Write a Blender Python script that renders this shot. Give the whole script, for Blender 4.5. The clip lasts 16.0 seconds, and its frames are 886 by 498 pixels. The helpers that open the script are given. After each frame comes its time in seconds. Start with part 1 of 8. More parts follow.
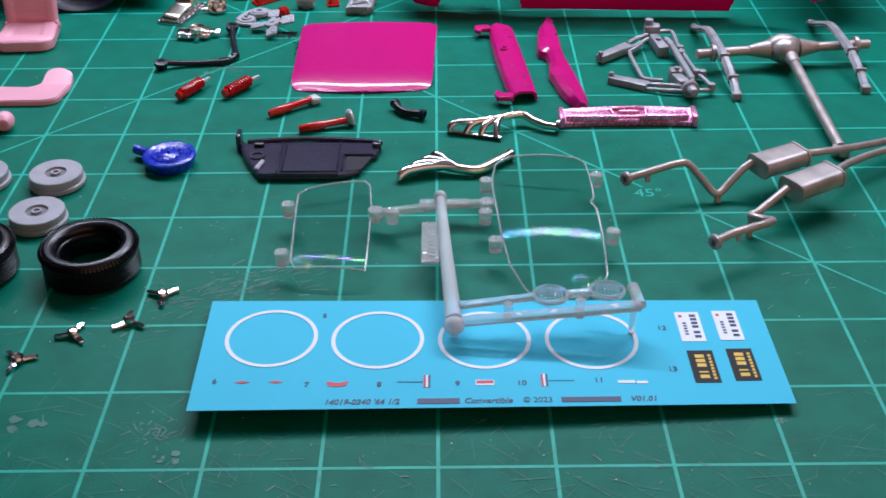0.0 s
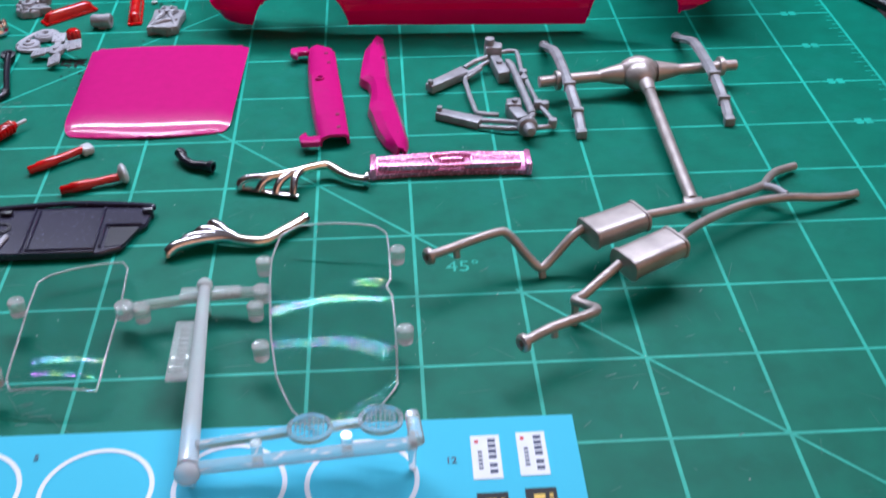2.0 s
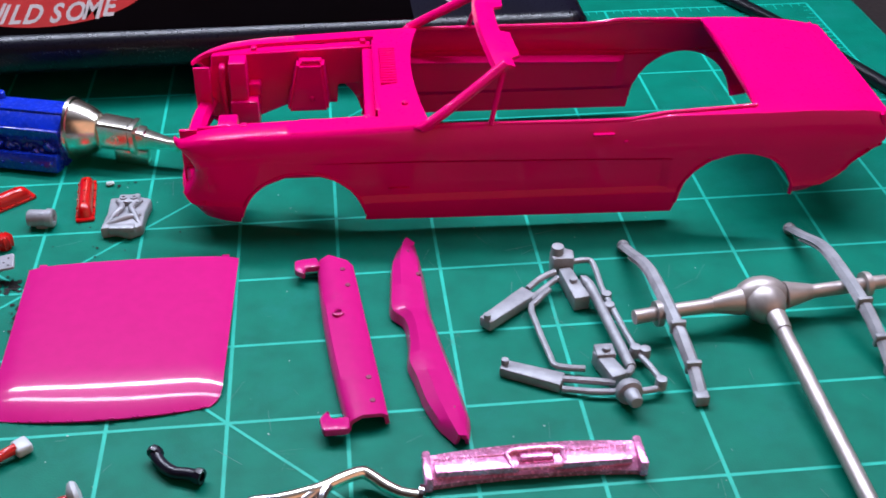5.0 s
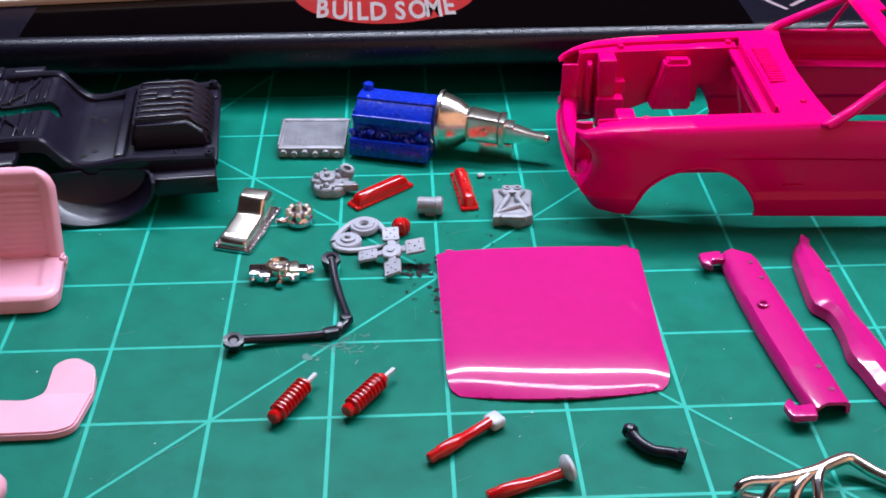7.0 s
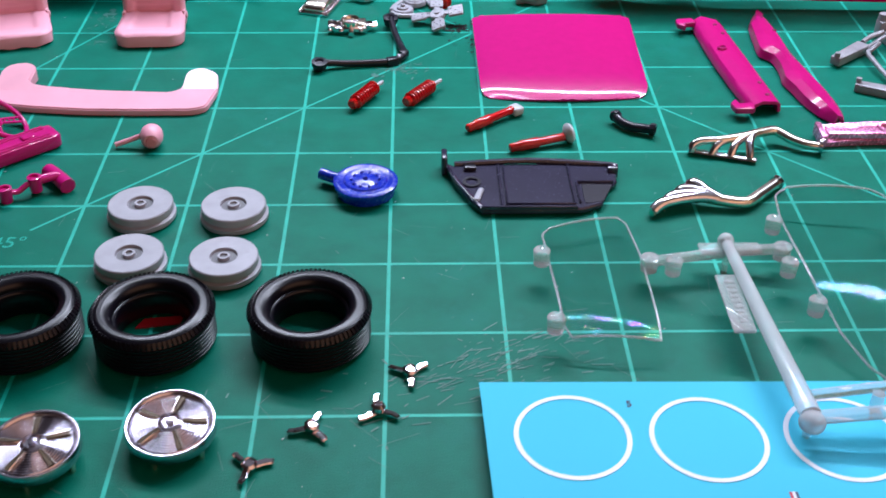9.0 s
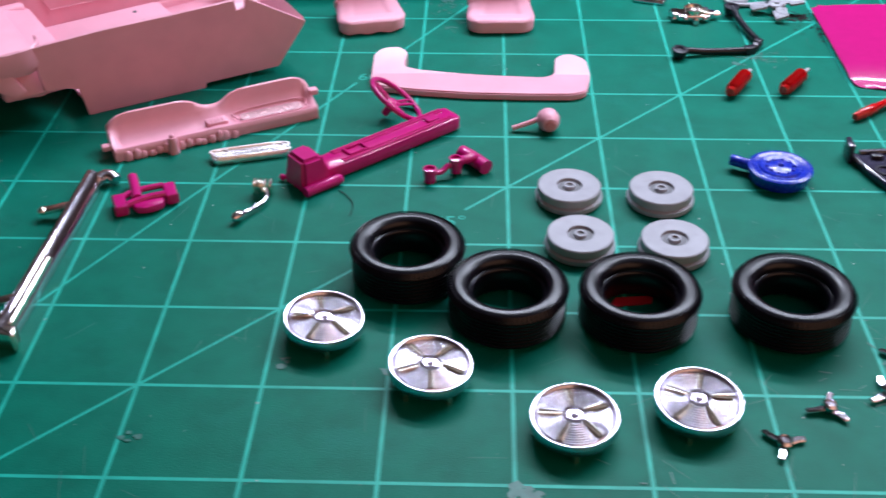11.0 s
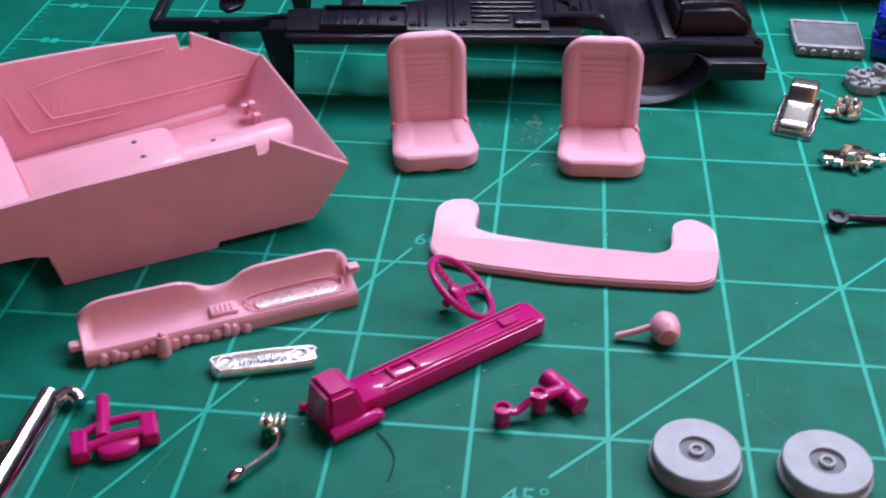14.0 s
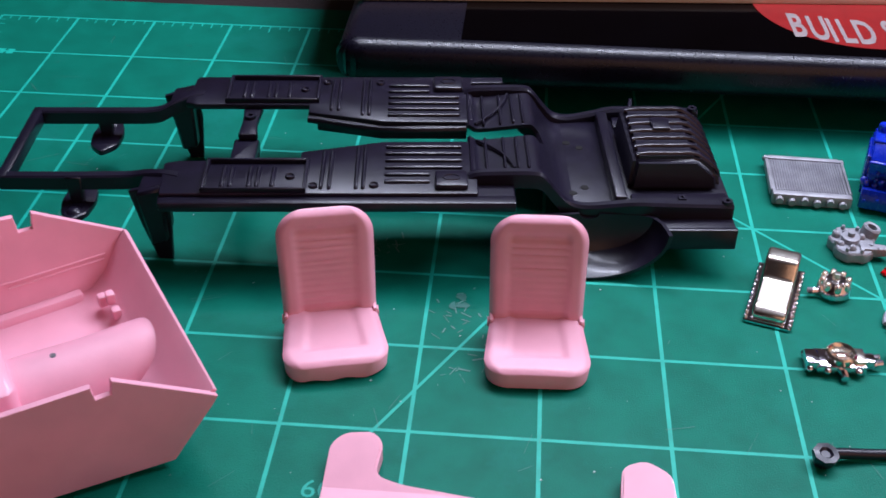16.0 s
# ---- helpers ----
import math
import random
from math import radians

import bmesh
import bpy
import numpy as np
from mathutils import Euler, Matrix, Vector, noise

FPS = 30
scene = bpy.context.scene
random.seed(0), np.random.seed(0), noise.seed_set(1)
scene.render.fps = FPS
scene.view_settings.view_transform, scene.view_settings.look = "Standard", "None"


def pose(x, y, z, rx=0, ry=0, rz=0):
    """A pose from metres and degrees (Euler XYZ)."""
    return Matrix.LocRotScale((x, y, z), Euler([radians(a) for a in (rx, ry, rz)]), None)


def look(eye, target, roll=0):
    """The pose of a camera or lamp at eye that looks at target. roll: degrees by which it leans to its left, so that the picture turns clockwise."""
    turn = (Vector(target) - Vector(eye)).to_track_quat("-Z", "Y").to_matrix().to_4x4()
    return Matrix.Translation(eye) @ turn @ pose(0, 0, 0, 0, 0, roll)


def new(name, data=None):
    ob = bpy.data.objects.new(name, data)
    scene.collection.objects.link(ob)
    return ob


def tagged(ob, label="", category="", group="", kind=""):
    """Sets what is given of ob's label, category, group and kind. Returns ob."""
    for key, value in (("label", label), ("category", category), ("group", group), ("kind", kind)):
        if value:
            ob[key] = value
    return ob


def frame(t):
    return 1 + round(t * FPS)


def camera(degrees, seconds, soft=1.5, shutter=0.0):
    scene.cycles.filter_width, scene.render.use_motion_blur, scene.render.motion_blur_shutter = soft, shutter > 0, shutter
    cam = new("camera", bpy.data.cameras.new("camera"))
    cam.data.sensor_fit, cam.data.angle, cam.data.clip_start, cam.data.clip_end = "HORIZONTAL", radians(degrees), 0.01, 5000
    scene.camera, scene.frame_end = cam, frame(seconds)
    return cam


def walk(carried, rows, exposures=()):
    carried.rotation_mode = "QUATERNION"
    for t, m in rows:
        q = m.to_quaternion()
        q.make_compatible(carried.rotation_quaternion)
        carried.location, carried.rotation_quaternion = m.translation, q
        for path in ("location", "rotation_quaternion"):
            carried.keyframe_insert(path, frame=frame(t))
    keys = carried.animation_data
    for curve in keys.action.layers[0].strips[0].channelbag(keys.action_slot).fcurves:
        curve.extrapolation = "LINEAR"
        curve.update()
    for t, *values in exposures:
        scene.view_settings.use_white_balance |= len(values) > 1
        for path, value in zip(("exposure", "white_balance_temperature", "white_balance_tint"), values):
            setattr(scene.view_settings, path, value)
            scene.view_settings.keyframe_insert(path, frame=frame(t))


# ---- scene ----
MM = 0.001  # all sizes below are in millimetres
cam = camera(42.06, 16.0, 1.6, 0.4)
PATH = [
    (0, (51.69, -408.00, 177.15), (52.37, -159.00, 9.82), -0.43),
    (0.5, (56.22, -400.04, 175.34), (59.84, -152.94, 5.26), -0.19),
    (1, (57.34, -384.15, 167.59), (63.89, -139.77, -6.30), -0.10),
    (1.5, (69.86, -364.61, 165.09), (78.09, -122.68, -12.12), -0.25),
    (2, (95.60, -345.31, 173.58), (109.25, -103.39, -3.30), -0.23),
    (2.5, (94.84, -327.12, 181.04), (113.08, -85.18, 4.61), -0.11),
    (3, (88.25, -309.85, 183.74), (106.04, -67.87, 7.30), -0.31),
    (3.2, (89.02, -303.62, 184.74), (107.45, -61.38, 8.73), -0.28),
    (5.3, (69.93, -230.49, 170.86), (97.01, 14.21, -0.57), 0.29),
    (5.5, (51.05, -231.06, 170.83), (77.64, 14.74, 0.91), 0.47),
    (6, (19.66, -233.81, 172.49), (39.68, 13.84, 4.36), -0.04),
    (6.5, (-2.06, -231.22, 169.45), (12.73, 17.00, 1.61), -0.10),
    (7, (-9.09, -234.94, 166.25), (1.56, 13.86, -1.04), -0.09),
    (7.5, (-11.56, -259.50, 168.70), (-3.31, -11.47, 0.14), 0.10),
    (8, (-12.77, -300.12, 161.34), (-2.87, -50.45, -4.69), 0.73),
    (8.2, (-12.62, -314.11, 160.05), (-3.73, -65.93, -8.26), 0.69),
    (10.3, (-69.15, -353.49, 156.86), (-64.94, -109.71, -17.92), 0.58),
    (10.5, (-82.23, -352.50, 157.86), (-80.34, -108.51, -16.69), 0.46),
    (11, (-109.53, -350.01, 159.02), (-117.94, -106.57, -16.09), -0.33),
    (11.5, (-124.95, -346.17, 157.34), (-141.46, -103.02, -17.61), -0.72),
    (12, (-130.93, -337.48, 159.61), (-153.25, -95.48, -16.28), -0.82),
    (12.5, (-127.54, -309.58, 166.95), (-151.42, -65.44, -5.74), -0.53),
    (13, (-125.57, -286.29, 158.95), (-149.49, -42.56, -14.32), -0.32),
    (13.5, (-125.06, -268.70, 149.68), (-149.99, -26.11, -25.05), -0.25),
    (14, (-115.87, -255.94, 153.78), (-141.46, -14.36, -22.24), -0.23),
    (14.5, (-105.45, -241.10, 162.57), (-128.09, 1.74, -12.12), 0.13),
    (15, (-110.51, -228.60, 169.97), (-131.21, 15.94, -2.58), 0.44),
    (15.5, (-110.07, -204.25, 167.08), (-130.36, 38.96, -7.40), 0.44),
    (16, (-108.23, -185.01, 160.28), (-126.94, 57.24, -15.69), 0.53),
]
walk(cam, [(t, look(Vector(eye) * MM, Vector(target) * MM, roll)) for t, eye, target, roll in PATH], [(0, -0.24, 6500, 10), (2, -0.14, 6500, 10), (3, -0.22, 6500, 10), (5.5, 0.0, 6500, 10), (7, 0.05, 6500, 10), (8, 0.08, 6500, 10), (10.5, 0.08, 6500, 10), (12, 0.2, 6500, 11), (12.5, 0.15, 6500, 12), (13, -0.03, 6500, 14), (14, -0.08, 6500, 15), (16, -0.12, 6500, 14)])

# ---- world and lamps ----
world = bpy.data.worlds.new("room_air")
scene.world = world
world.use_nodes = True
world.node_tree.nodes["Background"].inputs[0].default_value = (0.75, 0.82, 1.0, 1)
world.node_tree.nodes["Background"].inputs[1].default_value = 0.009


def area_lamp(name, x, y, z, tx, ty, tz, sx, sy, watts, color):
    data = bpy.data.lights.new(name, "AREA")
    data.shape, data.size, data.size_y, data.energy, data.color = "RECTANGLE", sx * MM, sy * MM, watts, color
    ob = new(name, data)
    ob.matrix_world = look(Vector((x, y, z)) * MM, Vector((tx, ty, tz)) * MM)
    return ob


# two tubes of a desk lamp over the mat, and an unseen overhead panel added as fill
LAMP = (0.75, 0.81, 1.0)
area_lamp("desk_lamp_tube", 85, 220, 420, 30, -10, 0, 680, 18, 4.75, LAMP)
area_lamp("desk_lamp_tube", 85, 100, 440, 30, -60, 0, 680, 18, 1.85, LAMP)
area_lamp("ceiling_light", 0, 0, 1600, 0, 0, 0, 1700, 1500, 1.05, (0.78, 0.82, 1.0))
area_lamp("room_lamp", 800, -1100, 520, 60, 0, 0, 2000, 1500, 8.4, (1.0, 0.54, 0.36))


# ---- materials ----
def material(name, color, rough=0.4, metal=0.0, coat=0.0, var=0.1, scale=250, bump=0.0, bscale=2500, rvar=0.1, spec=0.5, stain=None, stain_at=0.62, stain_scale=60):
    """A plastic, paint or metal with mottling at two scales and a fine relief. Scales are per metre."""
    m = bpy.data.materials.new(name)
    m.use_nodes = True
    t = m.node_tree
    n, l = t.nodes, t.links
    b = n["Principled BSDF"]
    geo = n.new("ShaderNodeNewGeometry")
    big = n.new("ShaderNodeTexNoise")
    big.inputs["Scale"].default_value, big.inputs["Detail"].default_value = scale, 5
    l.new(geo.outputs["Position"], big.inputs["Vector"])
    fine = n.new("ShaderNodeTexNoise")
    fine.inputs["Scale"].default_value, fine.inputs["Detail"].default_value = bscale, 3
    l.new(geo.outputs["Position"], fine.inputs["Vector"])
    ramp = n.new("ShaderNodeValToRGB")
    ramp.color_ramp.elements[0].position, ramp.color_ramp.elements[1].position = 0.3, 0.7
    ramp.color_ramp.elements[0].color = (*[c * (1 - var) for c in color], 1)
    ramp.color_ramp.elements[1].color = (*[min(1, c * (1 + var)) for c in color], 1)
    l.new(big.outputs[0], ramp.inputs[0])
    out = ramp.outputs[0]
    if stain:
        mask = n.new("ShaderNodeTexNoise")
        mask.inputs["Scale"].default_value, mask.inputs["Detail"].default_value, mask.inputs["Roughness"].default_value = stain_scale, 8, 0.7
        l.new(geo.outputs["Position"], mask.inputs["Vector"])
        edge = n.new("ShaderNodeMapRange")
        edge.inputs[1].default_value, edge.inputs[2].default_value = stain_at, stain_at + 0.16
        l.new(mask.outputs[0], edge.inputs[0])
        mix = n.new("ShaderNodeMix")
        mix.data_type = "RGBA"
        l.new(edge.outputs[0], mix.inputs[0])
        l.new(out, mix.inputs[6])
        mix.inputs[7].default_value = (*stain, 1)
        out = mix.outputs[2]
    l.new(out, b.inputs["Base Color"])
    rr = n.new("ShaderNodeMapRange")
    rr.inputs[3].default_value, rr.inputs[4].default_value = max(0.02, rough - rvar), min(1, rough + rvar)
    l.new(fine.outputs[0], rr.inputs[0])
    l.new(rr.outputs[0], b.inputs["Roughness"])
    b.inputs["Metallic"].default_value = metal
    b.inputs["Coat Weight"].default_value = coat
    b.inputs["Coat Roughness"].default_value = 0.08
    b.inputs["Specular IOR Level"].default_value = spec
    if bump:
        bp = n.new("ShaderNodeBump")
        bp.inputs["Strength"].default_value, bp.inputs["Distance"].default_value = bump, 0.0002
        l.new(fine.outputs[0], bp.inputs["Height"])
        l.new(bp.outputs[0], b.inputs["Normal"])
    return m


def clear_plastic(name, tint=(0.98, 0.99, 1.0), rough=0.02, ior=1.45, body=0.0):
    m = bpy.data.materials.new(name)
    m.use_nodes = True
    b = m.node_tree.nodes["Principled BSDF"]
    b.inputs["Base Color"].default_value = (*tint, 1)
    b.inputs["Transmission Weight"].default_value = 1.0 - body
    b.inputs["Roughness"].default_value = rough
    b.inputs["IOR"].default_value = ior
    return m


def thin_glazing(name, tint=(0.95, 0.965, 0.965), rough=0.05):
    """A thin clear moulding: see-through, with a glossy skin; the glare's rainbow and dots are painted into the gloss
    colour.
    """
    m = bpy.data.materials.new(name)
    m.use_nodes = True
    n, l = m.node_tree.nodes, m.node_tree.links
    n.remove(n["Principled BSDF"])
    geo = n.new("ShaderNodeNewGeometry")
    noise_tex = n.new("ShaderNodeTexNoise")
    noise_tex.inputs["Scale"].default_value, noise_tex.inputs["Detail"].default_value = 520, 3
    # bright and dark dots of the glare, painted as noise in the gloss
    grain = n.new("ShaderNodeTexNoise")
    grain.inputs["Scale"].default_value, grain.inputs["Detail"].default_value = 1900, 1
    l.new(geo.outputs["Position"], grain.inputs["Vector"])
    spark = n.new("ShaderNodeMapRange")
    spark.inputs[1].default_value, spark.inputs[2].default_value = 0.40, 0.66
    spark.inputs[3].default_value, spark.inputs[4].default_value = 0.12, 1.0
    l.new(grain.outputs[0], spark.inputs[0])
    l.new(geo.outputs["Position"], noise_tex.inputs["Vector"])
    # rainbow of the glare, painted as noise-driven hue
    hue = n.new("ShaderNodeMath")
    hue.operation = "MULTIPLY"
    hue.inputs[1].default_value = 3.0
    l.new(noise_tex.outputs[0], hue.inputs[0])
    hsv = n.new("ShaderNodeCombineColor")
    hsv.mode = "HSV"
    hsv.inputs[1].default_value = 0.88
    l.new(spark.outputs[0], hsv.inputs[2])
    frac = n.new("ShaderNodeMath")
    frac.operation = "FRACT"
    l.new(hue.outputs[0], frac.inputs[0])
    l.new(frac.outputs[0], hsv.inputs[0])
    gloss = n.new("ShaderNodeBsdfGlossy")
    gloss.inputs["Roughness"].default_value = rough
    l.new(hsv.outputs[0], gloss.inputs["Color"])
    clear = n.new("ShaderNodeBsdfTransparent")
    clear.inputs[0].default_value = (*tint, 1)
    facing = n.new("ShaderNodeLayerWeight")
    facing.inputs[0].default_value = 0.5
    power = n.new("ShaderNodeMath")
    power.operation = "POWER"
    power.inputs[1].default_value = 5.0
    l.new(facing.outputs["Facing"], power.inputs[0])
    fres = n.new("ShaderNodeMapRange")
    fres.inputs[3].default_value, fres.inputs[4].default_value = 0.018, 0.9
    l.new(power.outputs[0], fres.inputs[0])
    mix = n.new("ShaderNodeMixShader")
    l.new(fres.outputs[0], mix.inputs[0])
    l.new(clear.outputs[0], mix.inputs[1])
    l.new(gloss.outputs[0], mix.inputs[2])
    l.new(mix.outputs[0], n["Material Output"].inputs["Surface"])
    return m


MAT_GREEN = material("mat_green", (0.0, 0.150, 0.099), 0.44, var=0.14, scale=110, bump=0.4, bscale=2600, rvar=0.14, spec=0.1, stain=(0.003, 0.172, 0.125), stain_at=0.54, stain_scale=45)
MAT_PRINT = material("mat_print", (0.002, 0.40, 0.30), 0.5, var=0.16, scale=160, spec=0.3)
DESK = material("desk_top", (0.02, 0.014, 0.014), 0.5, var=0.3, scale=20, bump=0.2, bscale=600)
# One magenta plastic in two copies, the light on each put into its colour.
MAGENTA = material("magenta_warm_lit", (0.77, 0.0, 0.145), 0.3, coat=0.3, var=0.04, scale=60, bump=0.02, bscale=900, spec=0.03)
# Copy for the hood and small parts, bluer as under the desk lamp.
MAGENTA_LAMP_LIT = material("magenta_lamp_lit", (0.53, 0.008, 0.175), 0.32, coat=0.6, var=0.04, scale=300, bump=0.015, bscale=1600, spec=0.12)
# Darker copy of the magenta, with the shade inside the holes painted in.
MAGENTA_HOLE_SHADE = material("magenta_hole_shade", (0.20, 0.004, 0.06), 0.5, var=0.1)
PINK = material("pale_pink_plastic", (0.82, 0.378, 0.475), 0.44, coat=0.15, var=0.06, scale=90, bump=0.05, bscale=1500, spec=0.5)
BLACK = material("black_plastic", (0.0075, 0.0058, 0.015), 0.34, coat=0.1, var=0.25, scale=200, bump=0.006, bscale=1200, spec=0.4)
DARK_GREY = material("dark_grey_plastic", (0.026, 0.024, 0.050), 0.24, coat=0.4, var=0.15, scale=150, bump=0.008, bscale=1500)
RUBBER = material("tyre_rubber", (0.003, 0.0028, 0.006), 0.3, var=0.2, scale=300, bump=0.02, bscale=1800, spec=0.38, rvar=0.02)
SILVER = material("silver_paint", (0.29, 0.29, 0.315), 0.45, metal=0.2, var=0.2, scale=260, bump=0.5, bscale=1500)
GREY = material("grey_plastic", (0.34, 0.34, 0.38), 0.42, var=0.1, scale=200, bump=0.12, bscale=2200, stain=(0.28, 0.27, 0.30), stain_at=0.6, stain_scale=150)
# Dark grey for studs, and for shade painted into holes and a recess.
GREY_DARK = material("grey_hole_shade_stud", (0.12, 0.12, 0.13), 0.5, var=0.2)
STEEL = material("steel_paint", (0.40, 0.35, 0.335), 0.38, metal=0.45, var=0.2, scale=160, bump=0.2, bscale=2000, stain=(0.22, 0.16, 0.13), stain_at=0.64, stain_scale=160)
CHROME = material("chrome_plate", (0.74, 0.70, 0.76), 0.13, metal=1.0, var=0.05, scale=200, bump=0.22, bscale=700, rvar=0.06)
CHROME_SATIN = material("satin_chrome", (0.74, 0.72, 0.75), 0.2, metal=1.0, var=0.06, scale=300, bump=0.15, bscale=700, rvar=0.08)
CHROME_FACET = material("faceted_chrome", (0.95, 0.94, 0.96), 0.36, metal=1.0, var=0.1, scale=600, bump=0.9, bscale=900, rvar=0.1)
SCUFF_SHEEN = material("mat_scuff_sheen", (0.07, 0.20, 0.165), 0.6, var=0.2, scale=200)
DUST = material("pale_dust", (0.40, 0.46, 0.44), 0.7, var=0.2, scale=500)
CHROME_RIB = material("ribbed_chrome", (0.58, 0.55, 0.62), 0.2, metal=1.0, var=0.12, scale=400, bump=0.25, bscale=900, rvar=0.1)
SLOT = material("brassy_slot", (0.10, 0.07, 0.04), 0.55, metal=0.3, var=0.3, scale=500)
SMUDGE = material("pale_smudge", (0.03, 0.165, 0.13), 0.5, var=0.25, scale=300)
CHROME_GOLD = material("worn_chrome", (0.88, 0.82, 0.72), 0.24, metal=1.0, var=0.10, scale=200, bump=0.12, bscale=900, rvar=0.06)
RED = material("red_paint", (0.52, 0.003, 0.004), 0.2, coat=0.4, var=0.08, scale=250, bump=0.06, bscale=1500)
BLUE = material("blue_paint", (0.003, 0.026, 0.44), 0.26, coat=0.4, var=0.2, scale=300, bump=0.55, bscale=900)
WHITE = material("white_plastic", (0.50, 0.52, 0.55), 0.35, var=0.05)
PAPER_BLUE = material("decal_paper", (0.04, 0.52, 0.72), 0.6, var=0.02, scale=30, spec=0.25)
INK_WHITE = material("white_ink", (0.74, 0.77, 0.84), 0.5, var=0.03)
INK_DARK = material("dark_ink", (0.012, 0.022, 0.085), 0.5, var=0.1)
INK_RED = material("red_ink", (0.55, 0.01, 0.03), 0.5, var=0.1)
INK_GOLD = material("gold_ink", (0.75, 0.48, 0.04), 0.5, var=0.05)
INK_BLACK = material("black_ink", (0.008, 0.007, 0.007), 0.5, var=0.1, spec=0.2)
CREAM = material("cream_card", (0.72, 0.62, 0.54), 0.6, var=0.05, scale=40, bump=0.1, bscale=800)
CASE_BLACK = material("case_black", (0.0028, 0.0025, 0.008), 0.3, var=0.3, scale=40, bump=0.1, bscale=1500, spec=0.4)
CASE_GLOSS = material("case_gloss", (0.0006, 0.0006, 0.001), 0.12, var=0.2, scale=40, rvar=0.03, spec=0.14)
# Sticker red and white ink darkened, the shade over it put into the colours.
STICKER_RED = material("sticker_red", (0.24, 0.010, 0.010), 0.35, var=0.08)
STICKER_INK = material("sticker_ink", (0.27, 0.225, 0.22), 0.35, var=0.1)
STICKER_GREY = material("sticker_grey", (0.30, 0.22, 0.24), 0.4, var=0.1)
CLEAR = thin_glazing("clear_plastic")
CLEAR_EDGE = clear_plastic("clear_plastic_edge", (0.95, 0.98, 1.0), 0.2, ior=1.4, body=0.22)
CLEAR_FROST = clear_plastic("frosted_clear_plastic", (0.98, 0.99, 1.0), 0.07, ior=1.3, body=0.24)
CLEAR_THICK = clear_plastic("thick_clear_plastic", (0.95, 0.98, 1.0), 0.1, ior=1.25, body=0.38)
WALL = material("room_wall", (0.30, 0.22, 0.22), 0.8, var=0.1, scale=3)


# ---- building helpers, in millimetres ----
HOME = {}


def thing(name, x, y, z=0.0, rz=0.0, label="", category="", group="", kind=""):
    ob = new(name)
    ob.empty_display_size = 0.004
    ob.matrix_world = pose(x * MM, y * MM, z * MM, 0, 0, rz)
    HOME[ob] = Vector((x, y, z))
    return tagged(ob, label, category, group, kind)


def mesh_of(name, bm, mat, angle=38):
    bmesh.ops.recalc_face_normals(bm, faces=bm.faces)
    bm.transform(Matrix.Scale(MM, 4))
    me = bpy.data.meshes.new(name)
    bm.to_mesh(me)
    bm.free()
    me.materials.append(mat)
    me.polygons.foreach_set("use_smooth", [True] * len(me.polygons))
    me.set_sharp_from_angle(angle=radians(angle))
    return me


def part(name, bm, mat, parent, label="", placed=None, angle=38):
    """One mesh under a thing or a part. placed: the thing whose home the world millimetres are measured from."""
    if placed is not None:
        bm.transform(Matrix.Translation(-HOME[placed]))
    ob = new(name, mesh_of(name, bm, mat, angle))
    ob.parent = parent
    return tagged(ob, label)


def B():
    return bmesh.new()


def join(bm, other, m=None):
    if m is not None:
        other.transform(m)
    me = bpy.data.meshes.new("piece")
    other.to_mesh(me)
    other.free()
    bm.from_mesh(me)
    bpy.data.meshes.remove(me)
    return bm


def rbox(bm, x0, x1, y0, y1, z0, z1, bevel=0.4, seg=2, m=None):
    t = B()
    bmesh.ops.create_cube(t, size=1, matrix=Matrix.Translation(((x0 + x1) / 2, (y0 + y1) / 2, (z0 + z1) / 2)) @ Matrix.Diagonal((x1 - x0, y1 - y0, z1 - z0, 1)))
    if bevel:
        bmesh.ops.bevel(t, geom=t.edges[:], offset=min(bevel, 0.45 * min(x1 - x0, y1 - y0, z1 - z0)), segments=seg, affect="EDGES", profile=0.5)
    return join(bm, t, m)


def prism(bm, outline, z0, z1, bevel=0.0, seg=2, m=None):
    """An outline in x and y, raised from z0 to z1, with its edges rounded."""
    t = B()
    vs = [t.verts.new((x, y, z0)) for x, y in outline]
    f = t.faces.new(vs)
    r = bmesh.ops.extrude_face_region(t, geom=[f])
    bmesh.ops.translate(t, vec=(0, 0, z1 - z0), verts=[v for v in r["geom"] if isinstance(v, bmesh.types.BMVert)])
    if bevel:
        bmesh.ops.bevel(t, geom=t.edges[:], offset=bevel, segments=seg, affect="EDGES", profile=0.5)
    return join(bm, t, m)


def lathe(bm, profile, seg=36, m=None):
    t = B()
    rings = []
    for r, z in profile:
        if r < 1e-6:
            rings.append([t.verts.new((0, 0, z))])
        else:
            rings.append([t.verts.new((r * math.cos(2 * math.pi * k / seg), r * math.sin(2 * math.pi * k / seg), z)) for k in range(seg)])
    for a, b in zip(rings, rings[1:]):
        for k in range(seg):
            q = [a[k % len(a)], a[(k + 1) % len(a)], b[(k + 1) % len(b)], b[k % len(b)]]
            q = list(dict.fromkeys(q))
            if len(q) > 2:
                t.faces.new(q)
    return join(bm, t, m)


def curve_points(pts, steps):
    pts = [Vector(p) for p in pts]
    if steps < 2 or len(pts) < 3:
        return pts
    out = []
    for i in range(len(pts) - 1):
        p0, p1, p2, p3 = pts[max(i - 1, 0)], pts[i], pts[i + 1], pts[min(i + 2, len(pts) - 1)]
        for s in range(steps):
            u = s / steps
            out.append(0.5 * (2 * p1 + (p2 - p0) * u + (2 * p0 - 5 * p1 + 4 * p2 - p3) * u * u + (3 * p1 - p0 - 3 * p2 + p3) * u ** 3))
    return out + [pts[-1]]


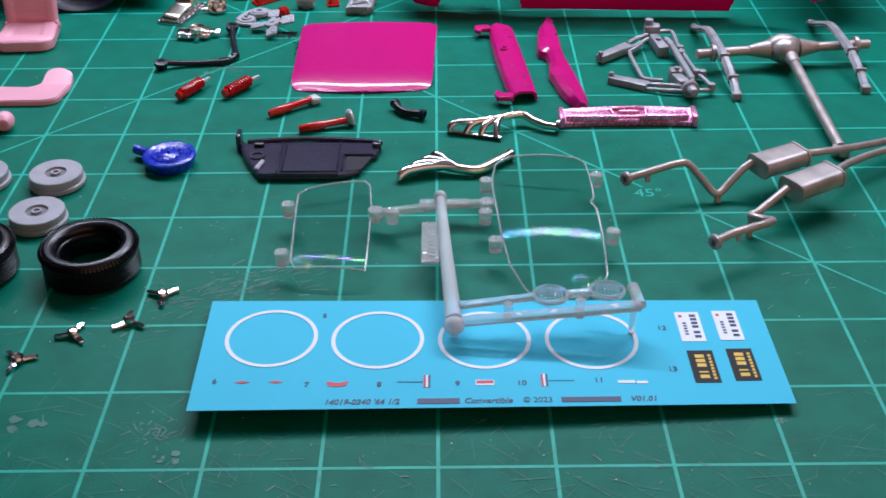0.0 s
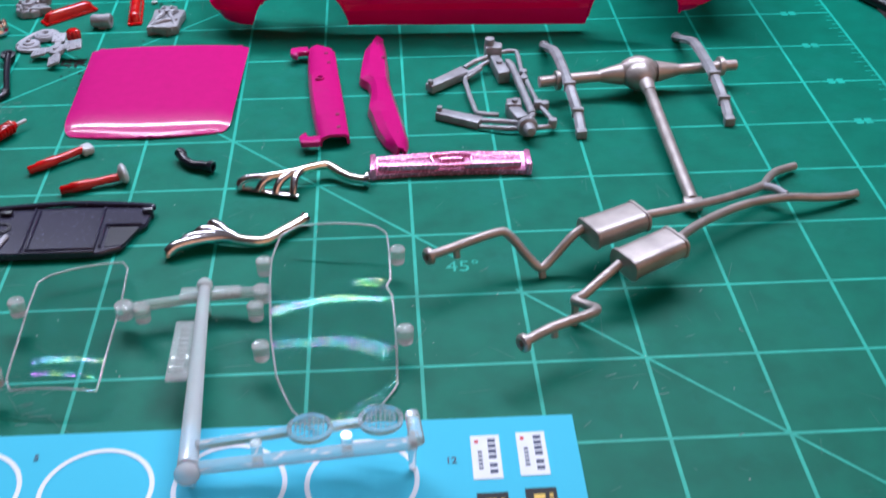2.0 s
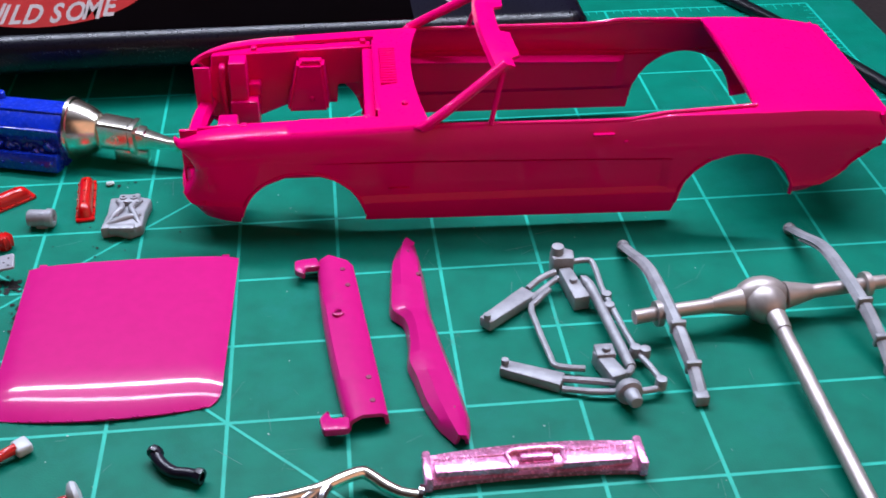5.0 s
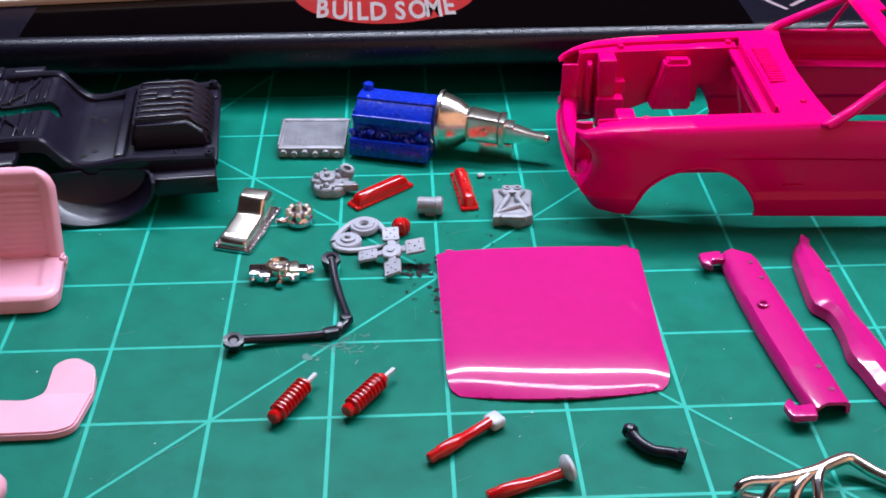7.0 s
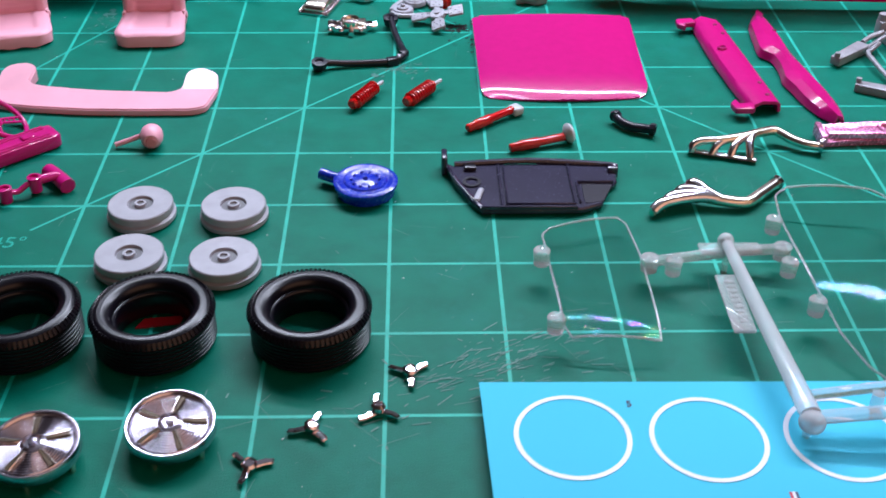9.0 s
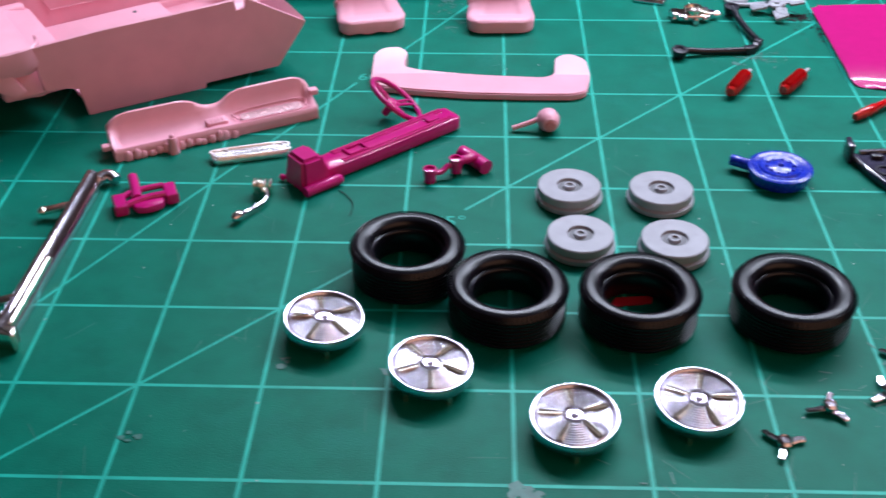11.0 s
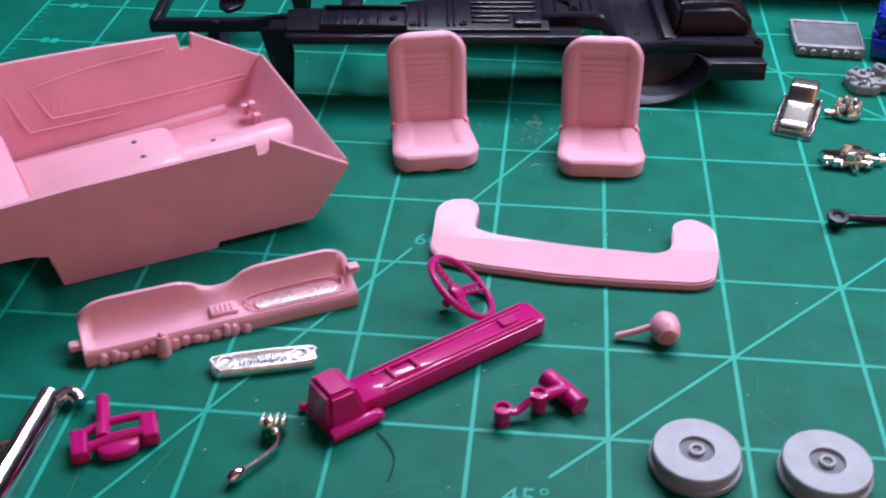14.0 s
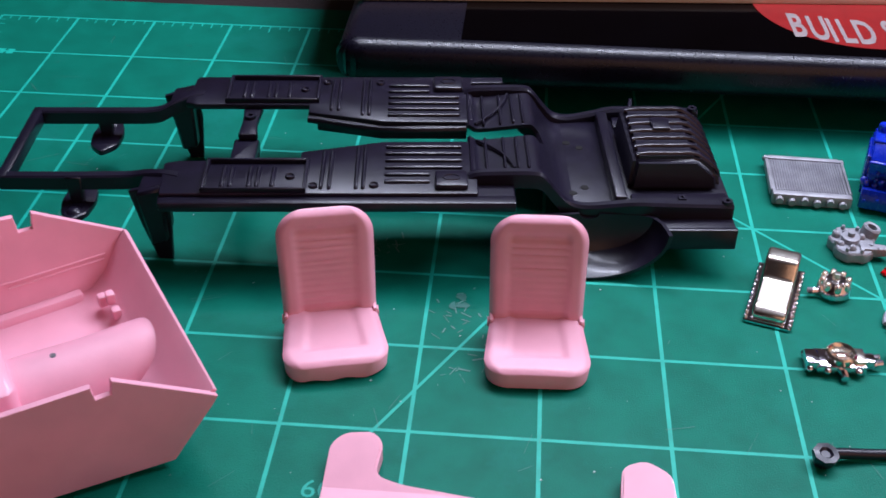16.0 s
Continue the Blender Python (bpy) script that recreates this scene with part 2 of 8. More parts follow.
def tube(bm, pts, r, seg=10, steps=4, flat=1.0, r2=None, closed=False):
    """A round or flattened bar along points. r2: the radius at its far end."""
    ps = curve_points(pts, steps)
    if closed:
        ps = ps[:-1] if (ps[0] - ps[-1]).length < 1e-4 else ps
    rings, side = [], None
    n = len(ps)
    for i, p in enumerate(ps):
        if closed:
            d = (ps[(i + 1) % n] - ps[i - 1]).normalized()
        else:
            d = (ps[min(i + 1, n - 1)] - ps[max(i - 1, 0)]).normalized()
        if side is None:
            side = d.cross(Vector((0, 0, 1)))
            if side.length < 0.1:
                side = d.cross(Vector((0, 1, 0)))
        side = (side - d * side.dot(d)).normalized()
        up = side.cross(d)
        rr = r if r2 is None else r + (r2 - r) * i / max(n - 1, 1)
        rings.append([bm.verts.new(p + side * rr * math.cos(2 * math.pi * k / seg) + up * rr * flat * math.sin(2 * math.pi * k / seg)) for k in range(seg)])
    pairs = list(zip(rings, rings[1:])) + ([(rings[-1], rings[0])] if closed else [])
    for a, b in pairs:
        for k in range(seg):
            bm.faces.new((a[k], a[(k + 1) % seg], b[(k + 1) % seg], b[k]))
    if not closed:
        bm.faces.new(rings[0][::-1])
        bm.faces.new(rings[-1])
    return bm


def ball(bm, x, y, z, rx, ry=None, rz=None, seg=16, m=None):
    t = B()
    bmesh.ops.create_uvsphere(t, u_segments=seg, v_segments=max(8, seg * 2 // 3), radius=1, matrix=Matrix.Translation((x, y, z)) @ Matrix.Diagonal((rx, ry or rx, rz or rx, 1)))
    return join(bm, t, m)


def sheet(bm, rows):
    """A surface through rows of points of equal length."""
    vs = [[bm.verts.new(p) for p in row] for row in rows]
    for a, b in zip(vs, vs[1:]):
        for k in range(len(a) - 1):
            bm.faces.new((a[k], a[k + 1], b[k + 1], b[k]))
    return bm


def shell(bm, depth):
    """Gives an open surface a thickness, inward."""
    bmesh.ops.recalc_face_normals(bm, faces=bm.faces)
    bmesh.ops.solidify(bm, geom=bm.faces[:], thickness=depth)
    return bm


def rounded(points, radius, steps=4):
    """An outline with its corners rounded."""
    out, n = [], len(points)
    for i in range(n):
        p, a, b = (Vector((*points[k % n], 0)) for k in (i, i - 1, i + 1))
        r = min(radius, 0.45 * (a - p).length, 0.45 * (b - p).length)
        s, e = p + (a - p).normalized() * r, p + (b - p).normalized() * r
        for k in range(steps + 1):
            u = k / steps
            q = s * (1 - u) ** 2 + p * 2 * u * (1 - u) + e * u * u
            out.append((q.x, q.y))
    return out


def lettering(name, text, size, mat, parent, x, y, z, rz=0.0, shear=0.0, bold=0.0, rx=0.0, thick=0.02, align="LEFT", width=1.0):
    """Raised or printed letters in the built-in font; x, y, z in the parent's millimetres."""
    cu = bpy.data.curves.new(name, "FONT")
    cu.body, cu.size, cu.shear, cu.offset, cu.extrude, cu.align_x = text, size, shear, bold, thick, align
    cu.resolution_u = 3
    tmp = bpy.data.objects.new("letters", cu)
    scene.collection.objects.link(tmp)
    me = bpy.data.meshes.new_from_object(tmp.evaluated_get(bpy.context.evaluated_depsgraph_get()))
    bpy.data.objects.remove(tmp)
    bpy.data.curves.remove(cu)
    me.transform(Matrix.Scale(MM, 4) @ pose(x, y, z, rx, 0, rz) @ Matrix.Diagonal((width, 1, 1, 1)))
    me.materials.clear()
    me.materials.append(mat)
    me.name = name
    ob = new(name, me)
    ob.parent = parent
    return ob


def turned(x, y, z, rx=0, ry=0, rz=0):
    return pose(x, y, z, rx, ry, rz)


CELL = 25.4

def resize(ob, sx, sy, sz):
    for child in ob.children:
        child.data.transform(Matrix.Diagonal((sx, sy, sz, 1)))


# ---- the setting: room, desk ----
def setting(name, bm, mat, label, category):
    return tagged(new(name, mesh_of(name, bm, mat)), label, category, kind="structure")


setting("floor", rbox(B(), -2000, 2000, -2000, 2000, -790, -760, 0), DESK, "dark floor of a dim hobby room", "floor")
setting("ceiling", rbox(B(), -2000, 2000, -2000, 2000, 1640, 1670, 0), WALL, "plain grey ceiling of a dim hobby room", "ceiling")
for side, (x0, x1, y0, y1) in {"north": (-2000, 2000, 2000, 2050), "south": (-2000, 2000, -2050, -2000), "east": (2000, 2050, -2000, 2000), "west": (-2050, -2000, -2000, 2000)}.items():
    setting("wall_" + side, rbox(B(), x0, x1, y0, y1, -760, 1640, 0), WALL, "plain grey wall of a dim hobby room", "wall")

desk = thing("desk", 0, 0, -3, 0, "dark brown desk under the cutting mat", "desk")
part("tabletop", rbox(B(), -750, 750, -480, 480, -28, 0, 2), DESK, desk)
for lx in (-710, 710):
    for ly in (-440, 440):
        part("leg", rbox(B(), lx - 25, lx + 25, ly - 25, ly + 25, -757, -28, 2), DESK, desk)

# ---- cutting mat ----
mat_ob = thing("cutting_mat", 0, 0, 0, 0, "green self-healing cutting mat with a printed inch grid, scuffed", "cutting mat")
part("board", prism(B(), rounded([(-297, -297), (272, -297), (272, 167), (-297, 167)], 8), -3, 0), MAT_GREEN, mat_ob)
I0, I1, J0, J1 = -11, 10, -11, 6
bm = B()
LW, LZ = 0.42, 0.05


def stripe(bm, x0, y0, x1, y1, half, z=LZ):
    a, b = Vector((x0, y0, z)), Vector((x1, y1, z))
    s = Vector((-(b - a).y, (b - a).x, 0)).normalized() * half
    bm.faces.new([bm.verts.new(p) for p in (a - s, b - s, b + s, a + s)])


for i in range(I0, I1 + 1):
    stripe(bm, i * CELL, J0 * CELL, i * CELL, J1 * CELL, LW)
    part("grid_line", bm, MAT_PRINT, mat_ob)
    bm = B()
for j in range(J0, J1 + 1):
    stripe(bm, I0 * CELL, j * CELL, I1 * CELL, j * CELL, LW, LZ + 0.008)
    part("grid_line", bm, MAT_PRINT, mat_ob)
    bm = B()
k = CELL
t60 = math.tan(radians(60))
for n, (x0, y0, x1, y1) in enumerate(((-4.42, -4.42, 6, 6), (-11, -11, -4.95, -4.95), (-6, 6, 4.42, -4.42), (4.95, -4.95, 10, -10), (-7 - 7 / t60, -11, -5.72, -4 + 1.28 * t60), (-5.42, -4 + 1.58 * t60, -7 + 10 / t60, 6))):
    bm = B()
    stripe(bm, x0 * k, y0 * k, x1 * k, y1 * k, LW * 0.85, LZ + 0.016 + 0.006 * n)
    part("angle_line", bm, MAT_PRINT, mat_ob)
bm = B()
for i in range(I0 * 8, I1 * 8 + 1):
    ln = 7 if i % 8 == 0 else 4.5 if i % 4 == 0 else 3.2 if i % 2 == 0 else 2.2
    stripe(bm, i * k / 8, J1 * k, i * k / 8, J1 * k - ln, 0.2, LZ + 0.016)
for j in range(J0 * 8, J1 * 8 + 1):
    ln = 7 if j % 8 == 0 else 4.5 if j % 4 == 0 else 3.2 if j % 2 == 0 else 2.2
    stripe(bm, I0 * k, j * k / 8, I0 * k + ln, j * k / 8, 0.2, LZ + 0.024)
    stripe(bm, I1 * k, j * k / 8, I1 * k - ln, j * k / 8, 0.2, LZ + 0.024)
tagged(part("ruler_ticks", bm, MAT_PRINT, mat_ob, "fine ruler ticks along the margins"), kind="stuff")
lettering("angle_label", "45°", 6.2, MAT_PRINT, mat_ob, -4.74 * k, -4.70 * k, LZ + 0.02, thick=0.01)
lettering("angle_label", "45°", 6.2, MAT_PRINT, mat_ob, 4.3 * k, -4.63 * k, LZ + 0.02, thick=0.01)
lettering("angle_label", "60°", 6.2, MAT_PRINT, mat_ob, -5.72 * k, -1.72 * k, LZ + 0.02, thick=0.01)
numbers = bm = B()
for j in range(J0 + 1, J1):
    for dx in (-3.4, -0.4):
        stripe(bm, I0 * k + 13 + dx, j * k - 1.6, I0 * k + 13 + dx, j * k + 1.6, 1.1, LZ + 0.03)
        stripe(bm, I1 * k - 13 + dx, j * k - 1.6, I1 * k - 13 + dx, j * k + 1.6, 1.1, LZ + 0.03)
rng = random.Random(7)


def speck(bm, x, y, r, z):
    n = rng.randint(5, 8)
    bm.faces.new([bm.verts.new((x + r * rng.uniform(0.4, 1) * math.cos(6.283 * q / n), y + r * rng.uniform(0.4, 1) * math.sin(6.283 * q / n), z)) for q in range(n)])


scuffs, dust, paint = B(), B(), B()
for n in range(150):
    x = rng.gauss(-6, 13)
    y = -164 + 0.33 * (x + 6) + rng.gauss(0, 4.5)
    a, ln = 0.42 + rng.gauss(0, 0.25), rng.uniform(0.8, 5)
    stripe(scuffs, x, y, x + ln * math.cos(a), y + ln * math.sin(a), rng.uniform(0.05, 0.16), 0.1 + 0.0002 * n)
for cx, cy, count, spread in ((-13, -218, 40, 3), (20, -240, 40, 14), (95, -232, 40, 14), (-118, 12, 26, 5), (-139, 35, 26, 3), (-40, -150, 30, 20), (-118, -6, 14, 3), (-24, -26, 50, 3.5), (-70, -225, 30, 16), (150, -150, 30, 18)):
    for n in range(count):
        x, y, a, ln = rng.gauss(cx, spread), rng.gauss(cy, spread), rng.uniform(0, 3.14), rng.uniform(0.4, 3)
        stripe(scuffs, x, y, x + ln * math.cos(a), y + ln * math.sin(a), rng.uniform(0.05, 0.2), 0.14 + 0.0002 * n)
for n in range(420):
    speck(dust, rng.uniform(-250, 170), rng.uniform(-250, 90), rng.choice((0.1, 0.14, 0.2, 0.3)), 0.2 + 0.0001 * n)
for cx, cy, count, spread, r in ((-6, 3, 46, 3.2, 0.8), (20, 47, 8, 3, 0.6), (34, 27, 6, 3, 0.5), (20, 20, 10, 4, 0.5), (14, 31, 8, 4, 0.5), (-1, -7, 20, 2.5, 0.6), (2, 24, 8, 3, 0.4)):
    for n in range(count):
        speck(paint, rng.gauss(cx, spread), rng.gauss(cy, spread * 0.8), r * rng.uniform(0.2, 1.3), 0.26 + 0.0003 * n)
for x, y, r in ((-5.2, 4.2, 1.7), (-3.4, 2.6, 1.5), (-2.2, 1.2, 0.9), (-7.0, 4.8, 1.1), (-2.6, -4.6, 0.8), (-0.8, -9.4, 0.9), (-1.0, -15, 0.7), (-1.4, -11.6, 0.5), (-6.2, -9.4, 0.5)):
    for n in range(5):
        speck(paint, x + rng.gauss(0, r * 0.5), y - 0.35 * rng.gauss(0, r * 0.5), r * rng.uniform(0.4, 0.8), 0.29 + 0.0004 * n + 0.0003 * abs(x))
for n in range(620):
    x, y, a = rng.uniform(-255, 230), rng.uniform(-275, 140), rng.gauss(0.5, 0.5) + rng.choice((0, 1.4))
    ln = rng.uniform(1.5, 9)
    stripe(scuffs, x, y, x + ln * math.cos(a), y + ln * math.sin(a), rng.uniform(0.02, 0.05), 0.19 + 0.00002 * n)
# Scratches at the front, packed denser to paint in the mat's sheen there.
for n in range(520):
    x, y = rng.uniform(-70, 200), rng.uniform(-275, -204)
    a, ln = rng.gauss(-0.6, 0.35) if n % 3 else rng.gauss(0.7, 0.3), rng.uniform(2, 12)
    stripe(scuffs, x, y, x + ln * math.cos(a), y + ln * math.sin(a), rng.uniform(0.02, 0.06), 0.21 + 0.00002 * n)
smudge = B()
for n, (x, y, r) in enumerate(((-41, -214, 3.6), (-8, -225, 2.6), (128, -215, 1.6), (-101, -205, 3.4), (-97, -206, 2.4), (-150, -170, 2.2), (-128, -172, 1.8), (-60, -215, 2.8), (-118, 15, 3.2), (-31, -30, 2.2), (60, -215, 2.0), (-176, -193, 2.4))):
    for q in range(5):
        speck(smudge, x + rng.gauss(0, r * 0.5), y + rng.gauss(0, r * 0.4), r * rng.uniform(0.25, 0.6), 0.16 + 0.0003 * (5 * n + q))
tagged(part("dried_glue", smudge, SMUDGE, mat_ob, "pale smudges of dried glue"), kind="stuff")
tagged(part("scratching", scuffs, SCUFF_SHEEN, mat_ob, "pale scratches and scuffs, packed denser at the front as painted sheen"), kind="stuff")
tagged(part("dust_specks", dust, DUST, mat_ob, "pale dust specks"), kind="stuff")
tagged(part("paint_specks", paint, INK_BLACK, mat_ob, "dried black paint specks"), kind="stuff")
tagged(part("ruler_numbers", numbers, MAT_PRINT, mat_ob, "small printed row numbers"), kind="stuff")

hair = thing("hair", -142, -109, 0, 0, "single dark hair lying on the mat", "hair")
part("strand", tube(B(), [(-144.4, -104.4, 0.3), (-142, -107, 0.3), (-140.2, -111, 0.3), (-140.6, -116, 0.3)], 0.12, 5, 5), INK_BLACK, hair, placed=hair)
crumb = thing("plastic_crumb", 14, 48.6, 0, 20, "tiny white crumb of plastic on the mat", "crumb")
part("crumb", rbox(B(), -1.2, 1.0, -0.8, 0.9, 0.15, 1.1, 0.35, 1), DUST, crumb)

# ---- black case with a sticker, carton, cable ----
case = thing("storage_case", 0, 97, 0, 0, "black plastic case with a glossy lid, on feet", "case")
part("body", prism(B(), rounded([(-160, 0), (160, 4), (160, 190), (-160, 190)], 7), 9.5, 22, 4.6, 4), CASE_BLACK, case)
part("glossy_panel", prism(B(), [(-126, 6), (104, 6.5), (104, 186), (-126, 186)], 21.5, 22.15), CASE_GLOSS, case, "glossy black panel")
for fx in (-135, 135):
    for fy in (45, 165):
        part("foot", lathe(B(), [(0, 0), (9, 0), (9, 9.6), (0, 9.6)], 24, turned(fx, fy, 0)), CASE_BLACK, case)
bm = B()
for x0, y0, x1, y1, h in ((110, 30, 128, 27, 0.8), (112, 27, 118, 17, 0.8), (120, 20, 128, 27, 0.8), (113, 32, 131, 36, 1.1)):
    stripe(bm, x0, y0, x1, y1, h, 22.06)
part("printed_mark", bm, STICKER_GREY, case, "pale printed mark")
sticker = thing("sticker", -12.5, 137, 22.2, 0, "red oval sticker with white capitals on the black case", "sticker")
part("disc", prism(B(), [(31 * math.cos(a * math.pi / 32), 29.5 * math.sin(a * math.pi / 32)) for a in range(64)], 0, 0.15), STICKER_RED, sticker)
for ch, x in zip("BUILDSOME", (-22.4, -17.2, -12, -9.2, -5, 3.2, 7.5, 12.8, 18.9)):
    lettering("letter", ch, 21, STICKER_INK, sticker, x, -26.4 + 0.008 * (x + 3) ** 2, 0.2, 1.5, bold=0.55, width=0.36)

booklet = thing("instruction_booklet", -60, 133, 22.2, 4.4, "cream paper booklet with dark print, lying on the case", "booklet")
part("page_block", rbox(B(), -115, 190, 0, 150, 0, 2.4, 0.5), CREAM, booklet)
bm = B()
for n, (x0, x1) in enumerate([(-40, -37.5), (-35, -32.5), (-30, -24), (-22, -16.5), (-15, -9), (-7.5, -2), (-0.5, 1.5), (4, 9), (15, 20), (22, 24), (26, 31), (38, 43), (45, 50)]):
    rbox(bm, x0, x1, 13, 24, 2.3, 2.44, 0)
tagged(part("print", bm, INK_DARK, booklet, "dark printed letters, unreadable"), kind="stuff")

cable = thing("cable", 258, 66, 0, 0, "black rubber cable lying on the mat's corner", "cable")
part("sheath", tube(B(), [(205, 190, 2.2), (232, 140, 2.2), (251, 89, 2.2), (258, 66, 2.2), (268, 38, 2.2), (284, 8, 2.2), (310, -20, 0), (350, -40, -0.8)], 2.2, 12, 6), RUBBER, cable, placed=cable)


# ---- decal sheet ----
decal = thing("decal_sheet", 0, 0, 0, 0, "pale blue water-slide decal sheet with white rings and tiny plates", "decal sheet")
HOME[decal] = Vector((0, 0, 0))
rows = []
for a in range(25):
    u = a / 24
    row = []
    for b in range(9):
        v = b / 8
        x = (-7.4 + 140.3 * u) * v + (-6.7 + 139.5 * u) * (1 - v)
        y = (-167.8 - 1.7 * u) * v + (-210.4 + 0.7 * u) * (1 - v)
        row.append((x, y, 0.12 + 0.42 * (-167 - y) / 44))
    rows.append(row)
bm = B()
sheet(bm, rows)
shell(bm, -0.1)
part("paper", bm, PAPER_BLUE, decal)


def sheet_z(y):
    return 0.12 + 0.42 * (-167 - y) / 44 + 0.13


def ring_at(cx, cy, r0, r1, seg=56):
    bm = B()
    a = [bm.verts.new((cx + r0 * math.cos(q * 2 * math.pi / seg), cy + r0 * math.sin(q * 2 * math.pi / seg), sheet_z(cy + r0 * math.sin(q * 2 * math.pi / seg)))) for q in range(seg)]
    b = [bm.verts.new((cx + r1 * math.cos(q * 2 * math.pi / seg), cy + r1 * math.sin(q * 2 * math.pi / seg), sheet_z(cy + r1 * math.sin(q * 2 * math.pi / seg)))) for q in range(seg)]
    for q in range(seg):
        bm.faces.new((a[q], a[(q + 1) % seg], b[(q + 1) % seg], b[q]))
    return bm


for cx, cy in ((9.7, -183.6), (36.0, -184.6), (62.3, -185.0), (88.6, -185.5)):
    part("white_ring", ring_at(cx, cy, 10.45, 11.45), INK_WHITE, decal)


def patch(name, x0, x1, y0, y1, mat, dz=0.0, label=""):
    bm = B()
    z = sheet_z((y0 + y1) / 2) + dz
    rbox(bm, x0, x1, y0, y1, z - 0.06, z, 0)
    for v in bm.verts:
        v.co.z += sheet_z(v.co.y) - sheet_z((y0 + y1) / 2)
    return part(name, bm, mat, decal, label)


for x, y, s in ((21.6, -175.6, "5"), (-2.4, -201, "6"), (19.4, -202.4, "7"), (36.4, -202.6, "8"), (54.8, -202.5, "9"), (69.2, -202.5, "10"), (87.4, -201.8, "11"), (105.4, -181.9, "12"), (105.4, -197.9, "13")):
    lettering("number", s, 2.4, INK_DARK, decal, x, y, sheet_z(y) - 0.01, bold=0.03)
for x in (4.7, 12.6):
    bm = B()
    prism(bm, [(x - 1.8, -200.6), (x, -201.1), (x + 1.8, -200.6), (x, -200.1)], sheet_z(-200) - 0.05, sheet_z(-200) + 0.01)
    part("badge", bm, INK_RED, decal)
bm = B()
prism(bm, [(24.5, -200.6), (25, -202.2), (27, -202.6), (29.2, -202.2), (29.8, -200.6), (27.2, -201.2)], sheet_z(-201) - 0.05, sheet_z(-201) + 0.01)
part("badge", bm, INK_RED, decal)
for x, tail in ((48.2, -1), (75.8, 1)):
    for dx, m_ in ((-0.55, INK_RED), (0, INK_WHITE), (0.55, INK_DARK)):
        patch("stripe", x + dx - 0.25, x + dx + 0.25, -203, -198.6, m_)
    patch("stripe", min(x + tail, x + tail * 7), max(x + tail, x + tail * 7), -201.1, -200.9, INK_DARK)
patch("badge", 59.6, 64, -202.4, -200.6, INK_WHITE)
patch("badge", 59.8, 63.8, -201.9, -200.8, INK_RED, 0.012)
for x0, x1 in ((93.0, 97.0), (97.4, 100)):
    patch("badge", x0, x1, -202.1 - (x0 > 96) * 0.2, -201.1 - (x0 > 96) * 0.3, INK_WHITE)
for cx, cy in ((113.8, -180.6), (123.3, -180.2)):
    patch("tiny_plate", cx - 3, cx + 3, cy - 6, cy + 6, INK_WHITE)
    for n, y in enumerate((-4.6, -2.9, -0.6, 0.9, 2.4, 3.9)):
        patch("plate_bar", cx + 0.5, cx + 2.1, cy + y, cy + y + 1.1, INK_DARK, 0.012)
    for n in range(5):
        patch("plate_bar", cx - 1.7, cx - 0.8, cy - 3.4 + n * 1.1, cy - 2.7 + n * 1.1, INK_DARK, 0.012)
    patch("plate_bar", cx - 2.2, cx - 1.4, cy + 3.8, cy + 4.8, INK_RED, 0.012)
for cx, cy in ((114.2, -196.2), (123.8, -195.6)):
    patch("tiny_plate", cx - 3.1, cx + 3.1, cy - 6, cy + 6, INK_BLACK)
    for n, y in enumerate((-4.4, -2.4, -0.2, 1.5, 3.2)):
        patch("plate_bar", cx - 1.5, cx + 0.7, cy + y, cy + y + (0.5 if n == 1 else 1.2), INK_GOLD, 0.012)
    for n in range(8):
        patch("plate_bar", cx + 1.6, cx + 2.3, cy - 4.8 + n * 1.2, cy - 4.0 + n * 1.2, INK_GOLD, 0.012)
INK_Z = sheet_z(-208) - 0.01
lettering("caption", "14019-0240 '64 1/2", 2.5, INK_DARK, decal, 24.5, -208.8, INK_Z, shear=0.22, bold=0.045, width=0.885)
patch("caption_bar", 46.0, 55.8, -208.8, -207.0, INK_DARK)
lettering("caption", "Convertible", 2.5, INK_DARK, decal, 56.7, -208.7, INK_Z, shear=0.22, bold=0.045, width=0.93)
lettering("caption", "© 2023", 2.5, INK_DARK, decal, 70.4, -208.6, INK_Z, width=0.9)
patch("caption_bar", 79.2, 92.9, -208.6, -206.9, INK_DARK)
lettering("caption", "V01.01", 2.5, INK_DARK, decal, 95.0, -208.5, INK_Z, shear=0.22, bold=0.045, width=0.88)

# the sheet has curled up from the mat, most at its near corner
for ob in decal.children:
    for v in ob.data.vertices:
        p = v.co / MM
        far = -167.8 - 1.7 * (p.x + 7) / 140
        b = min(1.02, max(-0.02, (far - p.y) / 42))
        a = min(1.02, max(-0.02, (p.x + 7.4 - 0.7 * b) / (140.3 - 0.8 * b)))
        lift = 2.2 * (1 - a) * (1 - b) + 4.0 * (1 - a) * b + 1.8 * a * b + 0.5 * math.sin(math.pi * a) * b
        eye = Vector((52 + 5 * (1 - a), -405, 177))
        v.co = (p + (eye - Vector((p.x, p.y, 0))) * (lift / 177)) * MM


# ---- car body shell ----
def mixed(x, table):
    """Linear between (x, value) pairs."""
    if x <= table[0][0]:
        return table[0][1]
    for (a, va), (b, vb) in zip(table, table[1:]):
        if x <= b:
            return va + (vb - va) * (x - a) / (b - a)
    return table[-1][1]


def soft(x, table):
    """Like mixed, with the corners eased."""
    return sum(mixed(x + d, table) for d in (-2.4, -1.2, 0, 1.2, 2.4)) / 5


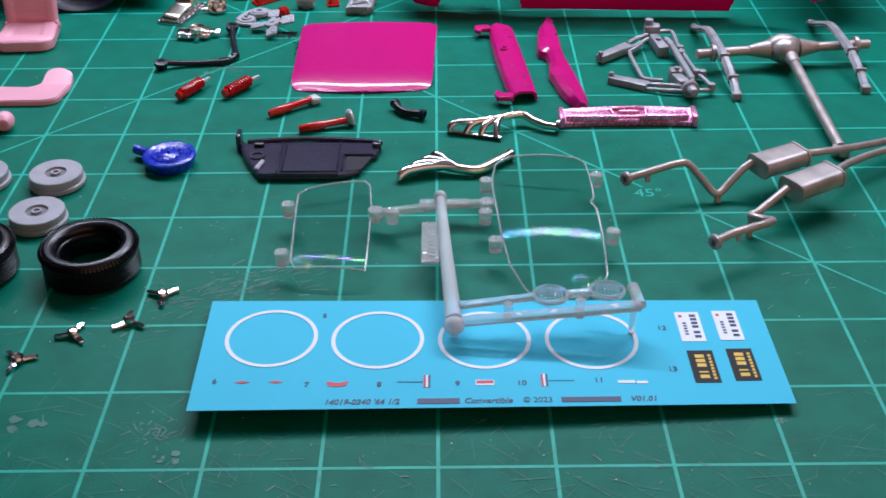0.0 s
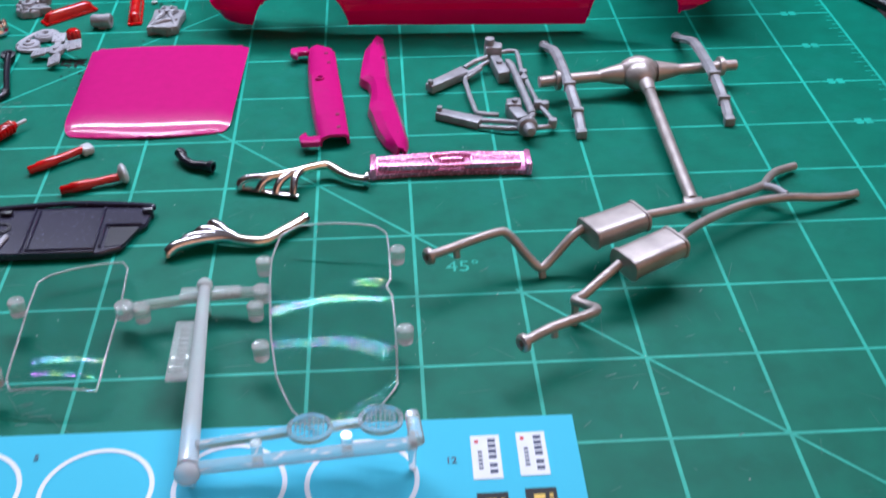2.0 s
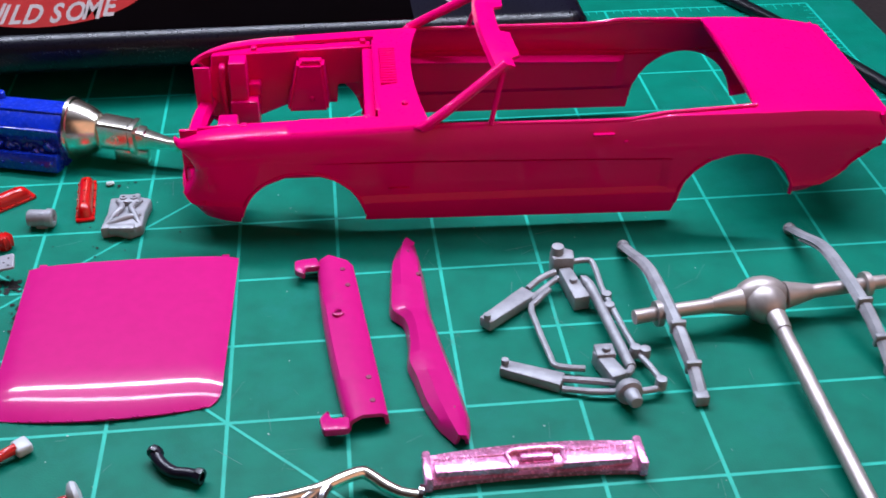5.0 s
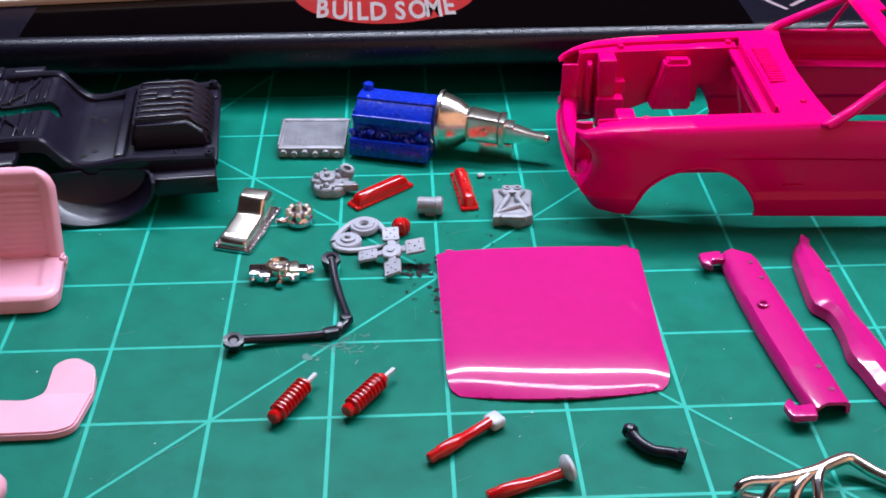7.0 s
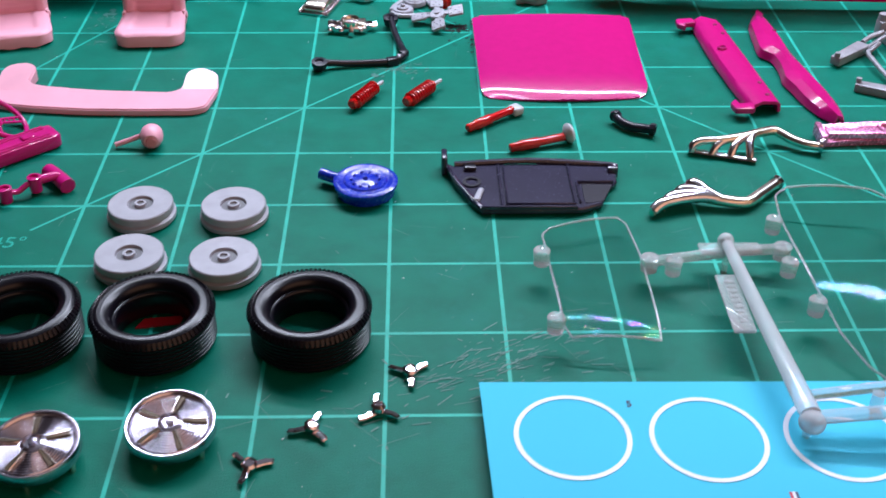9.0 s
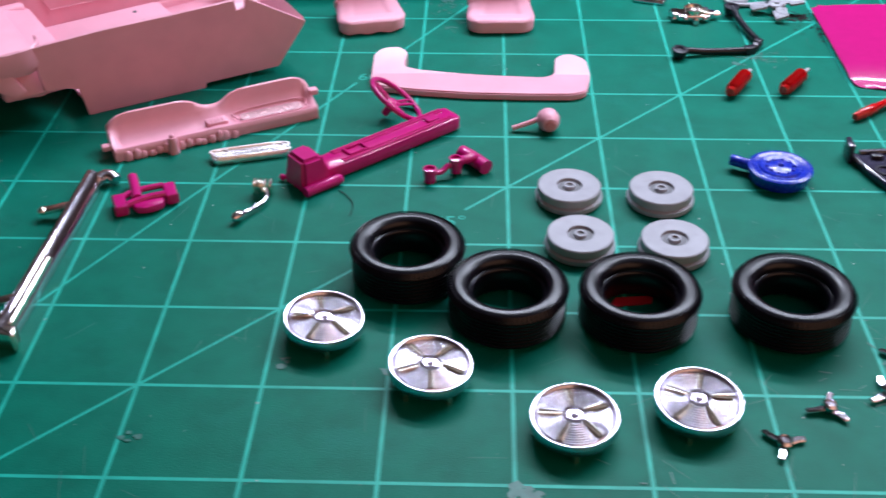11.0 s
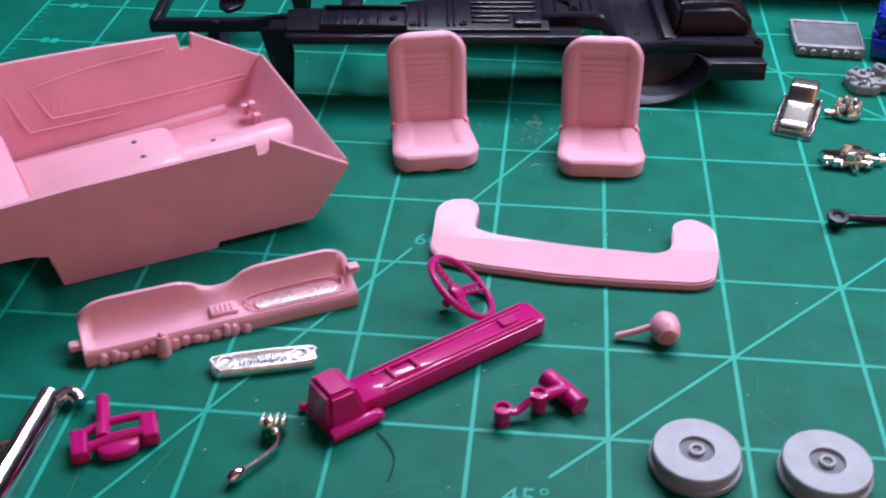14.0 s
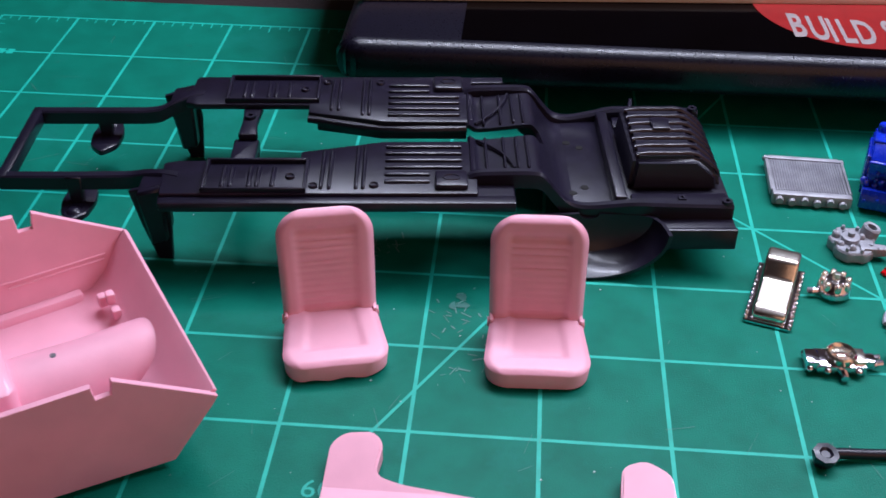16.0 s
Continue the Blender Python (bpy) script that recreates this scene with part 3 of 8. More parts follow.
BODY_W = [(-3, 25.0), (-1.5, 27.4), (2, 29.0), (8, 30.4), (20, 31.2), (50, 31.6), (120, 31.9), (150, 31.6), (170, 30.6), (181, 29.2)]
BODY_TOP = [(-3, 25.4), (0, 26.8), (6, 28.4), (16, 29.4), (40, 30.2), (60, 30.9), (110, 30.5), (117, 31.0), (122, 31.8), (160, 31.6), (174, 30.6), (181, 29.2)]
BODY_LOW = [(-3, 12.4), (-1.5, 9.8), (0, 7.6), (1.6, 5.2), (3.4, 3.8), (8, 3.4), (42, 3.3), (127, 2.6), (158, 5.6), (163, 6.4), (170, 10.4), (175, 14.6), (178, 18.6), (181, 19.6)]
CREASE = [(-3, 18.5), (4, 20), (20, 21.6), (60, 21.2), (100, 20.2), (126, 19.4)]
ARCHES = ((28.9, 2.0, 16.6), (142.6, 4.6, 16.0))


def body_profile(x):
    w, zt, zb, zc = mixed(x, BODY_W), soft(x, BODY_TOP), mixed(x, BODY_LOW), mixed(x, CREASE)
    zc = max(zc, zb + 1.5)
    panel = min(1, max(0, (x - 30) / 20)) * (1 if x < 122 else max(0, 1 - (x - 122) / 2.4))
    step = 0.7 * panel
    tuck = mixed(x, [(-3, 3), (2, 3), (12, 1.2), (126, 0.6), (160, 2.0), (181, 1)])
    zr = max(9.0, zb + 0.9) if zb < 13 else zb + 0.3 * (zc - zb)
    low = [(w - 1.5 - tuck, zb), (w - 1.4 - tuck * 0.6, zb + 0.36 * (zr - zb)), (w - 1.3 - tuck * 0.2, zb + 0.7 * (zr - zb)), (w - 1.25, zr), (w - 1.5 - step * 0.5, zr + 0.06 * (zc - zr))]
    mid = [(w - 1.9 + 0.75 * u - step * (1 if u > 0.1 else 0.3), zr + (zc - zr) * u) for u in (0.14, 0.38, 0.62, 0.86, 0.985)]
    h = zt - zc
    top = [(w - 0.5, zc + 0.1), (w - 0.5 - 0.6 * panel, zc + 0.2), (w - 0.5 - 0.6 * panel, zc + 0.65), (w - 0.15, zc + 0.75), (w, zc + 0.2 * h), (w - 0.25, zc + 0.42 * h), (w - 0.7, zc + 0.64 * h), (w - 1.35, zc + 0.84 * h), (w - 2.0, zt - 0.4)]
    rim = mixed(x, [(50, w - 2.7), (112, w - 2.7), (118, w - 2.9), (145.7, 26.6), (152, 26.4)])
    crown = mixed(x, [(0, 0.8), (50, 1.6), (62, 2.0), (145, 0.9), (181, 0.5)])
    wing = min(23.9, rim - 1.5)
    deck = [(y, zt + crown * (1 - (y / w) ** 2) - 0.2) for y in (rim, wing, 19, 14, 9, 4, 0)]
    return low + mid + top + deck


def shell_body():
    xs = sorted({round(float(v), 2) for v in [-3, -2.6, -2, -1, 0, 1, 2, 3, 4, 5, 49, 50, 56, 60, 61.5, 62, 117, 118, 122, 123, 124.4, 145.7, 178, 180, 181] + list(np.arange(6, 181, 1.25))})
    bm = B()
    vs = []
    for x in xs:
        half = body_profile(x)
        row = [(x, y, z) for y, z in half] + [(x, -y, z) for y, z in half[-2::-1]]
        vs.append([bm.verts.new(p) for p in row])
    n = len(body_profile(10)) - 7
    last = 2 * (n + 7) - 2
    for a, b in zip(vs, vs[1:]):
        xm = (a[0].co.x + b[0].co.x) / 2
        for q in range(last):
            k = min(q, last - 1 - q)
            f = bm.faces.new((a[q], a[q + 1], b[q + 1], b[q]))
            c = f.calc_center_median()
            gone = (xm < 49 and k >= n + 1) or (62 < xm < 145.7 and k >= n)
            gone |= any((c.x - ax) ** 2 + (c.z - az) ** 2 < ar ** 2 for ax, az, ar in ARCHES) and k < n - 3
            if gone:
                bm.faces.remove(f)
    for v in [v for v in bm.verts if not v.link_faces]:
        bm.verts.remove(v)
    for v in bm.verts:
        if abs(v.co.y) > 18 and v.co.z < 22.5 and v.is_boundary and v.co.z > mixed(v.co.x, BODY_LOW) + 0.02:
            for ax, az, ar in ARCHES:
                d = math.hypot(v.co.x - ax, v.co.z - az)
                if abs(d - ar) < 2.0:
                    v.co.x, v.co.z = ax + (v.co.x - ax) * ar / d, az + (v.co.z - az) * ar / d
    for v in bm.verts:  # the cowl bows forward in the middle
        if 49.5 < v.co.x < 64 and v.co.z > 26:
            v.co.x -= 3.4 * max(0, 1 - (v.co.y / 29) ** 2) * min(1, (v.co.x - 49.5) / 8)
    for v in bm.verts:  # the wings are scooped out round the lamps
        if v.co.x < 6 and v.co.z < 25.4:
            v.co.x += 4.6 * max(0, 1 - ((v.co.z - 18.4) / 6.6) ** 2) * (6 - v.co.x) / 9
    shell(bm, 1.0)
    return bm


body = thing("car_body", 40, 49.7, 0, -1.6, "glossy magenta scale model convertible body shell without hood", "model car body")
part("shell", shell_body(), MAGENTA, body, angle=26)
for s in (-1, 1):
    for ax, az, ar in ARCHES:
        arc = []
        for q in range(25):
            a = radians(4 + q * 172 / 24)
            x, z = ax + ar * math.cos(a), az + ar * math.sin(a)
            if z > mixed(x, BODY_LOW):
                pr = body_profile(x)[:11]
                y = min(zip(pr, pr[1:]), key=lambda e: abs((e[0][1] + e[1][1]) / 2 - z))
                y = (y[0][0] + y[1][0]) / 2
                arc.append((x, s * (y - 0.1), z))
        bm = B()
        tube(bm, arc, 0.5, 8, 1)
        part("arch_lip", bm, MAGENTA, body)
# nose: lamp housings and the bowed panel between them
for s in (-1, 1):
    bm = B()
    y0, y1 = sorted((s * 17.6, s * 28.6))
    prism(bm, rounded([(17.6, 9.5), (25.5, 8.5), (28.4, 14), (28.6, 24.6), (26, 26.4), (17.6, 25.6)], 1.4), 5.0, 6.6, 0.5, 2, Matrix(((0, 0, 1, 0), (s, 0, 0, 0), (0, 1, 0, 0), (0, 0, 0, 1))))
    rbox(bm, -2.2, 2.4, min(s * 17.2, s * 18.4), max(s * 17.2, s * 18.4), 11, 25.8, 0.4)
    part("headlamp_surround", bm, MAGENTA, body)
rows = []
for q in range(17):
    y = -24 + q * 3
    d = -3.4 + 3.2 * (y / 24) ** 2
    rows.append([(d + 4.6, y, 13.4), (d + 3.4, y, 15.0), (d + 0.8, y, 15.4), (d, y, 14.2), (d, y, 11), (d + 0.8, y, 9.6), (d + 1.2, y, 6.8)])
part("nose_panel", shell(sheet(B(), rows), 0.9), MAGENTA, body)
part("bumper_lip", tube(B(), [(4, 27.6, 9.6), (0.6, 24.6, 9.8), (-2.2, 18, 10), (-3.0, 8, 10.2), (-3.2, 0, 10.2), (-3.0, -8, 10.2), (-2.2, -18, 10), (0.6, -24.6, 9.8), (4, -27.6, 9.6)], 0.8, 10, 4, 0.8), MAGENTA, body)
# engine bay
for s in (-1, 1):
    bm = B()
    m = Matrix(((1, 0, 0, 0), (0, 0, s, 0), (0, 1, 0, 0), (0, 0, 0, 1)))
    prism(bm, [(0, 9), (7, 8), (15, 8.4), (24, 12), (38, 12), (38.4, 17.8), (45.4, 18.2), (48.6, 16), (48.6, 29.6), (3, 28)], 20.4, 21.4, 0.25, 1, m)
    part("inner_wing", bm, MAGENTA, body)
    t = B()
    a = [(23.2, s * 20.6, 12.4), (36, s * 20.6, 12.4), (35.6, s * 14.4, 12.4), (23.8, s * 14.4, 12.4)]
    b = [(27, s * 20.6, 27), (35, s * 20.6, 27), (34.4, s * 16.2, 26.4), (27.4, s * 16.2, 26.4)]
    va, vb = [t.verts.new(p) for p in a], [t.verts.new(p) for p in b]
    for q in range(4):
        t.faces.new((va[q], va[(q + 1) % 4], vb[(q + 1) % 4], vb[q]))
    t.faces.new(vb)
    t.faces.new(va[::-1])
    bmesh.ops.recalc_face_normals(t, faces=t.faces[:])
    bmesh.ops.bevel(t, geom=t.edges[:], offset=0.7, segments=2, affect="EDGES")
    ball(t, 31, s * 14.9, 16.2, 0.8, 0.4, 0.8)
    rbox(t, 28.4, 33.8, min(s * 17, s * 19), max(s * 17, s * 19), 26.4, 27.3, 0.3, 1)
    part("shock_tower", t, MAGENTA, body)
    bm = B()
    rbox(bm, 8.0, 13.0, min(s * 14.6, s * 20.6), max(s * 14.6, s * 20.6), 16.4, 28.2, 0.6)
    rbox(bm, 7.8, 15.6, min(s * 13.6, s * 20.6), max(s * 13.6, s * 20.6), 7.2, 16.6, 0.6)
    rbox(bm, 13, 16.4, min(s * 17.4, s * 20.6), max(s * 17.4, s * 20.6), 16.4, 20.4, 0.5)
    part("radiator_post", bm, MAGENTA, body)
    bm = B()
    y0, y1 = sorted((s * 21.2, s * 24.2))
    for x0, z0, x1, z1 in ((3, 27.4, 16, 28.7), (16, 28.7, 34, 29.3), (34, 29.3, 48, 29.8)):
        t = B()
        rbox(t, 0, 1, y0, y1, -1.2, 0, 0.2, 1)
        for v in t.verts:
            u = v.co.x
            v.co.x, v.co.z = x0 + (x1 - x0) * u, v.co.z + z0 + (z1 - z0) * u
        join(bm, t)
    for x, z in ((15, 28.8), (46, 30.0)):
        rbox(bm, x - 0.8, x + 0.8, y0 + 0.6, y1 - 0.6, z - 0.4, z + 0.7, 0.3)
    part("gutter", bm, MAGENTA, body)
bm = B()
rbox(bm, 48.4, 49.8, -21, 21, 20.5, 31.4, 0.3)
rbox(bm, 45.6, 48.8, -20, 20, 27.6, 29.2, 0.6)
rbox(bm, 46.4, 48.8, -18, 18, 23.2, 24.6, 0.5)
part("firewall", bm, MAGENTA, body)
for y in (-15, 14):
    bm = B()
    t = B()
    rbox(t, -0.9, 0.9, y - 2, y + 2, 0, 22.5, 0.4)
    for v in t.verts:
        v.co.x += 53.4 - v.co.z * 0.22
    join(bm, t)
    part("firewall_leg", bm, MAGENTA, body)
for q in range(15):
    y = -8 + q * 1.5
    z = 32.6 - 1.9 * (y / 32) ** 2
    part("cowl_louvre", rbox(B(), 50.2, 54.6, y - 0.42, y + 0.42, z - 0.9, z + 0.16, 0.15, 1), MAGENTA, body)
for y in (-19, 3):
    bm = B()
    ball(bm, 56, y, 31.9, 0.9, 0.9, 0.7)
    part("wiper_boss", bm, MAGENTA, body)
# windscreen frame
for s in (-1, 1):
    bm = B()
    tube(bm, [(59.4, s * 30.0, 30.4), (64, s * 29.2, 33.2), (73, s * 26.4, 39), (81.0, s * 23.6, 44.4)], 1.55, 10, 4, 0.85)
    ball(bm, 60.4, s * 29.6, 30.6, 2.6, 1.6, 1.0)
    part("a_pillar", bm, MAGENTA, body)
    bm = B()
    tube(bm, [(77.0, s * 29.8, 30.8), (78.6, s * 27.4, 36.6), (80.4, s * 24.6, 42.6)], 0.7, 8, 3)
    part("quarter_light_post", bm, MAGENTA, body)
rows = []
for q in range(41):
    y = -24.2 + q * 48.4 / 40
    bow = 1 - (y / 24.2) ** 2
    x0 = 78.6 - 2.4 * bow
    tongue = 2.4 if 8.4 < abs(y) < 20.4 else 0.0
    zz = 44.6 + 2.4 * bow
    rows.append([(x0 - 0.8, y, zz - 1.6), (x0, y, zz - 0.3), (x0 + 1.4, y, zz), (x0 + 3.6 + tongue * 0.5, y, zz - 0.3), (x0 + 5.0 + tongue, y, zz - 0.9)])
part("windscreen_header", shell(sheet(B(), rows), 0.9), MAGENTA, body)
# tail panel and the rim round the cockpit
rows = []
for q in range(17):
    y = -28.8 + q * 57.6 / 16
    d = 1.2 * (y / 29) ** 2
    rows.append([(180.6 - d, y, 29.2), (181.6 - d, y, 26), (181.4 - d, y, 21.5), (180.6 - d, y, 19.6), (179 - d, y, 18.6)])
part("tail_panel", shell(sheet(B(), rows), 0.9), MAGENTA, body)
bm = B()
for s in (-1, 1):
    tube(bm, [(62.5, s * 28.9, 30.6), (85, s * 29.1, 30.5), (110, s * 29.2, 30.4), (117, s * 28.9, 31.0), (122, s * 28.6, 31.7), (134, s * 27.7, 31.9), (145.7, s * 26.5, 31.9)], 0.6, 8, 4)
tube(bm, [(145.7, -26.5, 31.9), (146.4, -14, 32.2), (146.6, 0, 32.4), (146.4, 14, 32.2), (145.7, 26.5, 31.9)], 0.6, 8, 4)
part("cockpit_rim", bm, MAGENTA, body)
for s in (-1, 1):
    for name, x0, x1, z0, z1, a, b in (("badge", 51, 56.5, 12.6, 13.1, 29.0, 29.9), ("door_handle", 103, 108.5, 27.2, 27.9, 30.6, 31.8), ("lock_button", 111, 112.2, 25.0, 25.8, 31.4, 31.9)):
        part(name, rbox(B(), x0, x1, min(s * a, s * b), max(s * a, s * b), z0, z1, 0.2, 1), MAGENTA, body)

# ---- hood ----
hood = thing("hood", 24, -20, 0, 0, "glossy magenta model hood lying flat, lamp glare along its lip", "hood")
HOOD_MID, HOOD_BACK, HOOD_LEN, HOOD_SKEW = 25.4, 7.4, 52.9, -0.7
rows = []
for q in range(41):
    v = q / 40
    row = []
    for p in range(33):
        u = p / 32 * 2 - 1
        w = mixed(v, [(0, 25.8), (0.9, 24.7), (0.95, 24.2), (0.98, 23.4), (1, 22.2)])
        front = max(0, v - 0.74)
        y = HOOD_BACK - HOOD_LEN * v - 2.4 * (1 - u * u) * v
        x = HOOD_MID + u * w + HOOD_SKEW * v
        z = 2.5 + 0.7 * (1 - u * u) - 45 * front ** 2.2 - 0.8 * abs(u) ** 9 * (1 - front / 0.26)
        row.append((x, y, max(0.35, z)))
    rows.append(row)
part("panel", shell(sheet(B(), rows), 0.6), MAGENTA_LAMP_LIT, hood, placed=hood, angle=50)
# Tiny nubs added to the lip to make its white glints.
flash = B()
chips = random.Random(11)
for n in range(22):
    u = chips.uniform(-0.85, 0.95)
    ball(flash, HOOD_MID + HOOD_SKEW + 22.4 * u, HOOD_BACK - HOOD_LEN - 2.4 * (1 - u * u) - 0.05, 0.6 + 0.55 * (1 - u * u), chips.uniform(0.15, 0.4), 0.25, 0.25, 8)
tagged(part("lip_flash", flash, MAGENTA_LAMP_LIT, hood, "tiny added nubs that make white glints along the lip", placed=hood), kind="stuff")
for x in (-22.5, 22.5):
    part("hinge_tab", rbox(B(), HOOD_MID + x - 1, HOOD_MID + x + 1, HOOD_BACK - 0.6, HOOD_BACK + 1.5, 0, 2.2, 0.3), MAGENTA_LAMP_LIT, hood, placed=hood)

# ---- two long magenta trim pieces ----
trim_a = thing("tail_trim", 76.8, -28, 0, 5.4, "magenta plastic tail panel with small holes and end tabs", "model part")
rows = []
for q in range(25):
    v = 30.6 - q * 2.45
    end = abs(v + 0.5) / 30
    bow = 1.2 * end * end
    rows.append([(-4.4 + bow, v, 0.8), (-4.2 + bow, v, 2.6), (-3.2 + bow, v, 3.7), (0, v + 0.6 * end, 4.2), (4.2, v - 2.2 * end * (1 if v > 0 else -0.2), 4.0), (5.5, v - 3.4 * end * (1 if v > 0 else -0.2), 3.0), (5.8, v - 3.6 * end * (1 if v > 0 else -0.2), 0.6)])
bm = shell(sheet(B(), rows), 0.9)
part("panel", bm, MAGENTA_LAMP_LIT, trim_a)
for v, d in ((29, 1), (-28.4, -1)):
    bm = B()
    prism(bm, rounded([(-9.0, v - 2 * d), (-8.6, v + 2.0 * d), (-3, v + 2.4 * d), (-2.6, v - 1.6 * d), (-6.4, v - 1.4 * d), (-6.8, v - 4.2 * d)], 0.8), 2.0, 3.8, 0.4)
    part("tab", bm, MAGENTA_LAMP_LIT, trim_a)
# Holes are solid discs, their inner shade given by the dark colour.
for x, y, z in ((2.6, 24.6, 3.9), (3.0, 18, 3.9), (3.1, -16, 3.9), (2.8, -23.5, 3.9)):
    part("hole", lathe(B(), [(0, 0.35), (0.6, 0.35), (0.7, 0), (0, 0)], 12, turned(x, y, z)), MAGENTA_HOLE_SHADE, trim_a)
part("filler_rim", lathe(B(), [(0.7, 0.5), (1.0, 0.8), (1.4, 0.7), (1.5, 0)], 16, turned(-0.6, 7.4, 4.0)), MAGENTA_LAMP_LIT, trim_a)

trim_b = thing("front_valance", 96, -27, 0, 2.0, "magenta plastic front valance lying on its back", "model part")
LEFT_B = [(-35.4, 1.8), (-31, -1.2), (-24, -3.4), (-16, -4.4), (-11, -5.6), (-6, -4.6), (0, -4.2), (5, -4.6), (7.4, -7.6), (16, -6.6), (27, -5.2), (34, -2.8), (36, -0.2)]
RIGHT_B = [(-35.4, 2.8), (-32, 4.4), (-20, 3.6), (-4, 1.8), (6, 0.8), (16, 1.0), (30, 0.8), (36, 0.2)]
rows = []
for q in range(49):
    v = 36 - q * 71.4 / 48
    l_, r_ = (soft(v, LEFT_B) + mixed(v, LEFT_B)) / 2, soft(v, RIGHT_B)
    end = 1 - (abs(v) / 37) ** 6
    rows.append([(l_, v, 0.5), (l_ + 0.5, v, 1.6 + 1.2 * end), (l_ + (r_ - l_) * 0.3, v, 2.2 + 1.5 * end), (l_ + (r_ - l_) * 0.62, v, 2.0 + 1.2 * end), (r_ - 0.9, v, 1.8 + 0.9 * end), (r_ - 0.1, v, 1.4), (r_, v, 0.3)])
part("panel", shell(sheet(B(), rows), 0.8), MAGENTA_LAMP_LIT, trim_b)
# Solid dark discs painted as the shade in the valance's holes.
for x, y in ((-1.4, 30.4), (-2.4, 21.5), (0.2, 20.6), (0.6, -17.5), (1.6, -27.6)):
    part("hole", lathe(B(), [(0, 0.3), (0.6, 0.3), (0.7, -0.2), (0, -0.2)], 12, turned(x, y, 3.45)), MAGENTA_HOLE_SHADE, trim_b)

# ---- chassis floor pan ----
pan = thing("floor_pan", -150.05, 52.9, 0, 5.4, "black model floor pan with frame rails, wheel wells and fuel tank", "model chassis")
# local: x from the front rails (-78) to the tail (+90), y across


def beam(bm, pts, w, h, chamfer=0.35):
    """A rail of rectangular section; pts are the middle of its top."""
    c = chamfer
    section = [(-w / 2, -h), (-w / 2, -c), (-w / 2 + c, 0), (w / 2 - c, 0), (w / 2, -c), (w / 2, -h)]
    t = B()
    rings = [[t.verts.new((p[0], p[1] + a, p[2] + b)) for a, b in section] for p in pts]
    for a, b in zip(rings, rings[1:]):
        for q in range(6):
            t.faces.new((a[q], a[(q + 1) % 6], b[(q + 1) % 6], b[q]))
    t.faces.new(rings[0][::-1])
    t.faces.new(rings[-1])
    bmesh.ops.recalc_face_normals(t, faces=t.faces[:])
    return join(bm, t)


def ys(s, a, b):
    return min(s * a, s * b), max(s * a, s * b)


def pan_floor(s):
    """One half floor with its outer step and inner lip."""
    bm = B()
    out = [(-41, 14.4), (-38, 13.4), (-10, 13.2), (-10, 9.4), (9, 4.8), (29, 4.6), (30.6, 6), (30.6, 27.2), (-40, 27.2)]
    prism(bm, [(x, s * y) for x, y in out], 19.2, 20.8, 0.35, 2)
    prism(bm, [(x, s * y) for x, y in ((-40.5, 26.6), (39, 26.6), (39, 29.8), (-40, 29.8))], 17.4, 19.9, 0.4, 2)
    prism(bm, [(x, s * y) for x, y in ((29, 20), (39, 20), (39, 28), (29, 28))], 17.2, 19.2, 0.3, 1)
    tube(bm, [(-10, s * 9.2, 19.0), (9, s * 4.9, 18.6), (29, s * 4.7, 18.8)], 1.0, 8, 3)
    prism(bm, [(x, s * y) for x, y in ((-8, 9.6), (8, 5.4), (29, 5.2), (29, 6.4), (9, 6.6), (-8, 10.6))], 15.4, 19.4, 0.3, 1)
    return bm


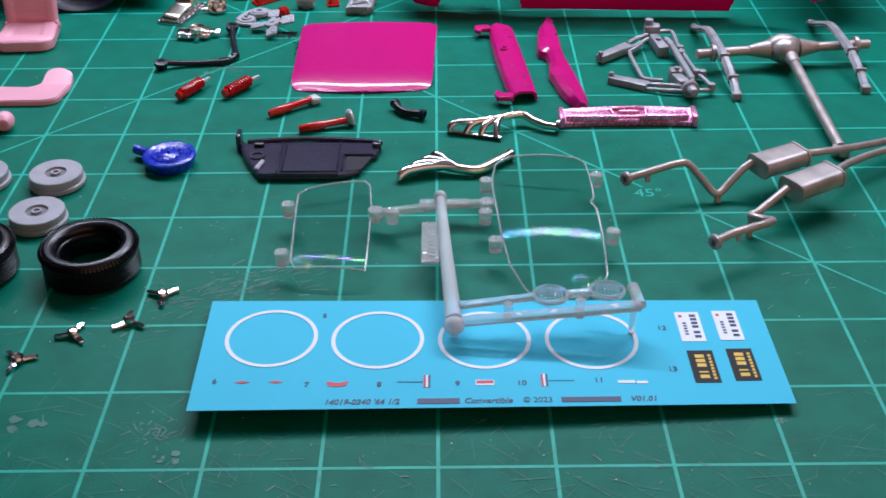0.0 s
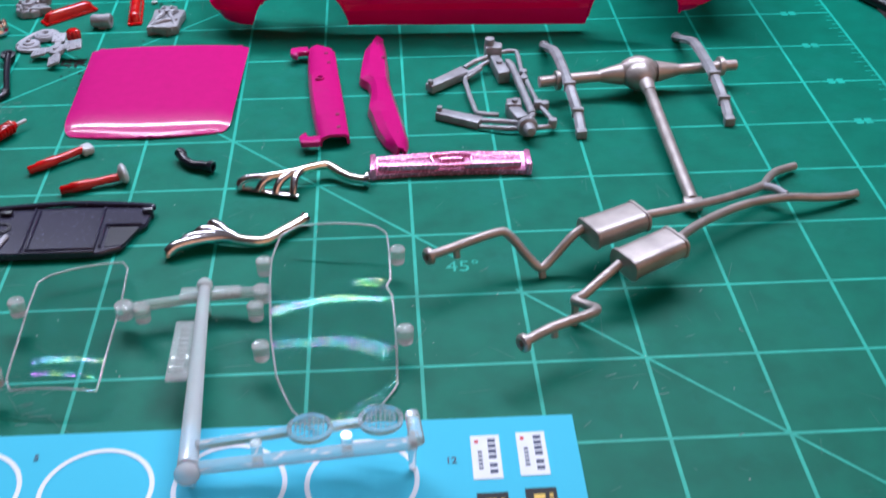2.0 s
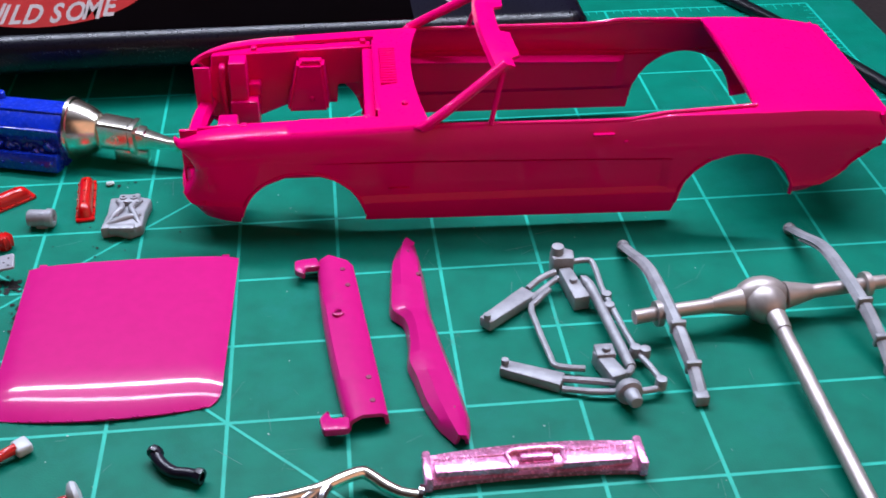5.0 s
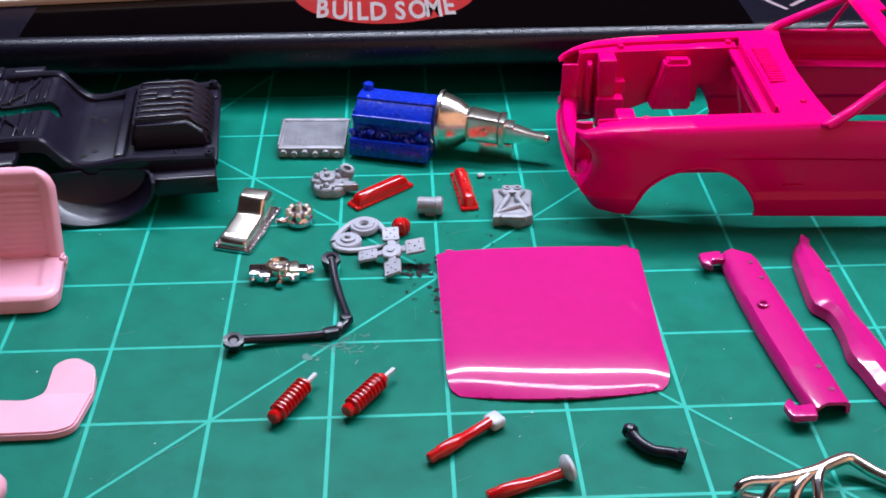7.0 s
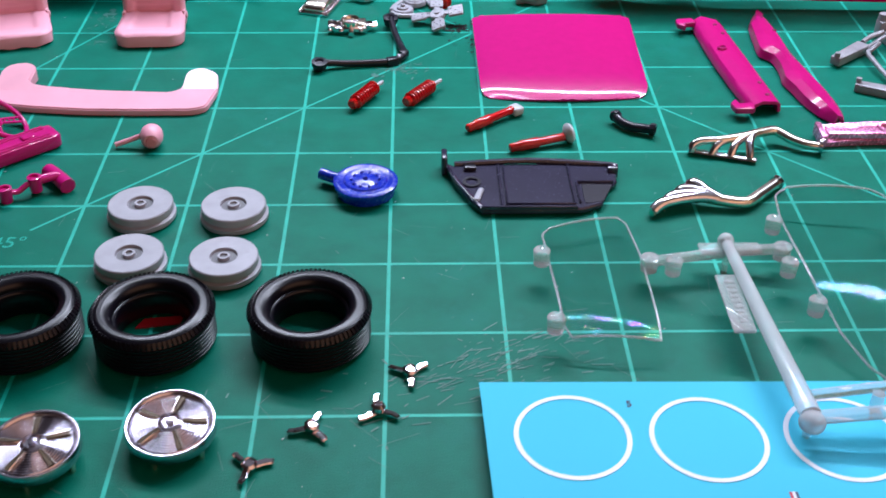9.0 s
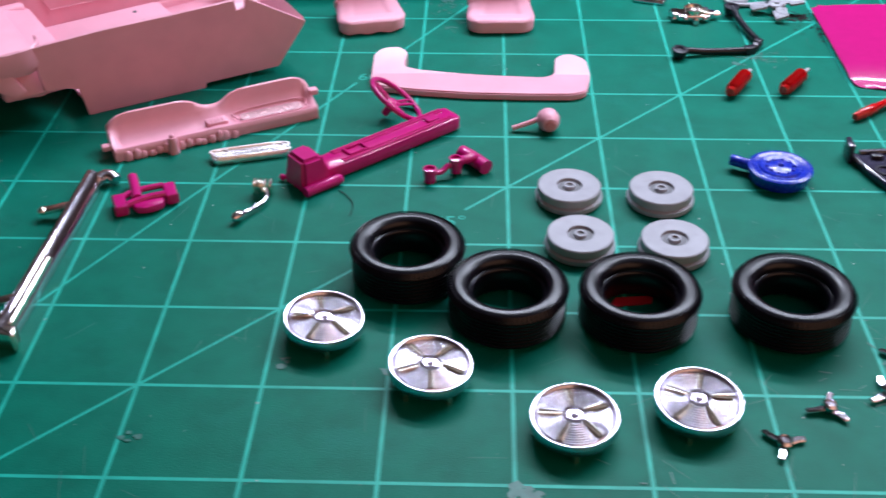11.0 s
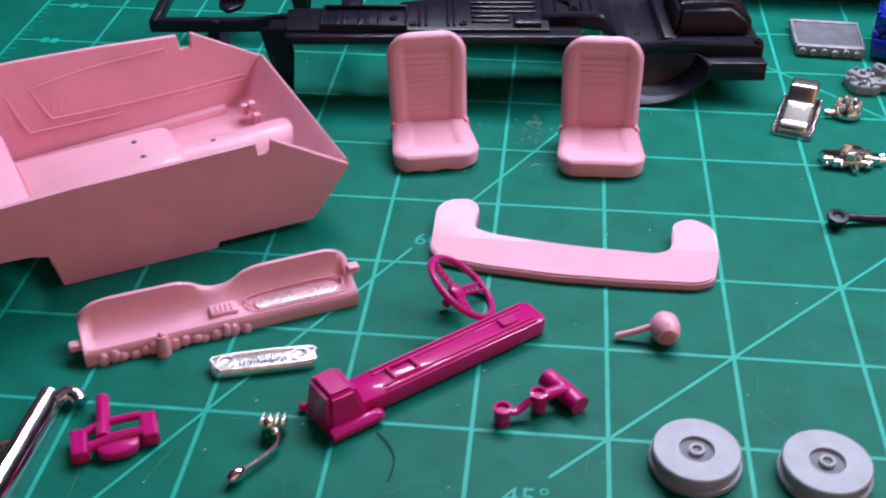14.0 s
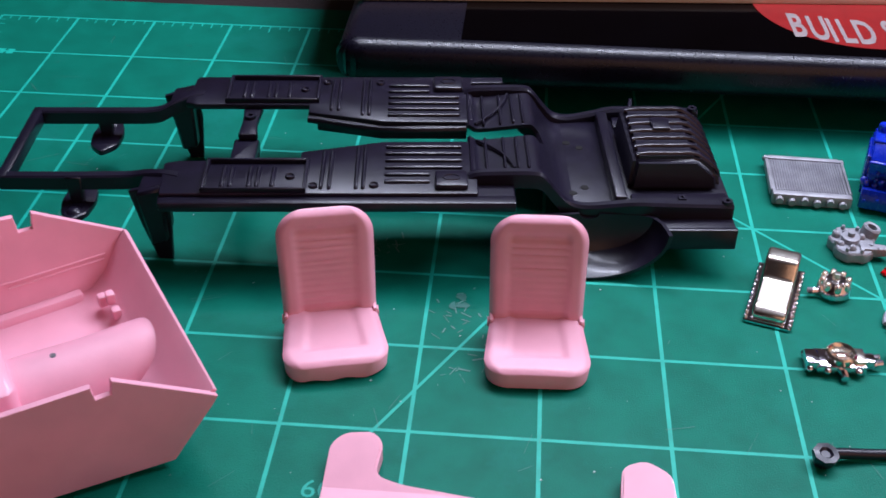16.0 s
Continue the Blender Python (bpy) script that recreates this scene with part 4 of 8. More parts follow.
for s in (-1, 1):
    part("half_floor", pan_floor(s), BLACK, pan)
    # raised frame of the toe board, with its bars
    bm = B()
    for x0, x1, a, b in ((-31, -7.6, 26.2, 27.0), (-31, -7.6, 14.0, 14.8), (-31, -30.2, 14, 27), (-8.4, -7.6, 14, 27)):
        y0, y1 = ys(s, a, b)
        rbox(bm, x0, x1, y0, y1, 20.4, 22.0, 0.2, 1)
    part("toe_frame", bm, BLACK, pan)
    for x in (-26.6, -24.8, -20.6, -18.8, -15.4):
        y0, y1 = ys(s, 16.4, 24.8)
        part("floor_bar", rbox(B(), x - 0.5, x + 0.5, y0, y1, 20.4, 21.3, 0.3, 1), BLACK, pan)
    for x in (-4.4, -2.6, 3.4, 5.0):
        y0, y1 = ys(s, 10.0 if x < 0 else 7.6, 25.6)
        part("floor_bar", rbox(B(), x - 0.45, x + 0.45, y0, y1, 20.4, 21.5, 0.3, 1), BLACK, pan)
    for n in range(6):
        y0, y1 = ys(s, 7.0 + n * 3.0, 8.3 + n * 3.0)
        part("floor_rib", rbox(B(), 9.6, 27.4 if n < 4 else 20, y0, y1, 20.4, 21.5, 0.45, 2), BLACK, pan)
    bm = B()
    y0, y1 = ys(s, 19.6, 26)
    rbox(bm, 21, 28.4, y0, y1, 20.4, 22.2, 0.6)
    tube(bm, [(23.6, s * 22.8 - 1.0, 22.2), (25.8, s * 22.8 - 1.0, 22.2), (26.6, s * 22.8, 22.2), (25.8, s * 22.8 + 1.0, 22.2), (23.6, s * 22.8 + 1.0, 22.2), (22.8, s * 22.8, 22.2)], 0.25, 6, 2, closed=True)
    part("jack_pad", bm, BLACK, pan)
    for x, y in ((-11.6, 20.6), (-6.2, 24.4), (7.4, 24.2)):
        part("drain_plug", lathe(B(), [(0, 0.3), (0.6, 0.3), (0.9, 0.7), (1.1, 0.4), (1.1, 0)], 12, turned(x, s * y, 20.7)), BLACK, pan)
    # seat hump: a sunk panel with ridges behind a wall, sliding down to the axle pan
    rows = []
    for p in curve_points([(29.4, 0, 21.2), (30.6, 0, 20.4), (32, 0, 20.0), (38, 0, 20.6), (43.4, 0, 21.2), (45.4, 0, 20.4), (48.6, 0, 15.6), (51, 0, 12.8), (53.4, 0, 12.2)], 3):
        rows.append([(p.x, s * y, p.z) for y in (2.6 if p.x < 46.5 else 0.0, 5, 9, 13, 17, 19)])
    bm = shell(sheet(B(), rows), 1.0)
    part("axle_hump", bm, BLACK, pan)
    for x in (33, 37.2, 40.2, 42.6):
        y0, y1 = ys(s, 3.4, 17.4)
        part("hump_ridge", rbox(B(), x - 0.35, x + 0.35, y0, y1, 19.8, 21.2 + (x - 33) * 0.06, 0.25, 1), BLACK, pan)
    part("hump_ridge", tube(B(), [(31, s * 4, 20.6), (35, s * 8, 20.9), (38, s * 13, 21.2), (39.4, s * 17.6, 21.4)], 0.4, 6, 4), BLACK, pan)
    rail = curve_points([(28.6, s * 20, 21.4), (31, s * 20, 22.2), (36, s * 20, 22.4), (42.5, s * 20, 22.4), (45.6, s * 20, 21.6), (48.8, s * 20, 17.6), (52, s * 20.2, 14.4), (56, s * 20.6, 13.6), (62, s * 21.2, 14.4), (67, s * 21.8, 15.2), (76, s * 22, 15.0), (89.4, s * 22, 14.6)], 3)
    part("rear_rail", beam(B(), rail, 2.6, 4.2, 0.6), BLACK, pan)
    part("front_rail", beam(B(), curve_points([(-79, s * 15.2, 18.4), (-60, s * 15.2, 18.4), (-49, s * 15.2, 18.6), (-45, s * 16.4, 19.8), (-41, s * 18, 20.8), (-37, s * 19.4, 21.0)], 3), 2.6, 3.6, 0.4), BLACK, pan)
    bm = B()
    prism(bm, [(-48, 18.4), (-40, 20.6), (-39, 12), (-40, 0), (-43.4, 0), (-46, 9)], -0.7, 0.7, 0.2, 1, turned(0, s * 25.6, 0, 90, 0, 4 * s))
    prism(bm, [(-46, 19), (-40, 20.4), (-40, 6), (-44, 5)], -4, 4, 0.6, 1, turned(0, s * 21, 0, 90, 0, 0))
    part("front_apron", bm, BLACK, pan)
    bm = B()
    y0, y1 = ys(s, 14.6, 17.4)
    prism(bm, [(-64, 18.2), (-60, 18.2), (-60.6, 11), (-62, 10), (-63.4, 11)], -1.3, 1.3, 0.3, 1, turned(0, s * 15.4, 0, 90, 0, 0))
    prism(bm, rounded([(-62, s * 6.4), (-58.6, s * 10), (-58, s * 15.4), (-59, s * 20.6), (-62, s * 23.6), (-65, s * 20.6), (-66, s * 15.4), (-65.4, s * 10)], 1.4), 9.6, 11.2, 0.4)
    lathe(bm, [(0, 0.9), (0.8, 0.9), (1.4, 0.5), (1.8, 0), (0, 0)], 14, turned(-62, s * 20, 11.1))
    part("spring_perch", bm, BLACK, pan)
    # wheel well, hanging down to the mat
    rows = []
    for q in range(25):
        a = radians(180 + q * 7.5)
        c_, s_ = math.cos(a), math.sin(a)
        rows.append([(56.5 + (d + 0.4) * c_, s * y, zc + dz * s_) for d, y, zc, dz in ((17.2, 31.8, 12.4, 12.4), (17, 30.4, 12.4, 12.2), (16.2, 26.8, 12.4, 11.4), (14.6, 23.8, 12.2, 10), (11, 22.4, 12.2, 7.6), (2, 21.8, 12.2, 1.4))])
    bm = shell(sheet(B(), rows), 0.9)
    for v in bm.verts:
        v.co.z = max(0.0, v.co.z)
    part("wheel_well", bm, BLACK, pan)
    bm = B()
    y0, y1 = ys(s, 20.6, 27.8)
    rbox(bm, 72.6, 89.6, y0, y1, 9.8, 11.2, 0.4)
    y0, y1 = ys(s, 26.8, 28.2)
    rbox(bm, 73, 89.8, y0, y1, 6.0, 11.4, 0.4)
    y0, y1 = ys(s, 15.4, 20.8)
    rbox(bm, 66.8, 89.4, y0, y1, 11.6, 13.2, 0.4)
    part("tail_flange", bm, BLACK, pan)
    for x, y in ((78.4, 18.2), (88, 21.8)):
        part("tail_nut", lathe(B(), [(0.5, 0.3), (0.5, 0.9), (1.2, 0.9), (1.3, 0)], 4 if x < 80 else 12, turned(x, s * y, 13 if x < 80 else 14.4, 0, 0, 45)), BLACK, pan)
part("front_crossmember", rbox(B(), -79.6, -77, -16.4, 16.4, 14.8, 18.4, 0.4), BLACK, pan)
bm = B()
prism(bm, rounded([(-26.5, 15), (-21.8, 15), (-22.4, 7), (-21.6, 1), (-26.4, 1), (-26, 7)], 0.8), 17.6, 19.4, 0.4)
prism(bm, rounded([(-27.4, 2), (-21.4, 2), (-21.4, -8), (-27.4, -8)], 0.8), 13.6, 17.6, 0.5)
tube(bm, [(-24.4, -6, 14.4), (-24.4, -12, 13.4), (-24.2, -16, 17.6)], 1.5, 8, 3)
lathe(bm, [(0.6, 0.3), (0.6, 1), (1.4, 1), (1.4, 0)], 14, turned(-24.2, 9, 19.2))
part("gearbox_crossmember", bm, BLACK, pan)
bm = B()
rbox(bm, 50, 64, -20, 20, 10.6, 12.2, 0.3)
part("axle_floor", bm, BLACK, pan)
part("boot_step", rbox(B(), 62.6, 65.4, -20, 20, 10.6, 15.2, 0.6), BLACK, pan)
part("boot_floor", rbox(B(), 64.6, 90, -21, 21, 10.2, 12.4, 0.4), BLACK, pan)
# Black discs painted as the shade in the axle floor's holes.
for x, y in ((54.2, 9), (57.2, 6.6), (56.6, -11.6), (53.6, -14)):
    part("hole", lathe(B(), [(0, 0.12), (0.9, 0.12), (1.0, 0), (0, 0)], 14, turned(x, y, 12.2)), INK_BLACK, pan)
t = B()
lo = [(66.4, -13.6, 12.2), (88.6, -13.6, 12.2), (88.6, 14.4, 12.2), (66.4, 14.4, 12.2)]
hi = [(67.6, -12.2, 20.6), (82.6, -12.2, 20.6), (82.6, 13, 20.6), (67.6, 13, 20.6)]
va, vb = [t.verts.new(p) for p in lo], [t.verts.new(p) for p in hi]
vc = [t.verts.new((87.6, y, 16.6)) for y in (-12.8, 13.6)]
for f in ((va[0], va[1], vc[0], vb[1], vb[0]), (va[1], va[2], vc[1], vc[0]), (vc[0], vc[1], vb[2], vb[1]), (va[2], va[3], vb[3], vb[2], vc[1]), (va[3], va[0], vb[0], vb[3]), tuple(vb), tuple(va[::-1])):
    t.faces.new(f)
bmesh.ops.recalc_face_normals(t, faces=t.faces[:])
bmesh.ops.bevel(t, geom=t.edges[:], offset=1.3, segments=3, affect="EDGES")
tank = part("fuel_tank", t, BLACK, pan, "ribbed fuel tank pressing")
for n in range(7):
    y = -9.8 + n * 3.5
    part("tank_rib", tube(B(), [(68.4, y, 20.2), (71, y, 20.7), (78, y, 20.7), (82.4, y, 20.5), (87.2, y, 16.7), (88.2, y, 14.4)], 0.85, 8, 2, 0.8), BLACK, tank)
part("filler_plate", rbox(B(), 73.5, 78, 0, 5.5, 20.2, 21.8, 0.5), BLACK, tank)

# ---- interior tub ----
tub = thing("interior_tub", -161.2, -33.2, 0, 34.5, "pale pink model interior tub with rear bench and tunnel", "model interior")
SIDE = [(0, 14.2), (-0.8, 12.8), (-9.5, 1.6), (-32, 1.6), (-32.4, 0), (-66.6, 0), (-68.4, 9.6), (-72, 11), (-77.5, 11.6), (-78.4, 17), (-79, 27.4), (-60, 27.8), (-40, 27.3), (-21.6, 26.4), (-21.2, 22.6), (-18.4, 22.6), (-18, 26.4)]


def lean_in(u, z):
    """How far the side walls lean in below the rim, growing towards the rear."""
    return 5.5 * min(1, max(0, -u / 67)) * max(0, 26 - z) / 26


def leaned(bm):
    for v in bm.verts:
        v.co.y += lean_in(v.co.x, v.co.z) * (1 if v.co.y < 27 else -1)
    return bm


for s in (0, 1):
    bm = B()
    side = [(u, z + (2.2 + 0.4 * -u / 20 if s and z > 20 else 4.0 if s and u > -2 else -1.3 if z > 25 and u < -30 else -0.6 if z > 25 else 0)) for u, z in SIDE]
    prism(bm, side, -0.65, 0.65, 0.12, 1, turned(0, 0.4 + s * 53.4, 0, 90, 0, 0))
    y = 1.2 + s * 51.8
    sgn = 1 if s == 0 else -1
    rbox(bm, -67, -12, min(y, y + sgn * 2.4), max(y, y + sgn * 2.4), 4.6, 8.2, 0.5)
    wall = part("side_wall", leaned(bm), PINK, tub)
    if s:
        for n in range(17):
            part("pleat", leaned(rbox(B(), -55 + n * 1.85, -54.2 + n * 1.85, 53.0 - 0.024 * (16 - n), 53.6, 17.4 + 0.22 * n, 23.4 + 0.14 * n, 0.15, 1)), PINK, wall)
        for pts in ([(-64.6, 23.8), (-61.4, 14.6), (-58, 13.8), (-38, 13.0)], [(-59, 24.2), (-55.8, 16.8), (-52, 15.8), (-30, 14.8), (-5.4, 14.6)], [(-26, 13.4), (-5.6, 13.4)], [(-58, 24.2), (-44, 26.0), (-25, 26.6)], [(-56, 17.2), (-58.6, 23.6)]):
            part("bead", leaned(tube(B(), [(a, 53.0 + a * 0.007, c) for a, c in pts], 0.26, 6, 4)), PINK, wall)
bm = B()
rows = []
for u, z in ((0.2, 14.6), (-2, 13), (-5, 9.4), (-9, 6.2), (-14, 5.2), (-30, 5.2), (-60, 5.6), (-68, 6.0)):
    edge = 0.8 + lean_in(u, z)
    rise = 4.0 * max(0, 1 + u / 6)
    rows.append([(u, v, z + rise * v / 54) for v in (edge, 10, 20, 26.8, 34, 44, 53.8 - edge)])
sheet(bm, rows)
shell(bm, -1.0)
part("floor", bm, PINK, tub)
bm = B()
rows = []
for u, r, zc in ((-3.5, 8.6, 4.6), (-8, 8.4, 4.8), (-18, 8.0, 5.0), (-30, 8.0, 5.4), (-50, 8.0, 5.4), (-66, 8.0, 5.4)):
    rows.append([(u, 26.8 + r * math.cos(a * math.pi / 14), zc + r * 1.02 * math.sin(a * math.pi / 14)) for a in range(15)])
sheet(bm, rows)
bm.faces.new([v for v in bm.verts if abs(v.co.x + 3.5) < 0.01])
shell(bm, 0.8)
prism(bm, [(-67.6, 17.4), (-33.4, 17.4), (-31.8, 19), (-31.8, 34.6), (-33.4, 36.2), (-67.6, 36.2)], 5, 15.2, 0.8, 2)
part("tunnel", bm, PINK, tub)
# Tunnel holes: solid grey discs whose colour stands for the shade inside.
for u, v, z, r in ((-23.4, 26.8, 13.0, 0.8), (-40.9, 24.2, 15.1, 0.7), (-40.9, 31.6, 15.1, 0.7)):
    part("hole", lathe(B(), [(0, 0.35), (r * 0.8, 0.35), (r, 0), (0, 0)], 14, turned(u, v, z)), GREY_DARK, tub)
bm = B()
for u, v, z in ((-8, 42, 11), (-9.4, 43.8, 9.6), (-8, 38.6, 9.2)):
    rbox(bm, u - 0.9, u + 0.9, v - 1.1, v + 1.1, z - 1.2, z + 1.4, 0.4)
part("pedal", bm, PINK, tub)
bm = B()
prism(bm, [(-84, 8), (-68.8, 8), (-69.2, 14.6), (-70.6, 15.4), (-83, 15.4), (-86, 15)], -18.4, 18.4, 0.6, 2, turned(0, 26.8, 0, 90, 0, 0))
part("bench_cushion", bm, PINK, tub)
for n in range(5):
    part("bench_rib", rbox(B(), -81, -72, 20.6 + n * 2.4, 21.8 + n * 2.4, 15.0, 15.75, 0.3, 1), PINK, tub)
bm = B()
prism(bm, [(-96.4, 20.4), (-95.6, 26.2), (-88.6, 26.2), (-82.6, 14), (-86, 13)], -26.4, 26.4, 0.5, 2, turned(0, 26.9, 0, 90, 0, 0))
part("bench_back", bm, PINK, tub)
for v0, v1 in ((3.0, 9.6), (44.0, 50.8)):
    bm = B()
    rbox(bm, -88, -69.2, v0 + 2.6 if v0 < 9 else v0, v1 + 1.6 if v0 < 9 else v1 - 2.6, 9.4, 19.6, 1.2, 3)
    part("wheel_house", bm, PINK, tub)
deck_out = rounded([(-76, -1.0), (-76, 55.2), (-99, 54.8), (-107, 47), (-109.4, 27), (-107, 8), (-100, -1.0)], 7, 5)
bm = B()
prism(bm, [((x + 90) * 0.96 - 90, (y - 27) * 0.95 + 27) for x, y in deck_out], 19.6, 21.0, 0.3, 1)
n = len(deck_out)
t = B()
ring = []
for q, (x, y) in enumerate(deck_out):
    ix, iy = (x + 90) * 0.955 - 90, (y - 27) * 0.96 + 27
    bx, by = (x + 90) * 0.94 - 90, (y - 27) * 0.92 + 27
    ring.append([t.verts.new(p) for p in ((bx, by, 18.4), (x, y, 21.5), (x, y, 26.2 + 0.045 * y), ((x + ix) / 2, (y + iy) / 2, 26.6 + 0.045 * y), (ix, iy, 26.2 + 0.045 * y), (ix, iy, 20.4))])
for q in range(n):
    w = (q + 1) % n
    if deck_out[q][0] > -82 and deck_out[w][0] > -82 and abs(deck_out[q][1] - deck_out[w][1]) > 20:
        continue
    for k in range(5):
        t.faces.new((ring[q][k], ring[w][k], ring[w][k + 1], ring[q][k + 1]))
bmesh.ops.recalc_face_normals(t, faces=t.faces[:])
join(bm, t)
part("rear_well", bm, PINK, tub, angle=45)
bm = B()
prism(bm, [(-68, 9.4), (-68, 18), (-86, 21), (-88, 14.6), (-84, 8.6), (-78, 7.8)], -19, 19, 0.8, 2, turned(0, 26.8, 0, 90, 0, 0))
part("underside", bm, PINK, tub)


# ---- bucket seats ----
def cushion_field(width, length, bolster, panel, ribs, start, dome):
    """A padded panel: a raised border round a ribbed field. width: (v, half width) pairs; v runs from 0 to length."""
    rows = []
    for q in range(61):
        v = length * (1 - (1 - q / 60) ** 1.3)
        w = mixed(v, width)
        row = []
        for p in range(41):
            u = math.sin((p / 40 - 0.5) * math.pi * 0.98) / math.sin(math.pi * 0.49)
            x = u * w
            d = min(w - abs(x), length - v)
            edge = min(1, max(0, d / 1.6))
            h = bolster * (1 - (1 - edge) ** 2) - bolster
            inner = min(1, max(0, (d - panel) / 0.9))
            h -= inner * 0.7 * min(bolster, 1.0)
            if inner and start < v < start + ribs * 1.5:
                h += inner * 0.42 * abs(math.sin((v - start) / 1.5 * math.pi)) ** 0.6
            h += dome * (1 - u * u)
            row.append((x, v, h))
        rows.append(row)
    return rows


def round_top(length, half, radius, foot=None):
    """Half widths of an outline with two rounded corners at its far end."""
    out = [(0, foot or half)]
    for q in range(13):
        a = q / 12 * math.pi / 2
        out.append((length - radius + radius * math.sin(a), half - radius + radius * math.cos(a)))
    return out


def bucket_seat(x, y, rz, label, torn=False):
    seat = thing("bucket_seat", x, y, 0, rz, label, "seat", "two front seats")
    # cushion: v runs from the back to the front edge
    rows = cushion_field(round_top(17.2, 10.9, 4.8, 9.7), 17.2, 0.7, 4.4, 0, 5.0, 0.3)
    m = Matrix(((1, 0, 0, 0), (0, -1, 0, 14.6), (0, 0, 1, 5.3), (0, 0, 0, 1)))
    bm = sheet(B(), [[m @ Vector((a, b, c - 0.05 * b)) for a, b, c in row] for row in rows])
    bmesh.ops.reverse_faces(bm, faces=bm.faces[:])
    ring = [v for v in bm.verts if v.is_boundary]
    r = bmesh.ops.extrude_edge_only(bm, edges=[e for e in bm.edges if e.is_boundary])
    for v in r["geom"]:
        if isinstance(v, bmesh.types.BMVert):
            v.co.z = 0.5 if not torn else 0.5 + 0.25 * math.sin(v.co.x * 0.9)
            v.co.x *= 0.97
    bmesh.ops.recalc_face_normals(bm, faces=bm.faces[:])
    part("cushion", bm, PINK, seat, angle=50)
    prism_base = rounded([(-8, 1.6), (8, 1.6), (8.4, 14), (-8.4, 14)], 3.0, 4)
    part("seat_base", prism(B(), prism_base, 0.0, 3.6, 0.3, 1), PINK, seat)
    # backrest
    rows = cushion_field(round_top(24.2, 10.2, 6.2, 9.9), 24.2, 1.6, 3.3, 11, 2.2, 0.0)
    bm = sheet(B(), rows)
    shell(bm, 1.8)
    m = turned(0, 13.4, 4.4, 78, 0, 0)
    bm.transform(m)
    bmesh.ops.recalc_face_normals(bm, faces=bm.faces[:])
    part("backrest", bm, PINK, seat, angle=50)
    for s in (-1, 1):
        bm = B()
        lathe(bm, [(0, 0), (1.1, 0), (1.1, 0.9), (0, 0.9)], 14, turned(s * 9.4, 14.4, 3.8, 0, 90 * s, 0))
        rbox(bm, min(s * 9.0, s * 9.9), max(s * 9.0, s * 9.9), 12.6, 15.8, 1.0, 5.8, 0.5)
        part("hinge", bm, PINK, seat)
    return seat


bucket_seat(-143.4, -9.6, 14, "pale pink bucket seat with ribbed back, rough edge below", True)
bucket_seat(-102.4, -8.8, 2.5, "pale pink bucket seat with ribbed back and clean edge")

# ---- pink boot tray ----
tray = thing("convertible_top_boot", -108, -45, 0, 0, "pale pink U-shaped boot piece with rounded arms", "model part")
bm = B()
outl = [(-140.8, -33.4), (-138.4, -30.8), (-133.0, -30.2), (-130.8, -32.6), (-131.6, -39.4), (-127, -41.0), (-108, -43.4), (-90, -44.6), (-86.8, -42.2), (-86.4, -34.4), (-82, -32.6), (-77.2, -35.4), (-76.4, -43), (-78.2, -53.4), (-82, -55.2), (-96, -55.4), (-112, -55.0), (-128, -53.2), (-138.6, -51.0), (-141.0, -47.4)]
prism(bm, rounded(outl, 1.8, 4), 0.0, 2.2)
bmesh.ops.bisect_plane(bm, geom=bm.verts[:] + bm.edges[:] + bm.faces[:], plane_co=(0, -42.6, 0), plane_no=(0, 1, 0))
for v in bm.verts:  # the arms rise towards their ends
    if v.co.z > 1:
        v.co.z += 0.2 * max(0, v.co.y + 42.6)
bmesh.ops.bevel(bm, geom=[e for e in bm.edges if len(e.link_faces) == 2 and e.calc_face_angle(0) > 0.9], offset=0.4, segments=2, affect="EDGES")
part("panel", bm, PINK, tray, placed=tray, angle=12)
for n in range(9):
    u = n / 8
    x, y = -134 + 52 * u, -52.2 - 3.0 * math.sin(min(1, u * 1.4) * math.pi / 2)
    part("stud", ball(B(), x, y + 0.6, 1.55, 0.22, seg=8), GREY_DARK, tray, placed=tray)

# ---- dashboard ----
dash = thing("dashboard", -204.6, -92.2, 0, 26.4, "pale pink model dashboard with two hooded bays", "dashboard")
TOP_D = [(0, 7.4), (1.2, 9.4), (3, 10.8), (6, 11.4), (20.5, 11.4), (23.5, 10.4), (25.6, 8.4), (27.4, 7.8), (30.4, 7.8), (32, 8.6), (34.2, 10.6), (37, 11.5), (52, 11.7), (54.4, 11), (56, 9.4), (56.6, 7.8)]
rows = []
for q in range(77):
    x = 56.6 * q / 76
    zt = (soft(x, TOP_D) + 2 * mixed(x, TOP_D)) / 3
    end = max(0, 1 - min(x, 56.6 - x) / 2.2)
    bridge = max(0, 1 - abs(x - 28.6) / 4.4)
    rise = max(end ** 0.7, 0.35 * bridge)
    row = [(x, 0.3, 0), (x, 0.1, 2.4), (x, 0.2, 3.4)]
    for y, z in ((0.8, 4.1), (1.7, 3.8), (3.2, 3.4), (5, 3.6), (6.6, 4.8), (7.6, 6.6), (8.0, 8.2)):
        lift = 4.2 + (zt - 4.6) * (y / 8.2) ** 1.3
        row.append((x, y, min(z, zt - 0.6) * (1 - rise) + lift * rise))
    row += [(x, 8.5, zt - 0.2), (x, 9.1, zt), (x, 9.7, zt - 0.4), (x, 10, zt - 1.6), (x, 10, 0)]
    rows.append(row)
bm = sheet(B(), rows)
for row in (rows[0], rows[-1]):
    bm.faces.new([bm.verts.new(p) for p in row])
bmesh.ops.remove_doubles(bm, verts=bm.verts[:], dist=0.01)
bmesh.ops.recalc_face_normals(bm, faces=bm.faces[:])
part("fascia", bm, PINK, dash, angle=50)
